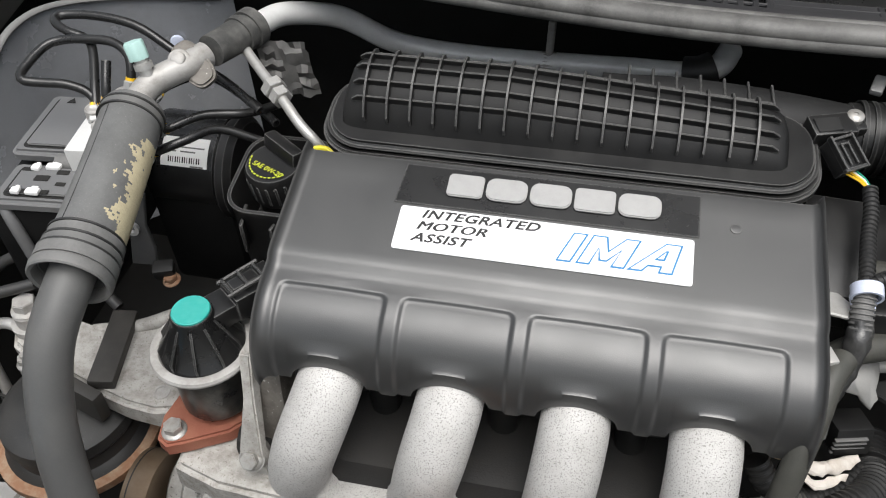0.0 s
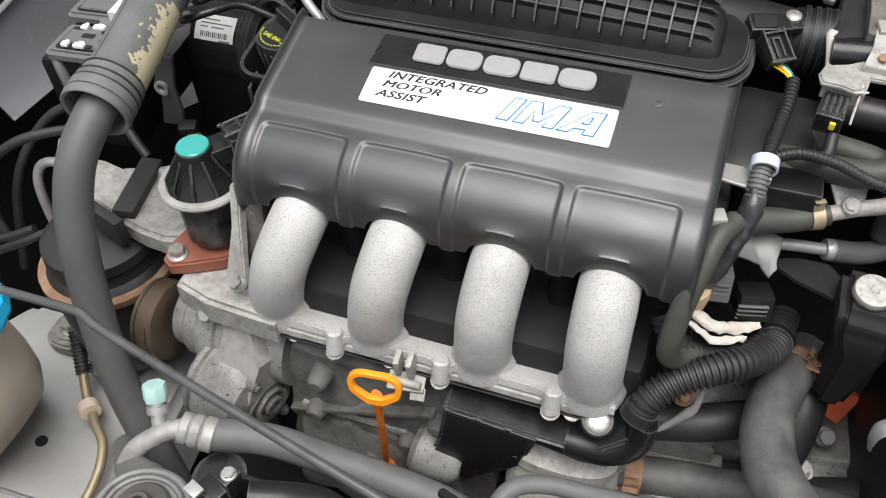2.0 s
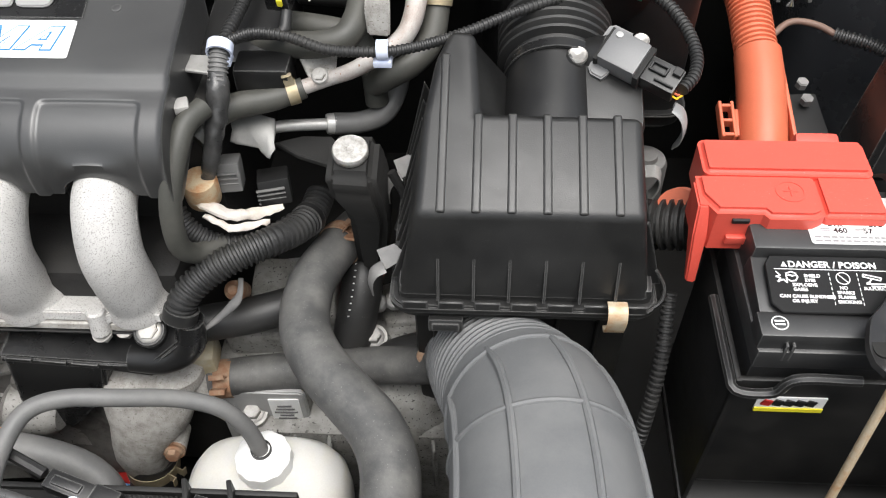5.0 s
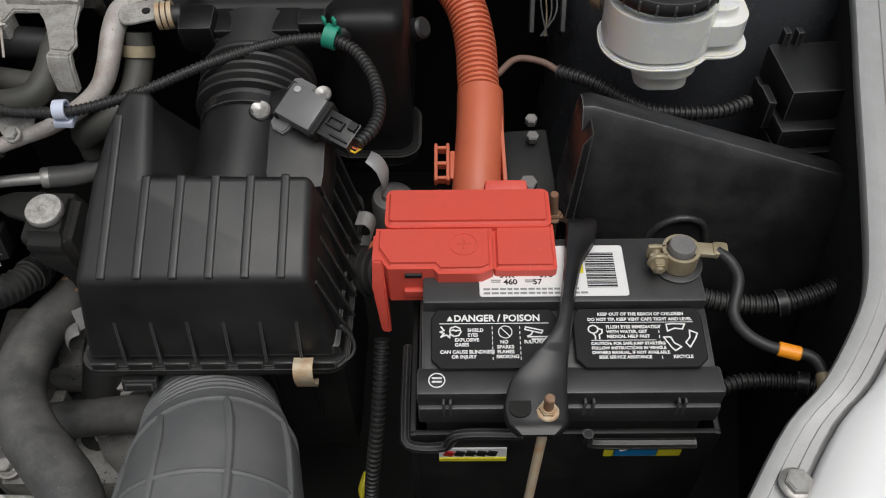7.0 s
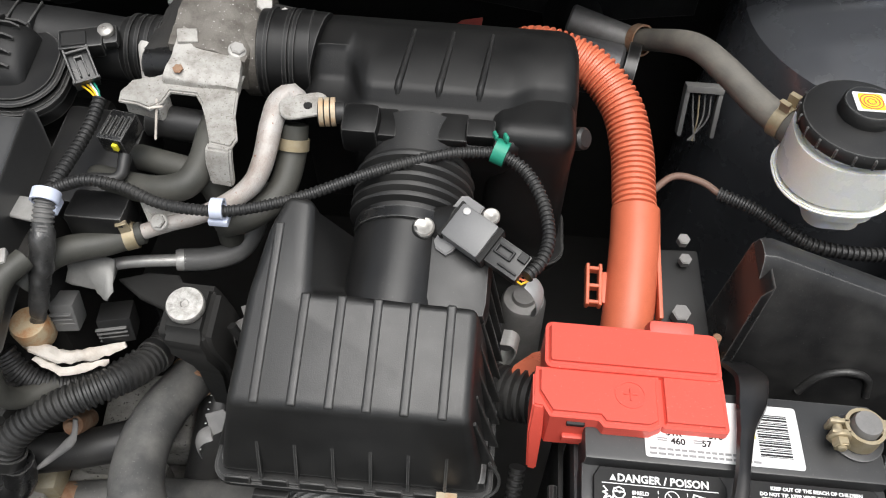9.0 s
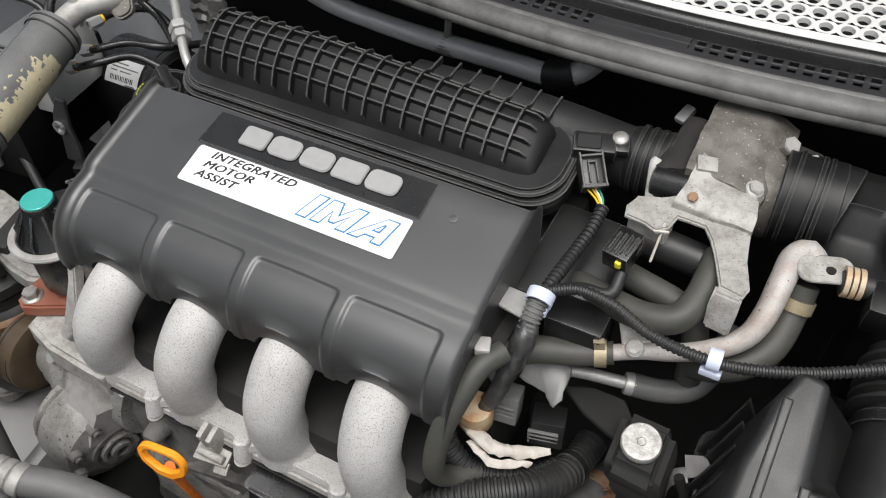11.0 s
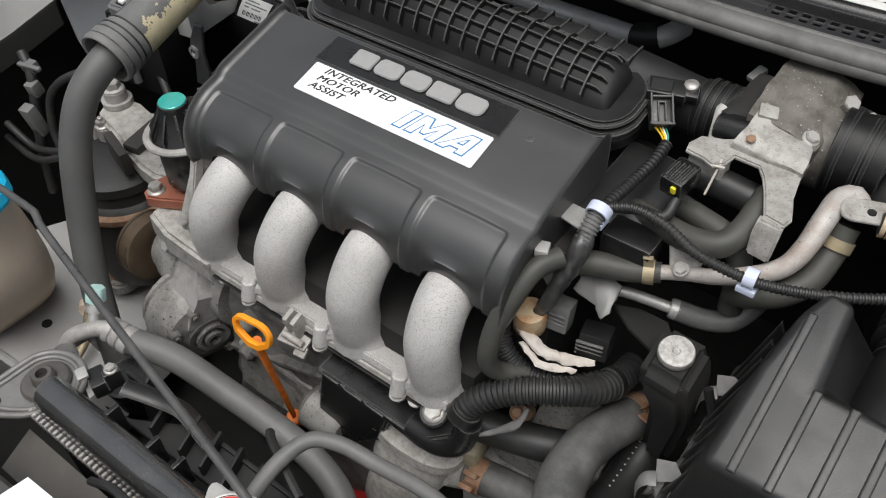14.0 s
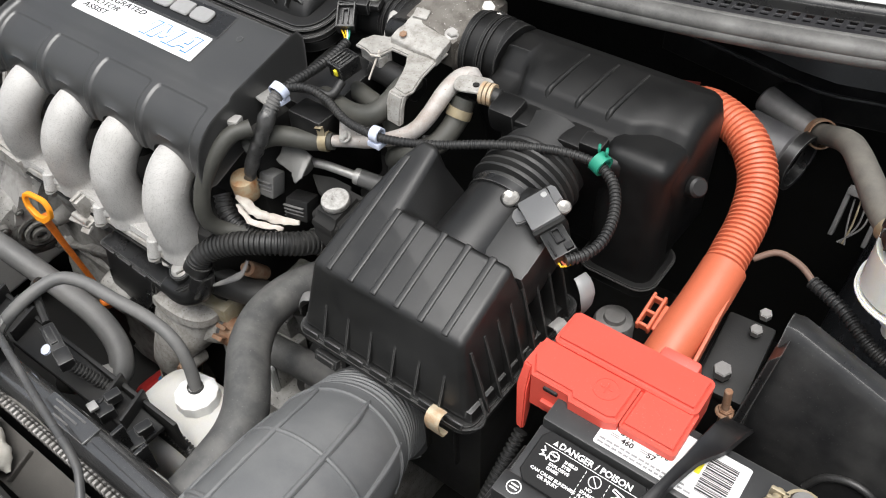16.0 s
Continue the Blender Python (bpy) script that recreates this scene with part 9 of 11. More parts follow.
def air_guide():
    g = thing("air_guide", (0.19, 0.07, 0.74), "dusty brown-grey plastic air guide before the radiator", "air guide")
    bm = B()
    shell(bm, [[(x, 0.060, 0.770), (x, 0.094, 0.786), (x, 0.094, 0.783), (x, 0.060, 0.767)] for x in (-0.10, 0.05, 0.20, 0.40)])
    dust = mat("dusty_brown_plastic", (0.085, 0.080, 0.073), 0.65, 0, (0.14, 0.13, 0.118), 0.6, 22, 800, 0.15)
    part("plate", bm, dust, g)
    for x in (0.02, 0.12, 0.22, 0.32):
        bm = B()
        box(bm, (x, 0.077, 0.780), (0.003, 0.030, 0.008), (25, 0, 0), 0.0008, 1)
        part("rib", bm, dust, g)
    f = thing("foam_strip", (0.185, 0.075, 0.79), "crumpled pale foam strip on the air guide", "foam")
    bm = B()
    sweep(bm, [(0.150, 0.076, 0.790), (0.172, 0.080, 0.800), (0.190, 0.074, 0.797), (0.206, 0.070, 0.792), (0.222, 0.066, 0.785)], [0.004, 0.011, 0.013, 0.010, 0.003], 16, 0.002, flat=0.7)
    crinkle(bm, 0.005, 60, 0)
    part("foam", bm, mat("pale_foam", (0.52, 0.50, 0.45), 0.8, 0, (0.33, 0.30, 0.25), 0.6, 60, 700, 0.3), f, "", 60)


air_guide()


def coolant_bottle():
    c = thing("coolant_reservoir", (0.275, 0.20, 0.60), "white translucent coolant bottle with hose cap", "coolant bottle")
    bm = B()
    loops = []
    for z, sx, sy, cx, cy in ((0.60, 0.055, 0.035, 0.270, 0.205), (0.66, 0.060, 0.038, 0.272, 0.205), (0.715, 0.063, 0.042, 0.272, 0.207), (0.735, 0.061, 0.041, 0.272, 0.209), (0.745, 0.054, 0.036, 0.272, 0.213), (0.749, 0.040, 0.028, 0.272, 0.218), (0.750, 0.018, 0.018, 0.271, 0.222)):
        loop = []
        for i in range(36):
            a = 2 * math.pi * i / 36
            q = 3.2
            ca, sa = math.cos(a), math.sin(a)
            loop.append((cx + sx * math.copysign(abs(ca) ** (2 / q), ca), cy + sy * math.copysign(abs(sa) ** (2 / q), sa), z))
        loops.append(loop)
    shell(bm, loops)
    part("bottle", bm, M_MILKY, c, "", 60)
    bm = B()
    lathe(bm, [(0.0205, 0), (0.0212, 0.002), (0.0208, 0.014), (0.0165, 0.018), (0.0105, 0.020), (0, 0.020)], (0.271, 0.2235, 0.748), (0, 0, 1), 44, 22, 0.0007)
    part("cap", bm, M_WHITE, c, "white ribbed cap")
    h = thing("overflow_hose", (0.22, 0.2, 0.85), "thin grey rubber overflow hose in an arch", "hose")
    bm = B()
    sweep(bm, [(0.137, 0.128, 0.838), (0.131, 0.150, 0.845), (0.131, 0.178, 0.852), (0.139, 0.202, 0.856), (0.159, 0.214, 0.853), (0.190, 0.221, 0.844), (0.222, 0.231, 0.828), (0.249, 0.233, 0.813), (0.264, 0.230, 0.790), (0.271, 0.2245, 0.762)], 0.0061, 16)
    part("hose", bm, M_RUBBER, h)
    bm = B()
    ring(bm, (0.271, 0.2246, 0.768), (0, 0, 1), 0.0067, 0.006, 0.0010, 20)
    part("collar", bm, M_RUBBER_D, h)


coolant_bottle()


def thermostat():
    t = thing("thermostat_housing", (0.15, 0.29, 0.62), "stained cast aluminium thermostat housing", "thermostat housing")
    bm = B()
    loops = []
    for z, x0, x1, y0, y1 in ((0.752, 0.112, 0.196, 0.288, 0.330), (0.747, 0.108, 0.202, 0.280, 0.332), (0.738, 0.108, 0.202, 0.278, 0.332), (0.733, 0.112, 0.196, 0.282, 0.330), (0.712, 0.112, 0.192, 0.272, 0.325), (0.692, 0.113, 0.184, 0.266, 0.320), (0.672, 0.111, 0.166, 0.261, 0.310), (0.655, 0.110, 0.158, 0.258, 0.304), (0.628, 0.111, 0.153, 0.260, 0.302)):
        cx, cy, sx, sy = (x0 + x1) / 2, (y0 + y1) / 2, (x1 - x0) / 2, (y1 - y0) / 2
        loops.append([(cx + sx * math.copysign(abs(math.cos(t)) ** 0.8, math.cos(t)), cy + sy * math.copysign(abs(math.sin(t)) ** 0.8, math.sin(t)), z + 0.10 * (0.30 - cy - sy * math.sin(t))) for t in (2 * math.pi * i / 36 for i in range(36))])
    shell(bm, loops)
    part("casting", bm, M_STAIN, t, "", 45)
    bm = B()
    sweep(bm, [(0.160, 0.300, 0.712), (0.185, 0.308, 0.716), (0.212, 0.313, 0.720)], [0.022, 0.018, 0.015], 22)
    part("outlet", bm, M_STAIN, t)
    bm = B()
    lathe(bm, [(0.011, 0), (0.0115, 0.006), (0.008, 0.008), (0.007, 0.016), (0.004, 0.017)], (0.187, 0.306, 0.712), (0.1, -0.8, 0.5), 22)
    part("boss", bm, M_ALU, t)
    bm = B()
    box(bm, (0.190, 0.322, 0.742), (0.040, 0.030, 0.026), (0, 0, 8), 0.004)
    part("flange", bm, mat("yellow_corrosion", (0.36, 0.31, 0.20), 0.7, 0.1, (0.50, 0.48, 0.42), 0.7, 70, 900, 0.3), t, "flange with yellow corrosion")
    bm = B()
    rod(bm, (0.165, 0.296, 0.668), (0.168, 0.270, 0.672), 0.0105, 0.010, 20, 0.002)
    part("boss", bm, M_STAIN, t)
    for p, a, material in (((0.121, 0.292, 0.752), (0, -0.3, 1), M_STEEL), ((0.168, 0.2685, 0.672), (0.1, -0.95, 0.2), M_RUST)):
        bm = B()
        lathe(bm, [(0.010, -0.02), (0.010, 0.0)], p, a, 18)
        hexbolt(bm, p, a, 0.010, 0.007)
        part("bolt", bm, material, t)
    h = thing("lower_coolant_hose", (0.13, 0.28, 0.58), "black coolant hose with spring clamp", "hose")
    bm = B()
    sweep(bm, [(0.136, 0.281, 0.642), (0.131, 0.276, 0.605), (0.122, 0.255, 0.560)], 0.0225, 22)
    part("hose", bm, M_RUBBER_D, h)
    clamp(h, (0.134, 0.279, 0.628), (0.1, 0.1, 1), 0.0228, M_BRASS, 0.012, (0.9, -0.4, 0))
    q = thing("heater_hose", (0.28, 0.32, 0.72), "black coolant hose with brass coloured clamp", "hose")
    bm = B()
    sweep(bm, [(0.202, 0.312, 0.720), (0.240, 0.318, 0.722), (0.290, 0.322, 0.726), (0.345, 0.322, 0.735), (0.390, 0.312, 0.755), (0.420, 0.30, 0.79)], 0.0160, 18)
    part("hose", bm, M_RADHOSE, q)
    clamp(q, (0.214, 0.3135, 0.7205), (1, 0.1, 0), 0.0158, M_RUST, 0.014, (0, -0.7, 0.7))


thermostat()


def upper_radiator_hose():
    h = thing("radiator_hose", (0.32, 0.28, 0.81), "thick grey rubber radiator hose in an S bend", "hose")
    bm = B()
    sweep(bm, [(0.322, 0.420, 0.798), (0.310, 0.385, 0.810), (0.299, 0.348, 0.818), (0.2965, 0.318, 0.820), (0.302, 0.290, 0.821), (0.318, 0.263, 0.821), (0.340, 0.240, 0.820), (0.360, 0.218, 0.818), (0.3715, 0.192, 0.815), (0.374, 0.160, 0.810), (0.374, 0.120, 0.800), (0.372, 0.070, 0.78)], [0.0175, 0.0178, 0.0182, 0.0188, 0.0192, 0.0195, 0.0198, 0.0200, 0.0202, 0.0202, 0.0202, 0.0202], 28)
    part("hose", bm, M_RADHOSE, h, "", 60)
    clamp(h, (0.3125, 0.393, 0.8075), (0.30, 0.92, -0.28), 0.0180, M_RUST, 0.011, (0.45, -0.1, 0.8))
    bm = B()
    box(bm, (0.324, 0.388, 0.823), (0.012, 0.014, 0.0025), (-20, 0, -10), 0.0006, 1)
    part("clamp_ear", bm, M_RUST, h, "rusty clamp ear")


upper_radiator_hose()


def front_duct():
    d = thing("intake_duct", (0.46, 0.22, 0.74), "grey rubber intake duct with folds and raised seams", "intake duct")
    path = [(0.433, 0.338, 0.748), (0.434, 0.312, 0.769), (0.4385, 0.287, 0.792), (0.4470, 0.262, 0.814), (0.4565, 0.238, 0.831), (0.4640, 0.212, 0.844), (0.4690, 0.178, 0.853), (0.4720, 0.125, 0.856), (0.4740, 0.03, 0.845)]
    rad = [0.0480, 0.0475, 0.0480, 0.0500, 0.0532, 0.0555, 0.0575, 0.0585, 0.0585]
    bm = B()
    sweep(bm, path[4:], rad[4:], 44, 0.005)
    body = part("body", bm, M_DUCT, d, "", 60)
    bm = B()
    sweep(bm, path[1:5] + [(0.4595, 0.228, 0.8365)], [0.0475, 0.0482, 0.0500, 0.0528, 0.0538], 44, 0.004, (0.0066, 0.0026, 0.5))
    part("folds", bm, M_DUCT, d, "concertina folds", 30)
    bm = B()
    sweep(bm, path[:2] + [(0.4355, 0.302, 0.778)], [0.0492, 0.0488, 0.0480], 44, 0.004)
    part("cuff", bm, M_DUCT, d, "smooth cuff", 60)
    ax = V(path[1]) - V(path[0])
    bm = B()
    ring(bm, V(path[0]) + ax * 0.30, ax, 0.0482, 0.005, 0.0026, 48)
    part("lip", bm, M_COLLAR, d, "pale rim of the cuff")
    c, par, _ = curve_points(path[4:], 0.005)
    rads = rad[4:]

    def over(i, ang, extra):
        tng = (c[min(i + 1, len(c) - 1)] - c[max(0, i - 1)]).normalized()
        up = V((0, 0, 1))
        up = (up - tng * up.dot(tng)).normalized()
        side = tng.cross(up)
        k = min(int(par[i]), len(rads) - 2)
        r = rads[k] + (rads[k + 1] - rads[k]) * (par[i] - k)
        return c[i] + (up * math.cos(ang) + side * math.sin(ang)) * (r + extra)

    # lengthwise ribs rise out of the body, cross ribs run round it
    for ang in (-1.15, -0.385, 0.385, 1.15):
        bm = B()
        keep = list(range(2, len(c) - 1, 2))
        sweep(bm, [over(i, ang, 0.0002) for i in keep], [0.0012, 0.0026, 0.0030] + [0.0026] * (len(keep) - 3), 8, 0.006)
        part("seam", bm, M_DUCT, body, "raised lengthwise seam")
    for i in (3, 12, 23):
        bm = B()
        sweep(bm, [over(i, a, 0.0) for a in (-1.9, -1.4, -0.9, -0.4, 0.1, 0.6, 1.1, 1.6, 1.9)], 0.0021, 8, 0.006)
        part("seam", bm, M_DUCT, body, "raised cross seam")


front_duct()


def harness_box():
    h = thing("harness_holder", (0.11, 0.30, 0.69), "black plastic wiring harness holder below the manifold", "wiring holder")
    bm = B()
    shell(bm, [[V(p) for p in ((0.062, 0.284, 0.793), (0.140, 0.286, 0.786), (0.140, 0.306, 0.788), (0.062, 0.304, 0.796))], [V(p) for p in ((0.056, 0.279, 0.745), (0.126, 0.282, 0.735), (0.128, 0.300, 0.735), (0.056, 0.300, 0.745))], [V(p) for p in ((0.040, 0.284, 0.692), (0.080, 0.284, 0.680), (0.080, 0.300, 0.680), (0.040, 0.300, 0.692))]])
    bmesh.ops.bevel(bm, geom=bm.edges[:], offset=0.0025, segments=2, affect="EDGES")
    part("box", bm, M_GLOSS, h)
    bm = B()
    shell(bm, [[V(p) for p in ((0.062, 0.280, 0.797), (0.062, 0.308, 0.800), (0.062, 0.308, 0.792), (0.062, 0.280, 0.789))], [V(p) for p in ((0.140, 0.282, 0.788), (0.140, 0.310, 0.792), (0.140, 0.310, 0.782), (0.140, 0.282, 0.778))], [V(p) for p in ((0.178, 0.280, 0.790), (0.178, 0.306, 0.796), (0.178, 0.306, 0.780), (0.178, 0.280, 0.774))], [V(p) for p in ((0.208, 0.288, 0.815), (0.204, 0.318, 0.823), (0.208, 0.318, 0.800), (0.212, 0.290, 0.790))]])
    bmesh.ops.bevel(bm, geom=bm.edges[:], offset=0.002, segments=2, affect="EDGES")
    part("trough", bm, M_GLOSS, h)
    bm = B()
    sweep(bm, [(0.160, 0.293, 0.783), (0.188, 0.292, 0.786), (0.208, 0.295, 0.800), (0.212, 0.302, 0.822)], [0.013, 0.0145, 0.0145, 0.0135], 16, flat=0.8)
    part("arm", bm, M_GLOSS, h, "curved end of the trough")
    for x in (0.078, 0.104, 0.128):
        bm = B()
        box(bm, (x, 0.280, 0.795 - 0.1 * (x - 0.07)), (0.020, 0.003, 0.004), (0, 6, 0), 0.001)
        part("edge_clip", bm, M_PLASTIC, h)
    bm = B()
    lathe(bm, [(0.0125, 0), (0.0128, 0.008), (0.0115, 0.0095), (0, 0.010)], (0.1795, 0.3010, 0.804), (0, -0.4, 0.9), 26)
    part("lug", bm, M_PLASTIC, h)
    bm = B()
    hexbolt(bm, (0.1795, 0.2975, 0.8120), (0, -0.4, 0.9), 0.013, 0.005)
    part("bolt", bm, M_STEEL, h)
    c = thing("harness_conduit", (0.25, 0.34, 0.85), "thick black corrugated wiring conduit", "conduit")
    bm = B()
    sweep(bm, [(0.206, 0.300, 0.826), (0.212, 0.308, 0.842), (0.228, 0.321, 0.853), (0.250, 0.333, 0.860), (0.272, 0.348, 0.860), (0.287, 0.368, 0.852), (0.293, 0.392, 0.842), (0.296, 0.415, 0.84)], [0.0112, 0.0114, 0.0116, 0.0116, 0.0116, 0.0118, 0.012, 0.012], 22, 0.004, (0.0046, 0.0018, 0.5))
    part("conduit", bm, M_RUBBER_D, c, "", 25)
    bm = B()
    ring(bm, (0.207, 0.302, 0.829), (0.3, 0.4, 0.85), 0.0114, 0.010, 0.0016, 24)
    part("tape_band", bm, M_PLASTIC, c, "band of cloth tape")
    bm = B()
    ring(bm, (0.2915, 0.385, 0.8445), (0.25, 0.9, -0.35), 0.0121, 0.007, 0.0014, 24)
    part("tape_band", bm, M_PLASTIC, c, "black retaining band")
    w = thing("taped_wire", (0.23, 0.31, 0.81), "wire tail wrapped in grey tape", "wiring")
    bm = B()
    sweep(bm, [(0.247, 0.332, 0.835), (0.246, 0.325, 0.826), (0.242, 0.320, 0.820), (0.230, 0.310, 0.813), (0.216, 0.300, 0.806)], [0.002, 0.0024, 0.0038, 0.0026, 0.001], 10, flat=0.6)
    part("tail", bm, M_TAPE, w)
    s = thing("stud_bolt", (0.236, 0.336, 0.815), "dull stud with a round washer", "bolt")
    bm = B()
    lathe(bm, [(0.008, -0.03), (0.0082, 0), (0.0075, 0.002), (0.0045, 0.003), (0.0045, 0.009), (0.0035, 0.010)], (0.236, 0.338, 0.812), (0.1, -0.6, 0.8), 20)
    part("stud", bm, M_RUST, s)


harness_box()


def gearbox():
    g = thing("gearbox", (0.30, 0.33, 0.52), "grimy cast aluminium gearbox casing with bolts", "gearbox")
    bm = B()
    box(bm, (0.33, 0.37, 0.60), (0.21, 0.17, 0.16), (0, 0, 0), 0.012)
    box(bm, (0.243, 0.330, 0.664), (0.080, 0.046, 0.118), (0, 0, 0), 0.004)
    crinkle(bm, 0.0025, 55, 2)
    part("casing", bm, M_BLOCK, g, "", 60)
    for at, size, rot in (((0.268, 0.385, 0.735), (0.075, 0.06, 0.06), (8, 0, 4)), ((0.365, 0.395, 0.700), (0.050, 0.06, 0.05), (-14, 0, 10))):
        bm = B()
        box(bm, at, size, rot, 0.007)
        crinkle(bm, 0.0025, 55, 2)
        part("boss", bm, M_BLOCK, g, "", 60)
    bm = B()
    lathe(bm, [(0.062, 0), (0.060, 0.03), (0.03, 0.05), (0, 0.05)], (0.36, 0.35, 0.67), (0.2, -0.4, 1), 36)
    crinkle(bm, 0.0025, 55, 2)
    part("bell_housing", bm, M_BLOCK, g, "", 60)
    for x in (0.27, 0.30, 0.33, 0.36, 0.39, 0.42):
        bm = B()
        box(bm, (x, 0.290, 0.640), (0.004, 0.03, 0.07), (0, 0, 10), 0.0012, 1)
        part("rib", bm, M_BLOCK, g)
    for p in ((0.338, 0.350, 0.735), (0.36, 0.330, 0.728), (0.318, 0.325, 0.70), (0.235, 0.30, 0.688)):
        bm = B()
        lathe(bm, [(0.012, -0.03), (0.012, 0)], p, (0, -0.3, 1), 18)
        hexbolt(bm, p, (0, -0.3, 1), 0.012, 0.010)
        part("bolt", bm, M_ALU, g)
    bm = B()
    box(bm, (0.264, 0.3002, 0.684), (0.026, 0.0015, 0.056), (0, 0, 2), 0.0004, 1)
    lab = part("label", bm, M_LABEL, g, "worn white bar code label")
    bm = B()
    slab(bm, rounded(0.078, 0.104, 0.006, 4), 0, 0.006, pose(0.2435, 0.3070, 0.668, 90, 0, 0), 0.0015, 2)
    part("side_cover", bm, M_GUTTER, g, "pale grey side cover")
    bm = B()
    for k in range(9):
        box(bm, (0.264, 0.2993, 0.662 + 0.0050 * k), (0.020 - 0.004 * (k % 3), 0.0012, 0.0018), (0, 0, 2), 0)
    part("bar_code", bm, M_RUBBER, lab)
    bm = B()
    box(bm, (0.243, 0.354, 0.726), (0.058, 0.030, 0.050), (4, 0, 3), 0.004)
    crinkle(bm, 0.0018, 60, 4)
    part("boss", bm, M_BLOCK, g, "", 60)
    for p in ((0.340, 0.377, 0.748), (0.354, 0.380, 0.748)):
        bm = B()
        lathe(bm, [(0.0085, -0.03), (0.0085, 0)], p, (0.1, -0.6, 0.8), 18)
        hexbolt(bm, p, (0.1, -0.6, 0.8), 0.011, 0.008)
        part("bolt", bm, M_LEAD, g)
    bm = B()
    slab(bm, rounded(0.015, 0.036, 0.001, 2), 0, 0.0008, pose(0.3545, 0.266, 0.690, 0, 0, -4), 0)
    shelf = B()
    slab(shelf, rounded(0.030, 0.052, 0.004, 3), -0.060, 0, pose(0.3545, 0.268, 0.6895, 0, 0, -4), 0.0015, 1)
    part("foot", shelf, M_DARK, g)
    low_label = part("label", bm, M_LABEL, g, "white label with a bar code")
    for k in range(9):
        bm = B()
        slab(bm, rounded(0.010, 0.0016 if k % 3 else 0.0026, 0.0002, 1, 0, -0.014 + 0.0033 * k), 0.0009, 0.0012, pose(0.3545, 0.266, 0.690, 0, 0, -4), 0)
        part("bar", bm, M_INK, low_label)
    wp = thing("water_pipe", (0.245, 0.33, 0.78), "black rubber water pipe behind the wiring conduit", "hose")
    bm = B()
    sweep(bm, [(0.196, 0.322, 0.786), (0.225, 0.330, 0.783), (0.260, 0.340, 0.784), (0.292, 0.356, 0.782)], 0.0150, 20)
    part("pipe", bm, M_RUBBER_D, wp)
    o = thing("oil_filter", (0.09, 0.27, 0.57), "red oil filter with blue and white print", "oil filter")
    bm = B()
    lathe(bm, [(0.030, 0), (0.036, 0.004), (0.037, 0.07), (0.034, 0.078), (0, 0.079)], (0.085, 0.320, 0.535), (0.1, -0.95, 0.15), 36)
    part("can", bm, M_RED_D, o)
    bm = B()
    slab(bm, rounded(0.024, 0.012, 0.004, 4), 0.0005, 0.001, pose(0.098, 0.272, 0.582, 20, 15, 0), 0)
    part("print", bm, M_BLUE, o)
    # sump and lower front of the block
    b = thing("lower_crankcase", (0.0, 0.33, 0.52), "dark grimy crankcase with diagonal web", "crankcase")
    bm = B()
    shell(bm, [[V(p) for p in ((-0.09, 0.308, 0.775), (0.055, 0.308, 0.775), (0.055, 0.36, 0.79), (-0.09, 0.36, 0.79))], [V(p) for p in ((-0.10, 0.300, 0.65), (0.10, 0.300, 0.66), (0.10, 0.36, 0.66), (-0.10, 0.36, 0.65))], [V(p) for p in ((-0.10, 0.290, 0.56), (0.12, 0.290, 0.56), (0.12, 0.36, 0.56), (-0.10, 0.36, 0.56))]])
    crinkle(bm, 0.006, 40, 12)
    part("casting", bm, M_IRON, b, "", 60)
    bm = B()
    box(bm, (-0.025, 0.302, 0.720), (0.155, 0.014, 0.006), (0, -22, 0), 0.002)
    part("web", bm, M_IRON, b)
    for x, z in ((-0.07, 0.70), (0.02, 0.69), (-0.02, 0.64), (0.05, 0.735), (-0.06, 0.752)):
        bm = B()
        rod(bm, (x, 0.290, z), (x, 0.32, z), 0.009, 0.012, 18, 0.003)
        part("boss", bm, M_IRON, b)
    bm = B()
    rod(bm, (0.03, 0.292, 0.705), (0.075, 0.289, 0.70), 0.026, 0.022, 24, 0.006)
    part("sensor_boss", bm, M_BLOCK, b)


gearbox()

# ---- pipes and wiring between the engine cover and the air box ----


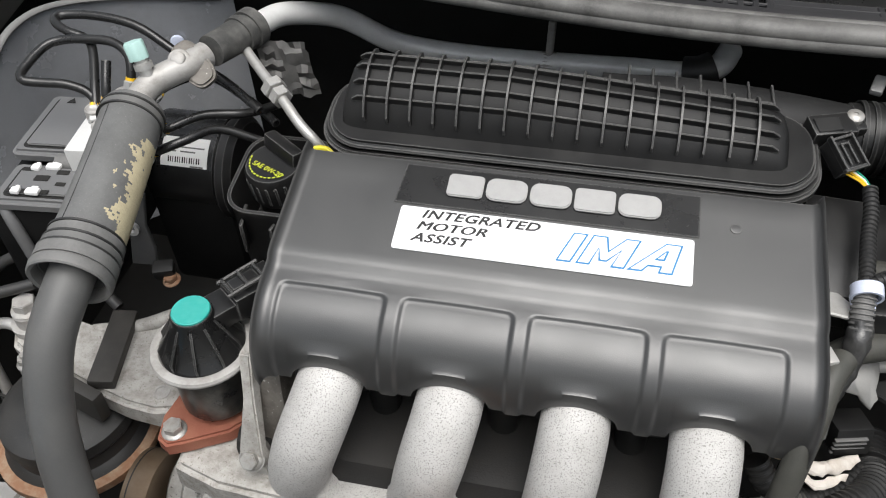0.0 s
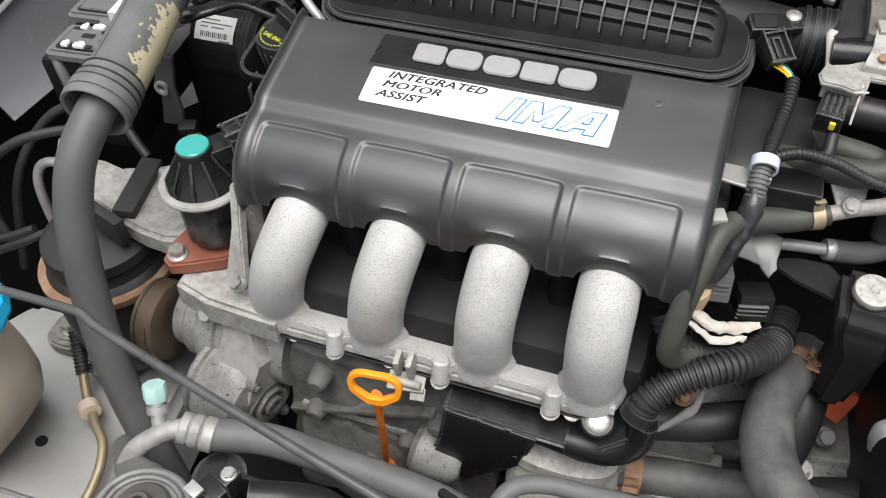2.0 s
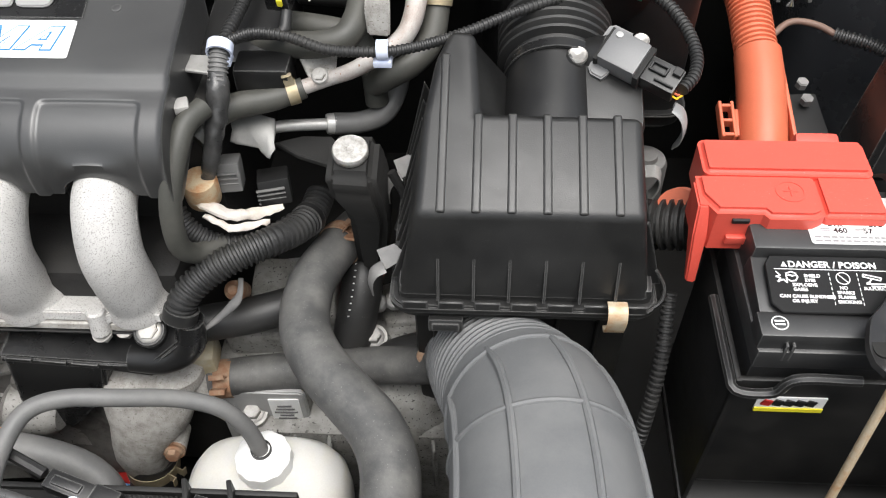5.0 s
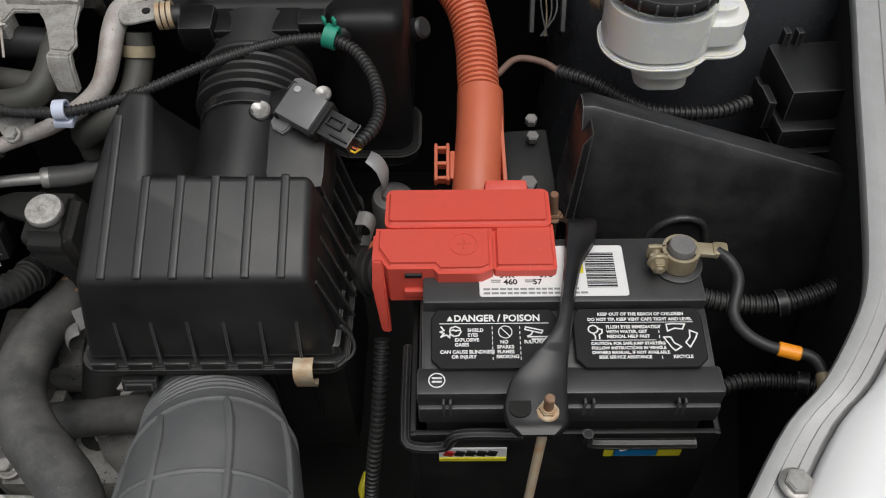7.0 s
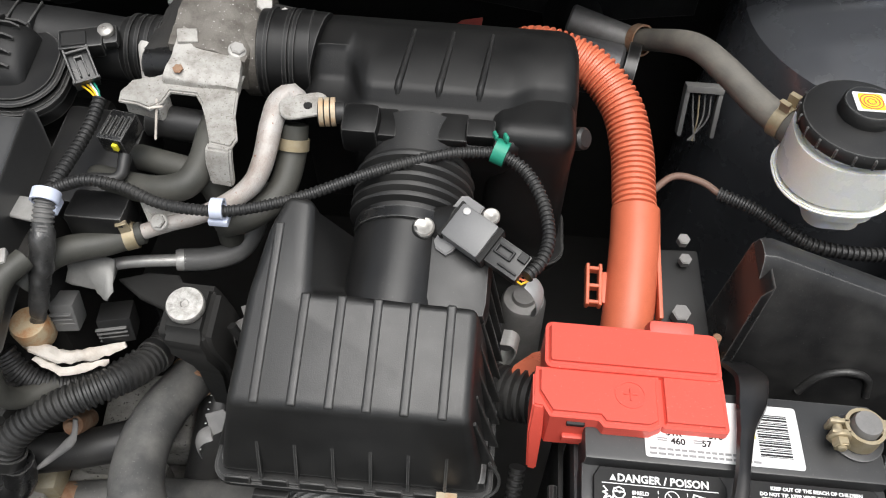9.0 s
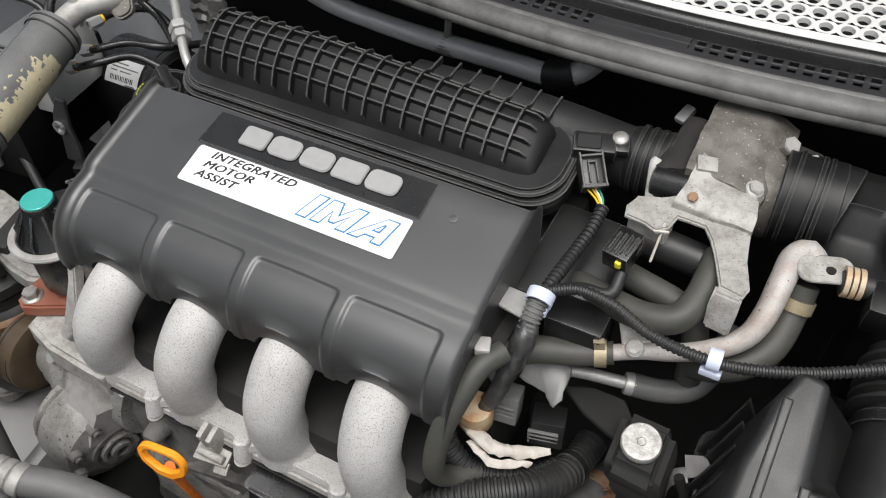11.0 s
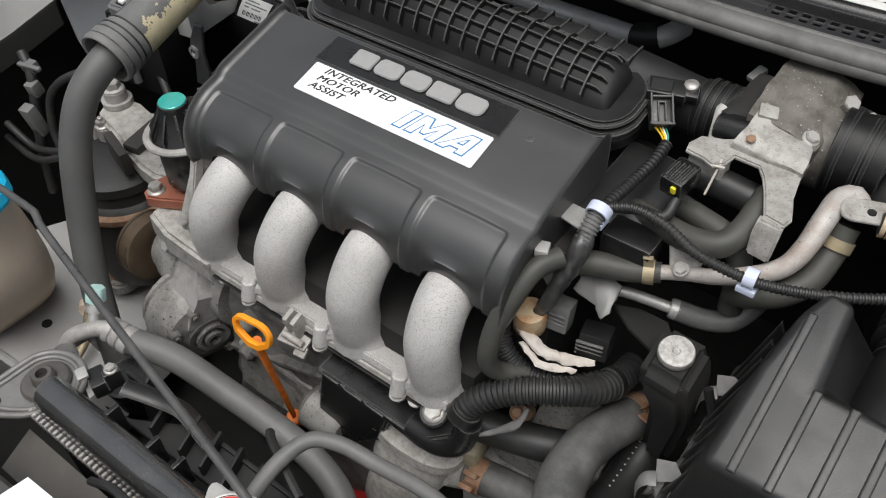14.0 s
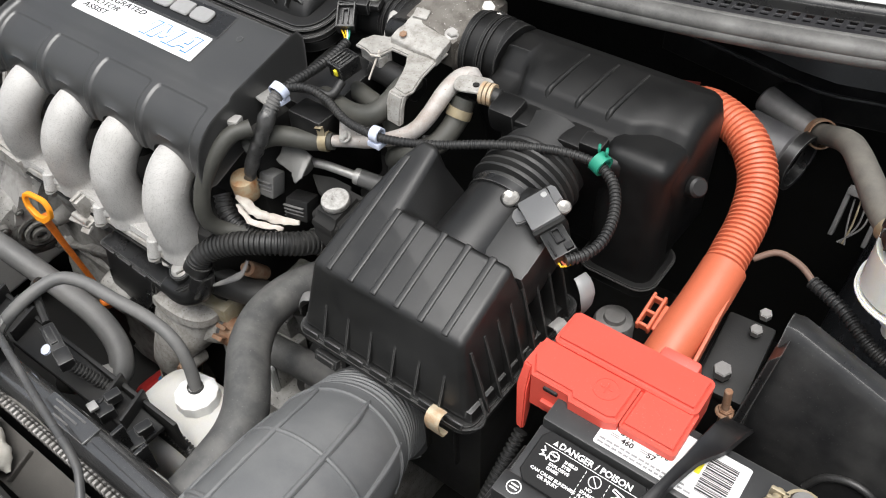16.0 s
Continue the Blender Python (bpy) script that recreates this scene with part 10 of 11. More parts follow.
def mid_pipes():
    k = thing("coolant_crossover", (0.30, 0.42, 0.94), "corroded aluminium coolant pipe with hose and clamp", "pipe")
    bm = B()
    sweep(bm, [(0.296, 0.419, 0.947), (0.315, 0.428, 0.949), (0.330, 0.431, 0.953), (0.345, 0.434, 0.960), (0.360, 0.440, 0.967), (0.371, 0.449, 0.974), (0.3765, 0.461, 0.984), (0.379, 0.482, 0.997), (0.381, 0.500, 1.001), (0.388, 0.508, 1.002), (0.394, 0.502, 1.001)], [0.0055, 0.0055, 0.0058, 0.0062, 0.0068, 0.0072, 0.0076, 0.0080, 0.0084, 0.0084, 0.008], 18)
    part("pipe", bm, mat("corroded_pipe", (0.46, 0.44, 0.42), 0.58, 0.25, (0.27, 0.19, 0.145), 0.75, 45, 900, 0.4, (300, (0.27, 0.14, 0.085), 0.68)), k, "silver pipe with rusty stains")
    bm = B()
    slab(bm, rounded(0.014, 0.030, 0.006, 5), -0.0012, 0.0012, pose(0.303, 0.434, 0.958, 40, 0, 35), 0.0005, 1)
    slab(bm, rounded(0.012, 0.026, 0.005, 5), -0.0012, 0.0012, pose(0.314, 0.438, 0.955, 30, 20, 10), 0.0005, 1)
    part("fixing_tab", bm, M_STAIN, k, "stained bent fixing tab")
    bm = B()
    hexbolt(bm, (0.310, 0.423, 0.955), (0, -0.5, 0.8), 0.008, 0.005)
    part("bolt", bm, M_STAIN, k)
    bm = B()
    slab(bm, rounded(0.034, 0.020, 0.008, 5), 0, 0.003, pose(0.400, 0.494, 1.004, 8, 0, 20), 0.0008, 1)
    part("tab", bm, M_STAIN, k, "galvanised tab")
    # tab hole: a small dark disc in place of its shade
    bm = B()
    lathe(bm, [(0.003, 0), (0.003, 0.0036), (0, 0.0036)], (0.403, 0.493, 1.004), (0, 0, 1), 14)
    part("hole", bm, M_VOID, k)
    bm = B()
    rod(bm, (0.410, 0.490, 1.004), (0.428, 0.493, 1.003), 0.0075, None, 18)
    part("stub", bm, M_RUBBER_D, k)
    for q in (0.4125, 0.4165, 0.4205):
        bm = B()
        ring(bm, (q, 0.4905 + 0.15 * (q - 0.41), 1.004), (1, 0.15, 0), 0.0072, 0.0030, 0.0026, 24)
        part("clamp_band", bm, M_PALEZ, k, "pale clamp band")
    h = thing("coolant_hose", (0.26, 0.40, 0.94), "olive grey worn coolant hose", "hose")
    bm = B()
    sweep(bm, [(0.226, 0.376, 0.935), (0.238, 0.392, 0.942), (0.252, 0.402, 0.944), (0.275, 0.411, 0.943), (0.298, 0.4195, 0.947)], [0.0095, 0.0095, 0.0095, 0.0088, 0.0078], 18)
    part("hose", bm, M_HOSE_BR, h)
    clamp(h, (0.290, 0.4165, 0.9455), (0.95, 0.35, 0.1), 0.0084, M_BRASS, 0.008, (-0.2, 0.1, 1))
    v = thing("breather_hose", (0.22, 0.33, 0.87), "olive grey hose beside the engine cover", "hose")
    bm = B()
    sweep(bm, [(0.238, 0.378, 0.962), (0.229, 0.362, 0.960), (0.224, 0.346, 0.948), (0.218, 0.330, 0.925), (0.2155, 0.322, 0.900), (0.2160, 0.322, 0.880), (0.222, 0.330, 0.866), (0.236, 0.345, 0.858)], 0.0078, 18)
    part("hose", bm, M_HOSE_BR, v)
    bm = B()
    box(bm, (0.226, 0.372, 0.968), (0.010, 0.012, 0.006), (0, 0, 20), 0.0015)
    part("clip", bm, M_ALU, v)
    t = thing("thin_coolant_pipe", (0.30, 0.43, 0.90), "thin aluminium pipe into a rubber hose", "pipe")
    bm = B()
    sweep(bm, [(0.258, 0.414, 0.908), (0.275, 0.422, 0.908), (0.312, 0.433, 0.902)], 0.0046, 12)
    part("pipe", bm, M_ALU_B, t)
    bm = B()
    lathe(bm, [(0.0075, 0), (0.0082, 0.002), (0.0082, 0.007), (0.0075, 0.009)], (0.307, 0.4315, 0.9028), (0.95, 0.28, -0.13), 20)
    part("ferrule", bm, M_ALU_B, t)
    bm = B()
    sweep(bm, [(0.312, 0.433, 0.902), (0.332, 0.440, 0.898), (0.350, 0.450, 0.900), (0.360, 0.466, 0.915), (0.362, 0.480, 0.94)], 0.0085, 16)
    part("hose", bm, M_RUBBER, t)
    b = thing("bypass_hose", (0.385, 0.46, 0.96), "olive worn hose with pale clamp", "hose")
    bm = B()
    sweep(bm, [(0.392, 0.492, 0.990), (0.391, 0.480, 0.973), (0.387, 0.460, 0.960), (0.376, 0.445, 0.953), (0.360, 0.440, 0.945), (0.345, 0.448, 0.93)], 0.0100, 18)
    part("hose", bm, M_HOSE_BR, b)
    bm = B()
    ring(bm, (0.3915, 0.484, 0.979), (0.05, 0.55, 0.8), 0.0100, 0.008, 0.0014)
    part("band", bm, M_BRASS, b)
    u = thing("throttle_coolant_hose", (0.32, 0.45, 0.98), "grey rubber hose curving below the throttle", "hose")
    bm = B()
    sweep(bm, [(0.338, 0.490, 0.990), (0.338, 0.472, 0.990), (0.336, 0.455, 0.983), (0.328, 0.441, 0.976), (0.310, 0.437, 0.972), (0.288, 0.442, 0.968), (0.262, 0.452, 0.962), (0.24, 0.47, 0.95)], 0.0098, 18)
    part("hose", bm, M_HOSE_BR, u)
    u2 = thing("throttle_coolant_hose", (0.32, 0.47, 0.96), "grey rubber hose behind the throttle bracket", "hose")
    bm = B()
    sweep(bm, [(0.26, 0.480, 0.962), (0.30, 0.468, 0.966), (0.330, 0.462, 0.962), (0.342, 0.455, 0.945), (0.345, 0.45, 0.91)], 0.0092, 16)
    part("hose", bm, M_HOSE_BR, u2)
    s = thing("solenoid", (0.27, 0.42, 0.91), "dull metal solenoid with bracket", "solenoid")
    bm = B()
    slab(bm, [(-0.014, -0.012), (0.006, -0.014), (0.016, -0.020), (0.019, -0.012), (0.014, 0.010), (-0.006, 0.012), (-0.017, 0.004)], -0.0015, 0.0015, pose(0.259, 0.404, 0.921, 38, 14, 0), 0.0008, 1)
    rod(bm, (0.262, 0.412, 0.905), (0.264, 0.402, 0.919), 0.0085, 0.007, 16, 0.001)
    crinkle(bm, 0.0020, 110, 3)
    part("body", bm, M_MOUNT, s, "", 60)


mid_pipes()


def mid_wiring():
    w = thing("sensor_harness", (0.25, 0.42, 0.98), "black ribbed wiring harness with pale blue clips", "wiring")
    bm = B()
    sweep(bm, [(0.2570, 0.492, 0.9985), (0.2565, 0.474, 0.994), (0.2535, 0.455, 0.990), (0.250, 0.430, 0.988), (0.247, 0.408, 0.985)], 0.0048, 14, 0.004, (0.0036, 0.0010, 0.5))
    part("conduit", bm, M_RUBBER_D, w)
    bm = B()
    sweep(bm, [(0.2475, 0.416, 0.989), (0.2465, 0.404, 0.980), (0.2460, 0.392, 0.969)], 0.0070, 16, 0.003, (0.0030, 0.0011, 0.5))
    part("ribbed_run", bm, M_RUBBER, w)
    bm = B()
    sweep(bm, [(0.2462, 0.398, 0.975), (0.246, 0.391, 0.967), (0.243, 0.382, 0.950), (0.236, 0.372, 0.925), (0.230, 0.370, 0.905)], [0.0066, 0.0076, 0.0072, 0.0062, 0.0055], 16, 0.0022)
    for q in bm.verts:
        q.co += V((noise.noise(q.co * 160), noise.noise(q.co * 160 + V((7, 0, 0))), noise.noise(q.co * 160 + V((0, 7, 0))))) * 0.0016
    part("taped_run", bm, mat("shiny_black_tape", (0.03, 0.03, 0.03), 0.32, 0, (0.10, 0.098, 0.094), 0.6, 90, 700, 0.3, spec=0.8), w, "run wrapped in crumpled shiny tape", 60)
    bm = B()
    sweep(bm, [(0.250, 0.416, 0.988), (0.268, 0.424, 0.990), (0.292, 0.424, 0.987), (0.318, 0.416, 0.983), (0.345, 0.412, 0.984), (0.372, 0.414, 0.985), (0.410, 0.425, 0.990), (0.455, 0.446, 0.997), (0.500, 0.464, 1.000), (0.535, 0.472, 0.998)], 0.0039, 14, 0.004, (0.0034, 0.0006, 0.5))
    part("long_run", bm, M_RUBBER_D, w)
    bm = B()
    sweep(bm, [(0.533, 0.472, 0.998), (0.552, 0.462, 0.993), (0.565, 0.442, 0.986), (0.570, 0.418, 0.980), (0.566, 0.400, 0.977), (0.557, 0.388, 0.975)], 0.0045, 14, 0.004, (0.0034, 0.0010, 0.5))
    part("sensor_run", bm, M_RUBBER_D, w)
    bm = B()
    sweep(bm, [(0.252, 0.418, 0.988), (0.268, 0.430, 0.985), (0.285, 0.436, 0.982), (0.287, 0.450, 0.990)], 0.0042, 10)
    part("branch", bm, M_RUBBER_D, w)
    for at, ax in (((0.2475, 0.410, 0.9865), (0, 0.9, 0.3)), ((0.358, 0.4135, 0.985), (1, 0.05, 0))):
        bm = B()
        ring(bm, at, ax, 0.0054 if at[0] > 0.3 else 0.0076, 0.008, 0.0015, 22)
        box(bm, V(at) + V((0, 0, -0.0085)), (0.013, 0.012, 0.005), (0, 0, 0), 0.001)
        part("clip", bm, M_CLIP, w, "pale blue plastic clip")
    bm = B()
    ring(bm, (0.535, 0.472, 0.998), (1, -0.3, -0.2), 0.0062, 0.009, 0.0024, 20)
    for dx, dy in ((0.003, 0.006), (-0.004, 0.007)):
        box(bm, (0.535 + dx, 0.468 + dy, 1.0095), (0.0024, 0.006, 0.005), (0, 0, 25), 0.0008, 1)
    part("clip", bm, M_WIRE_G, w, "green plastic clip")
    p = thing("solenoid_plug", (0.283, 0.456, 0.995), "black plug with yellow lock", "plug")
    bm = B()
    box(bm, (0.283, 0.460, 1.000), (0.018, 0.024, 0.016), (10, 0, -10), 0.0015)
    for i in range(4):
        box(bm, (0.277 + 0.004 * i, 0.457, 1.0085), (0.0014, 0.016, 0.003), (10, 0, -10), 0.0004, 1)
    part("body", bm, M_GLOSS, p)
    bm = B()
    box(bm, (0.284, 0.447, 0.999), (0.004, 0.003, 0.006), (10, 0, -10), 0.001)
    part("lock", bm, M_YELLOW, p, "yellow lock tab")
    m = thing("ignition_module", (0.24, 0.44, 0.92), "black plastic module behind the engine cover", "module")
    bm = B()
    box(bm, (0.252, 0.470, 0.952), (0.062, 0.080, 0.040), (12, 0, -4), 0.006)
    part("body", bm, M_PLASTIC, m)
    bm = B()
    box(bm, (0.270, 0.425, 0.952), (0.040, 0.026, 0.030), (0, 0, 0), 0.004)
    part("lid", bm, M_PLASTIC, m)
    bm = B()
    slab(bm, [(0.212, 0.404), (0.240, 0.399), (0.244, 0.410), (0.236, 0.419), (0.214, 0.420)], 0.972, 0.975, None, 0.0008, 1)
    t = thing("bracket_tab", (0.228, 0.41, 0.972), "bright bent bracket tab", "bracket")
    part("tab", bm, M_ALU_B, t)
    # plugs below
    s = thing("temperature_sensor", (0.22, 0.374, 0.87), "rust-stained cream sensor with white wrapped wires", "sensor")
    bm = B()
    lathe(bm, [(0.0115, 0), (0.0130, 0.003), (0.0130, 0.022), (0.0115, 0.026), (0.0, 0.027)], (0.221, 0.371, 0.880), (0.1, -0.2, 1), 26)
    part("body", bm, mat("rust_stained_cream", (0.50, 0.40, 0.26), 0.6, 0.1, (0.42, 0.15, 0.03), 1.0, 95, 900, 0.15), s)
    bm = B()
    sweep(bm, [(0.218, 0.360, 0.888), (0.228, 0.356, 0.888), (0.243, 0.358, 0.878), (0.260, 0.368, 0.870), (0.276, 0.380, 0.864)], [0.003, 0.0048, 0.0052, 0.0046, 0.0025], 10, flat=0.6)
    sweep(bm, [(0.226, 0.352, 0.884), (0.245, 0.350, 0.872), (0.268, 0.366, 0.862)], [0.002, 0.0036, 0.002], 8, flat=0.6)
    for q in bm.verts:
        q.co += V((noise.noise(q.co * 180), noise.noise(q.co * 180 + V((9, 0, 0))), noise.noise(q.co * 180 + V((0, 9, 0))))) * 0.0026
    part("wire_wrap", bm, M_PAPER, s, "crumpled white tape")
    bm = B()
    sweep(bm, [(0.205, 0.352, 0.885), (0.215, 0.345, 0.872), (0.235, 0.345, 0.858), (0.262, 0.358, 0.850), (0.285, 0.380, 0.848)], 0.0088, 14, 0.004, (0.005, 0.0012, 0.5))
    part("conduit", bm, M_RUBBER_D, s)
    for at, size, rz, label in (((0.240, 0.386, 0.893), (0.017, 0.018, 0.024), 8, "grey wiring plug with ridges"), ((0.268, 0.394, 0.872), (0.024, 0.022, 0.022), 14, "black square wiring plug")):
        c = thing("wiring_plug", at, label, "plug", "wiring plugs")
        bm = B()
        box(bm, at, size, (-15, 0, rz), 0.0018)
        part("body", bm, M_DARK if "black" in label else M_RUBBER, c)
        for i in range(4):
            bm = B()
            box(bm, (at[0], at[1] - size[1] * 0.5, at[2] - size[2] * 0.3 + size[2] * 0.2 * i), (size[0] * 0.9, 0.003, 0.0014), (-15, 0, rz), 0.0004, 1)
            part("ridge", bm, M_RUBBER, c)


mid_wiring()


def gearbox_mount():
    m = thing("gearbox_mount", (0.335, 0.37, 0.80), "black steel gearbox mount with large bright bolt", "engine mount")
    bm = B()
    shell(bm, [[V(p) for p in ((0.317, 0.360, 0.917), (0.352, 0.358, 0.917), (0.352, 0.398, 0.924), (0.317, 0.400, 0.924))], [V(p) for p in ((0.316, 0.356, 0.902), (0.355, 0.352, 0.902), (0.356, 0.405, 0.902), (0.316, 0.405, 0.902))], [V(p) for p in ((0.328, 0.366, 0.865), (0.358, 0.362, 0.865), (0.358, 0.41, 0.865), (0.328, 0.41, 0.865))], [V(p) for p in ((0.328, 0.372, 0.80), (0.350, 0.370, 0.80), (0.350, 0.41, 0.78), (0.328, 0.41, 0.78))]])
    bmesh.ops.bevel(bm, geom=bm.edges[:], offset=0.006, segments=3, affect="EDGES")
    # black body, darkened further with the shade colour
    part("body", bm, M_VOID, m)
    bm = B()
    slab(bm, [(0.270, 0.412), (0.290, 0.398), (0.316, 0.388), (0.325, 0.404), (0.312, 0.420), (0.290, 0.420)], 0.896, 0.901, None, 0.001, 1)
    part("arm", bm, M_VOID, m)
    bm = B()
    lathe(bm, [(0.0124, 0), (0.0130, 0.001), (0.0130, 0.005), (0.0122, 0.0062), (0.0030, 0.0066), (0.0024, 0.0060), (0, 0.0060)], (0.334, 0.379, 0.921), (0.02, -0.18, 0.98), 36)
    part("bolt", bm, mat("bright_pitted_zinc", (0.52, 0.51, 0.49), 0.45, 0.6, (0.20, 0.185, 0.16), 0.9, 200, 1500, 0.4), m, "large bright flanged bolt head")
    bm = B()
    sweep(bm, [(0.362, 0.378, 0.905), (0.372, 0.372, 0.880), (0.366, 0.360, 0.862)], 0.0035, 8)
    part("wire_clip", bm, M_DARK, m)
    r = thing("red_connector", (0.366, 0.428, 0.72), "red plastic wiring connector", "plug")
    bm = B()
    box(bm, (0.366, 0.428, 0.734), (0.021, 0.014, 0.030), (-35, 20, -15), 0.002)
    part("body", bm, mat("orange_red_plug", (0.80, 0.16, 0.07), 0.4), r)
    k = thing("hose_end_cap", (0.386, 0.312, 0.768), "rusty round cap beside the intake duct", "cap")
    bm = B()
    lathe(bm, [(0.007, -0.02), (0.0075, 0), (0.0065, 0.003), (0.003, 0.004), (0, 0.003)], (0.386, 0.311, 0.768), (-0.1, -0.6, 0.8), 20)
    part("cap", bm, M_RUST, k)
    h = thing("lower_heater_hose", (0.32, 0.36, 0.72), "black hose with a dotted white line", "hose")
    bm = B()
    path = [(0.330, 0.43, 0.80), (0.330, 0.405, 0.785), (0.328, 0.375, 0.770), (0.320, 0.350, 0.735), (0.305, 0.338, 0.680), (0.295, 0.335, 0.60)]
    sweep(bm, path, 0.0175, 22)
    part("hose", bm, M_RUBBER_D, h)
    c, _, _ = curve_points(path, 0.0055)
    for q in c[5:16]:
        bm = B()
        box(bm, q + V((-0.005, -0.0125, 0.0120)), (0.0016, 0.0026, 0.0008), (-45, 0, 0), 0.0002, 1)
        part("dot", bm, M_LABEL, h, "white printed dot")
    g = thing("bypass_pipe", (0.36, 0.33, 0.72), "black rubber hose below the intake duct", "hose")
    bm = B()
    sweep(bm, [(0.425, 0.325, 0.765), (0.395, 0.335, 0.745), (0.360, 0.338, 0.725), (0.325, 0.335, 0.700), (0.29, 0.33, 0.66)], 0.0165, 18)
    part("hose", bm, M_RUBBER_D, g)


gearbox_mount()


def battery_side():
    n = thing("negative_cable", (0.80, 0.3, 0.92), "black earth cable with orange tape band", "cable")
    bm = B()
    sweep(bm, [(0.785, 0.323, 0.940), (0.792, 0.316, 0.939), (0.797, 0.306, 0.932), (0.792, 0.288, 0.923), (0.797, 0.275, 0.920), (0.809, 0.2665, 0.918), (0.822, 0.263, 0.917), (0.834, 0.2590, 0.917), (0.838, 0.250, 0.916), (0.837, 0.238, 0.914)], 0.0037, 14)
    part("cable", bm, M_RUBBER_D, n)
    bm = B()
    rod(bm, (0.815, 0.2650, 0.9172), (0.828, 0.2608, 0.917), 0.0046, None, 16)
    part("band", bm, M_HANDLE, n, "orange tape band")
    bm = B()
    rod(bm, (0.838, 0.248, 0.9155), (0.837, 0.234, 0.9135), 0.0046, None, 14)
    box(bm, (0.835, 0.224, 0.914), (0.011, 0.018, 0.004), (0, 0, -30), 0.001)
    part("lug", bm, M_BRASS, n)
    c = thing("wing_conduit", (0.85, 0.33, 0.85), "black ribbed conduit beside the battery", "conduit")
    bm = B()
    sweep(bm, [(0.775, 0.352, 0.865), (0.81, 0.340, 0.862), (0.85, 0.335, 0.866), (0.89, 0.34, 0.88)], 0.0075, 12, 0.004, (0.004, 0.0012, 0.5))
    part("conduit", bm, M_RUBBER_D, c)
    bm = B()
    ring(bm, (0.85, 0.335, 0.866), (1, 0.05, 0.2), 0.0088, 0.007, 0.0014, 20)
    part("clip", bm, M_PLASTIC, c)
    c = thing("wing_conduit", (0.84, 0.28, 0.83), "thin black ribbed conduit below the battery", "conduit")
    bm = B()
    sweep(bm, [(0.79, 0.28, 0.83), (0.82, 0.29, 0.835), (0.86, 0.285, 0.84), (0.89, 0.27, 0.85)], 0.006, 12, 0.004, (0.004, 0.0012, 0.5))
    part("conduit", bm, M_RUBBER_D, c)
    bm = B()
    ring(bm, (0.86, 0.285, 0.84), (1, -0.3, 0.2), 0.0072, 0.007, 0.0014, 20)
    part("clip", bm, M_PLASTIC, c)
    p = thing("mount_pad", (0.567, 0.475, 0.81), "dull round rubber mount pad with bolt", "mount")
    bm = B()
    lathe(bm, [(0.020, -0.08), (0.0185, -0.004), (0.0165, 0.0), (0.010, 0.001), (0.009, 0.005), (0, 0.0055)], (0.567, 0.476, 0.832), (0, 0, 1), 28)
    part("pad", bm, M_LEAD, p)
    t = thing("plate_bracket", (0.68, 0.43, 0.86), "dark bracket with three zinc bolts", "bracket")
    bm = B()
    box(bm, (0.678, 0.455, 0.880), (0.038, 0.075, 0.012), (10, 0, 4), 0.003)
    box(bm, (0.672, 0.455, 0.83), (0.03, 0.07, 0.10), (0, 0, 4), 0.003)
    part("plate", bm, M_DARK, t)
    for q, s in (((0.682, 0.496, 0.894), 0.010), ((0.682, 0.478, 0.892), 0.010), ((0.676, 0.432, 0.884), 0.014)):
        bm = B()
        hexbolt(bm, q, (0, -0.2, 1), s * 0.85, s * 0.8, False)
        part("bolt", bm, M_LEAD, t)
    f = thing("firewall_plug", (0.705, 0.635, 0.90), "open pale grey wiring connector with loose wires", "plug")
    bm = B()
    for dx in (-0.014, 0.014):
        box(bm, (0.705 + dx, 0.632, 0.912), (0.004, 0.012, 0.044), (-20, 0, 0), 0.001)
    box(bm, (0.705, 0.638, 0.932), (0.032, 0.012, 0.006), (-20, 0, 0), 0.001)
    part("frame", bm, M_RUBBER, f)
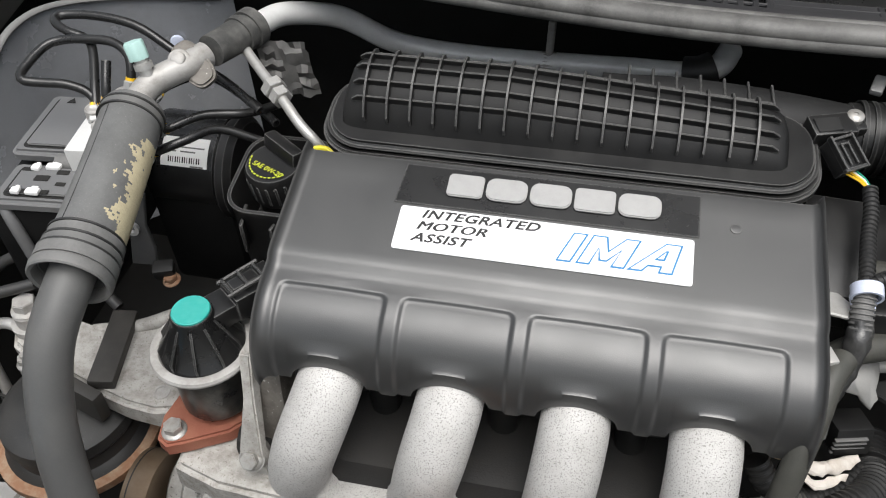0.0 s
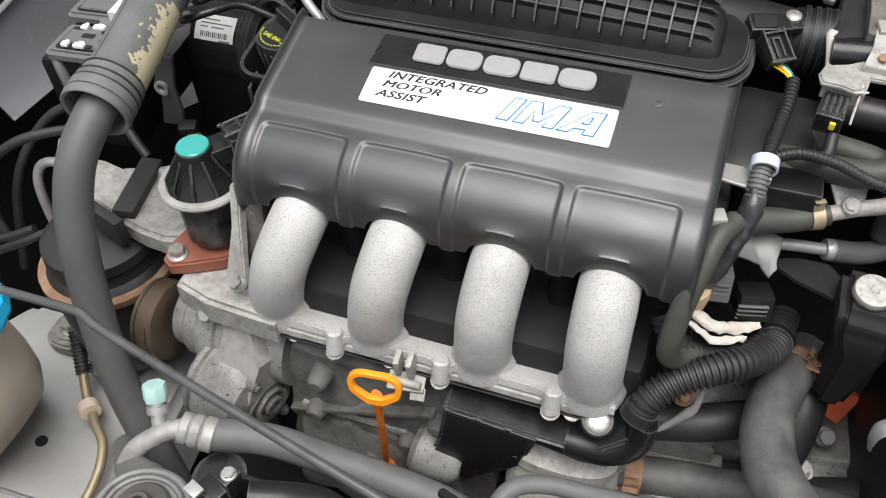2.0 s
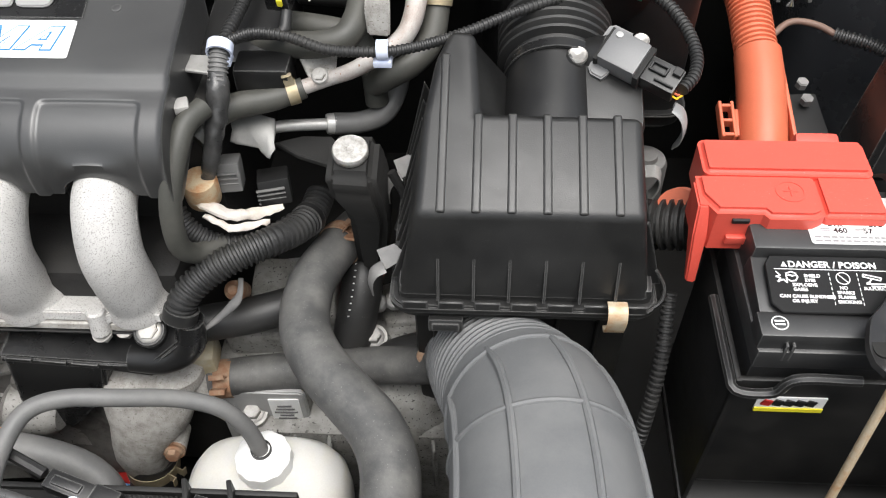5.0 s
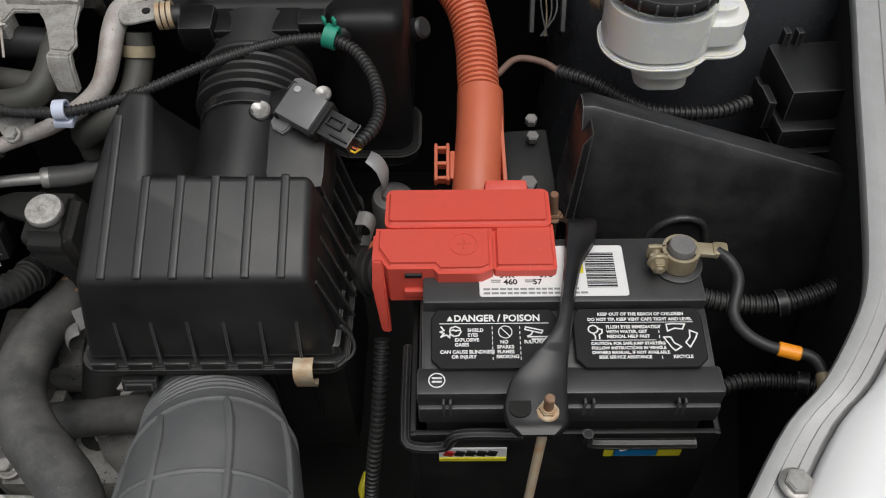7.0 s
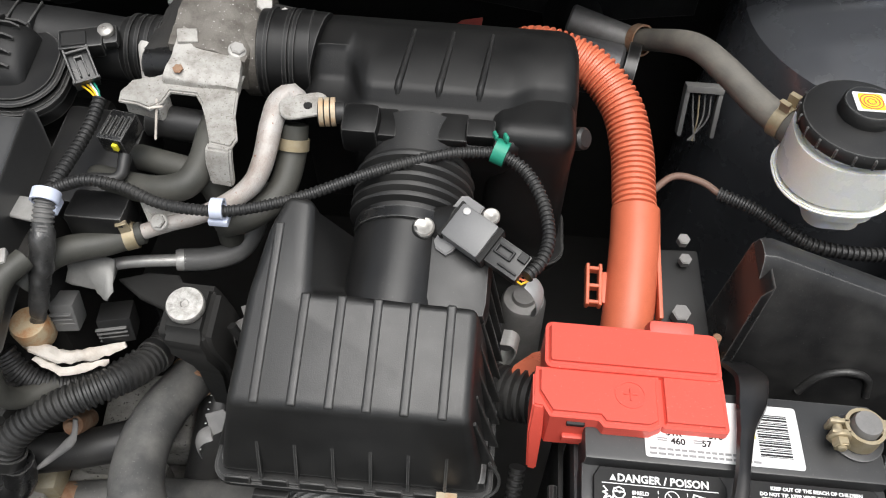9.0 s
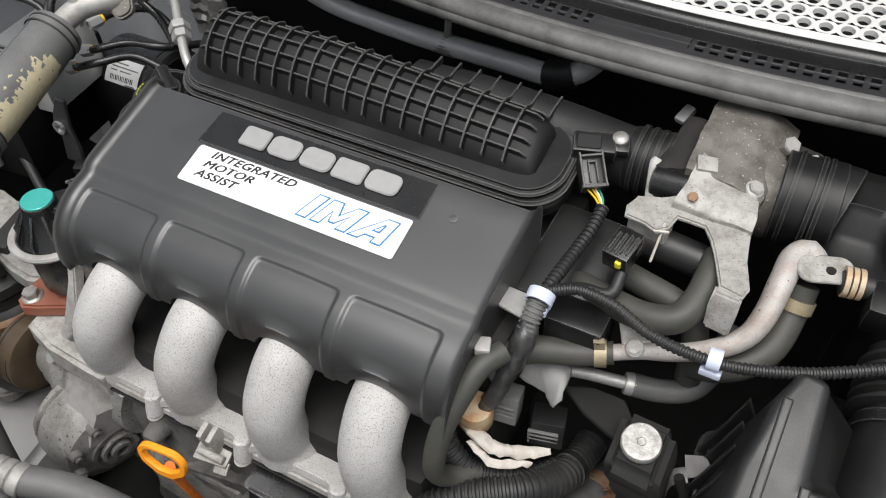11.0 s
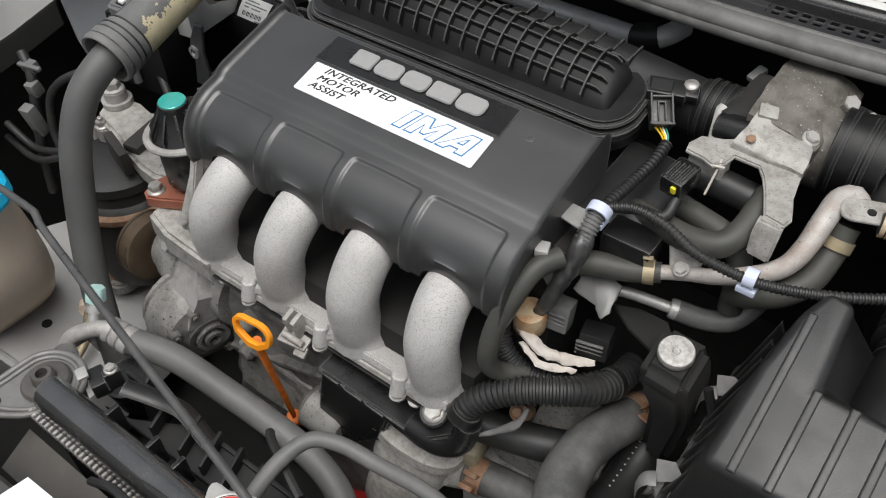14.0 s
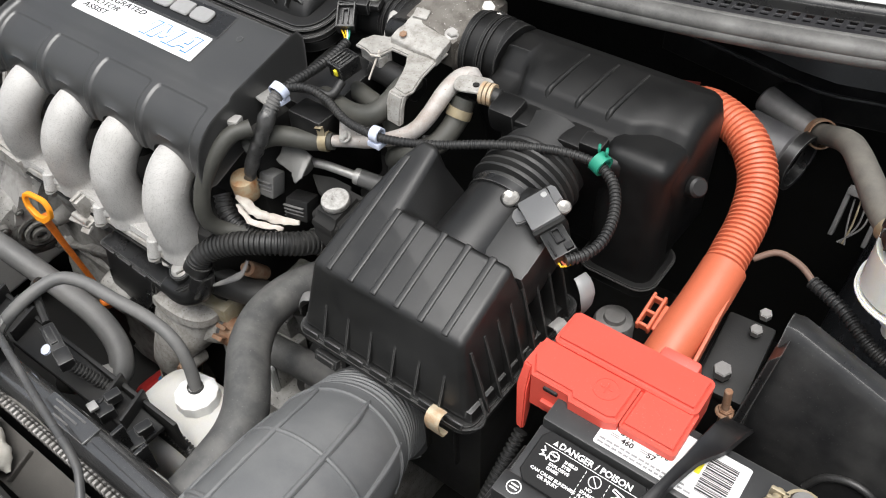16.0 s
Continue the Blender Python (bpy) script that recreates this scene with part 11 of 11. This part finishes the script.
    for k, material in enumerate((M_RUBBER, M_BRASS, M_RUBBER, M_LEAD)):
        bm = B()
        sweep(bm, [(0.697 + 0.005 * k, 0.636, 0.926), (0.700 + 0.004 * k, 0.626, 0.908), (0.705 - 0.002 * k, 0.618, 0.89)], 0.0008, 6)
        part("wire", bm, material, f)
    w = thing("taped_loom", (0.70, 0.51, 0.92), "brown taped wire loom into black conduit", "wiring")
    bm = B()
    sweep(bm, [(0.655, 0.520, 0.925), (0.670, 0.528, 0.934), (0.690, 0.524, 0.934), (0.705, 0.515, 0.930)], 0.0027, 10)
    part("tape", bm, mat("brown_tape", (0.16, 0.10, 0.075), 0.6), w)
    bm = B()
    sweep(bm, [(0.702, 0.516, 0.931), (0.730, 0.502, 0.930), (0.770, 0.482, 0.920), (0.82, 0.480, 0.918), (0.85, 0.490, 0.92)], 0.0056, 12, 0.004, (0.0042, 0.0012, 0.5))
    part("conduit", bm, M_RUBBER_D, w)
    g = thing("yellow_plug", (0.548, 0.262, 0.655), "yellow connector deep beside the battery tray", "plug")
    bm = B()
    box(bm, (0.548, 0.262, 0.665), (0.012, 0.012, 0.012), (0, 20, 30), 0.003)
    sweep(bm, [(0.545, 0.268, 0.672), (0.540, 0.276, 0.685), (0.544, 0.29, 0.69)], 0.0035, 10)
    part("body", bm, M_YELLOW, g)
    v = thing("loom_drop", (0.56, 0.26, 0.75), "black ribbed conduit dropping beside the air box", "conduit")
    bm = B()
    sweep(bm, [(0.566, 0.325, 0.84), (0.562, 0.290, 0.80), (0.554, 0.262, 0.74), (0.546, 0.25, 0.66)], 0.0058, 12, 0.004, (0.0046, 0.0014, 0.5))
    part("conduit", bm, M_RUBBER_D, v)
    x = thing("box_bellows", (0.565, 0.37, 0.86), "short black rubber bellows beside the red cover", "bellows")
    bm = B()
    sweep(bm, [(0.545, 0.372, 0.862), (0.560, 0.366, 0.868), (0.578, 0.360, 0.874)], 0.019, 20, 0.004, (0.006, 0.004, 0.5))
    part("bellows", bm, M_RUBBER_D, x)
    wb = thing("wall_bolt", (0.846, 0.573, 0.97), "zinc bolt on the strut tower", "bolt")
    bm = B()
    hexbolt(bm, (0.846, 0.573, 0.968), (-0.2, -0.6, 0.8), 0.012, 0.008)
    part("head", bm, M_STEEL, wb)


battery_side()
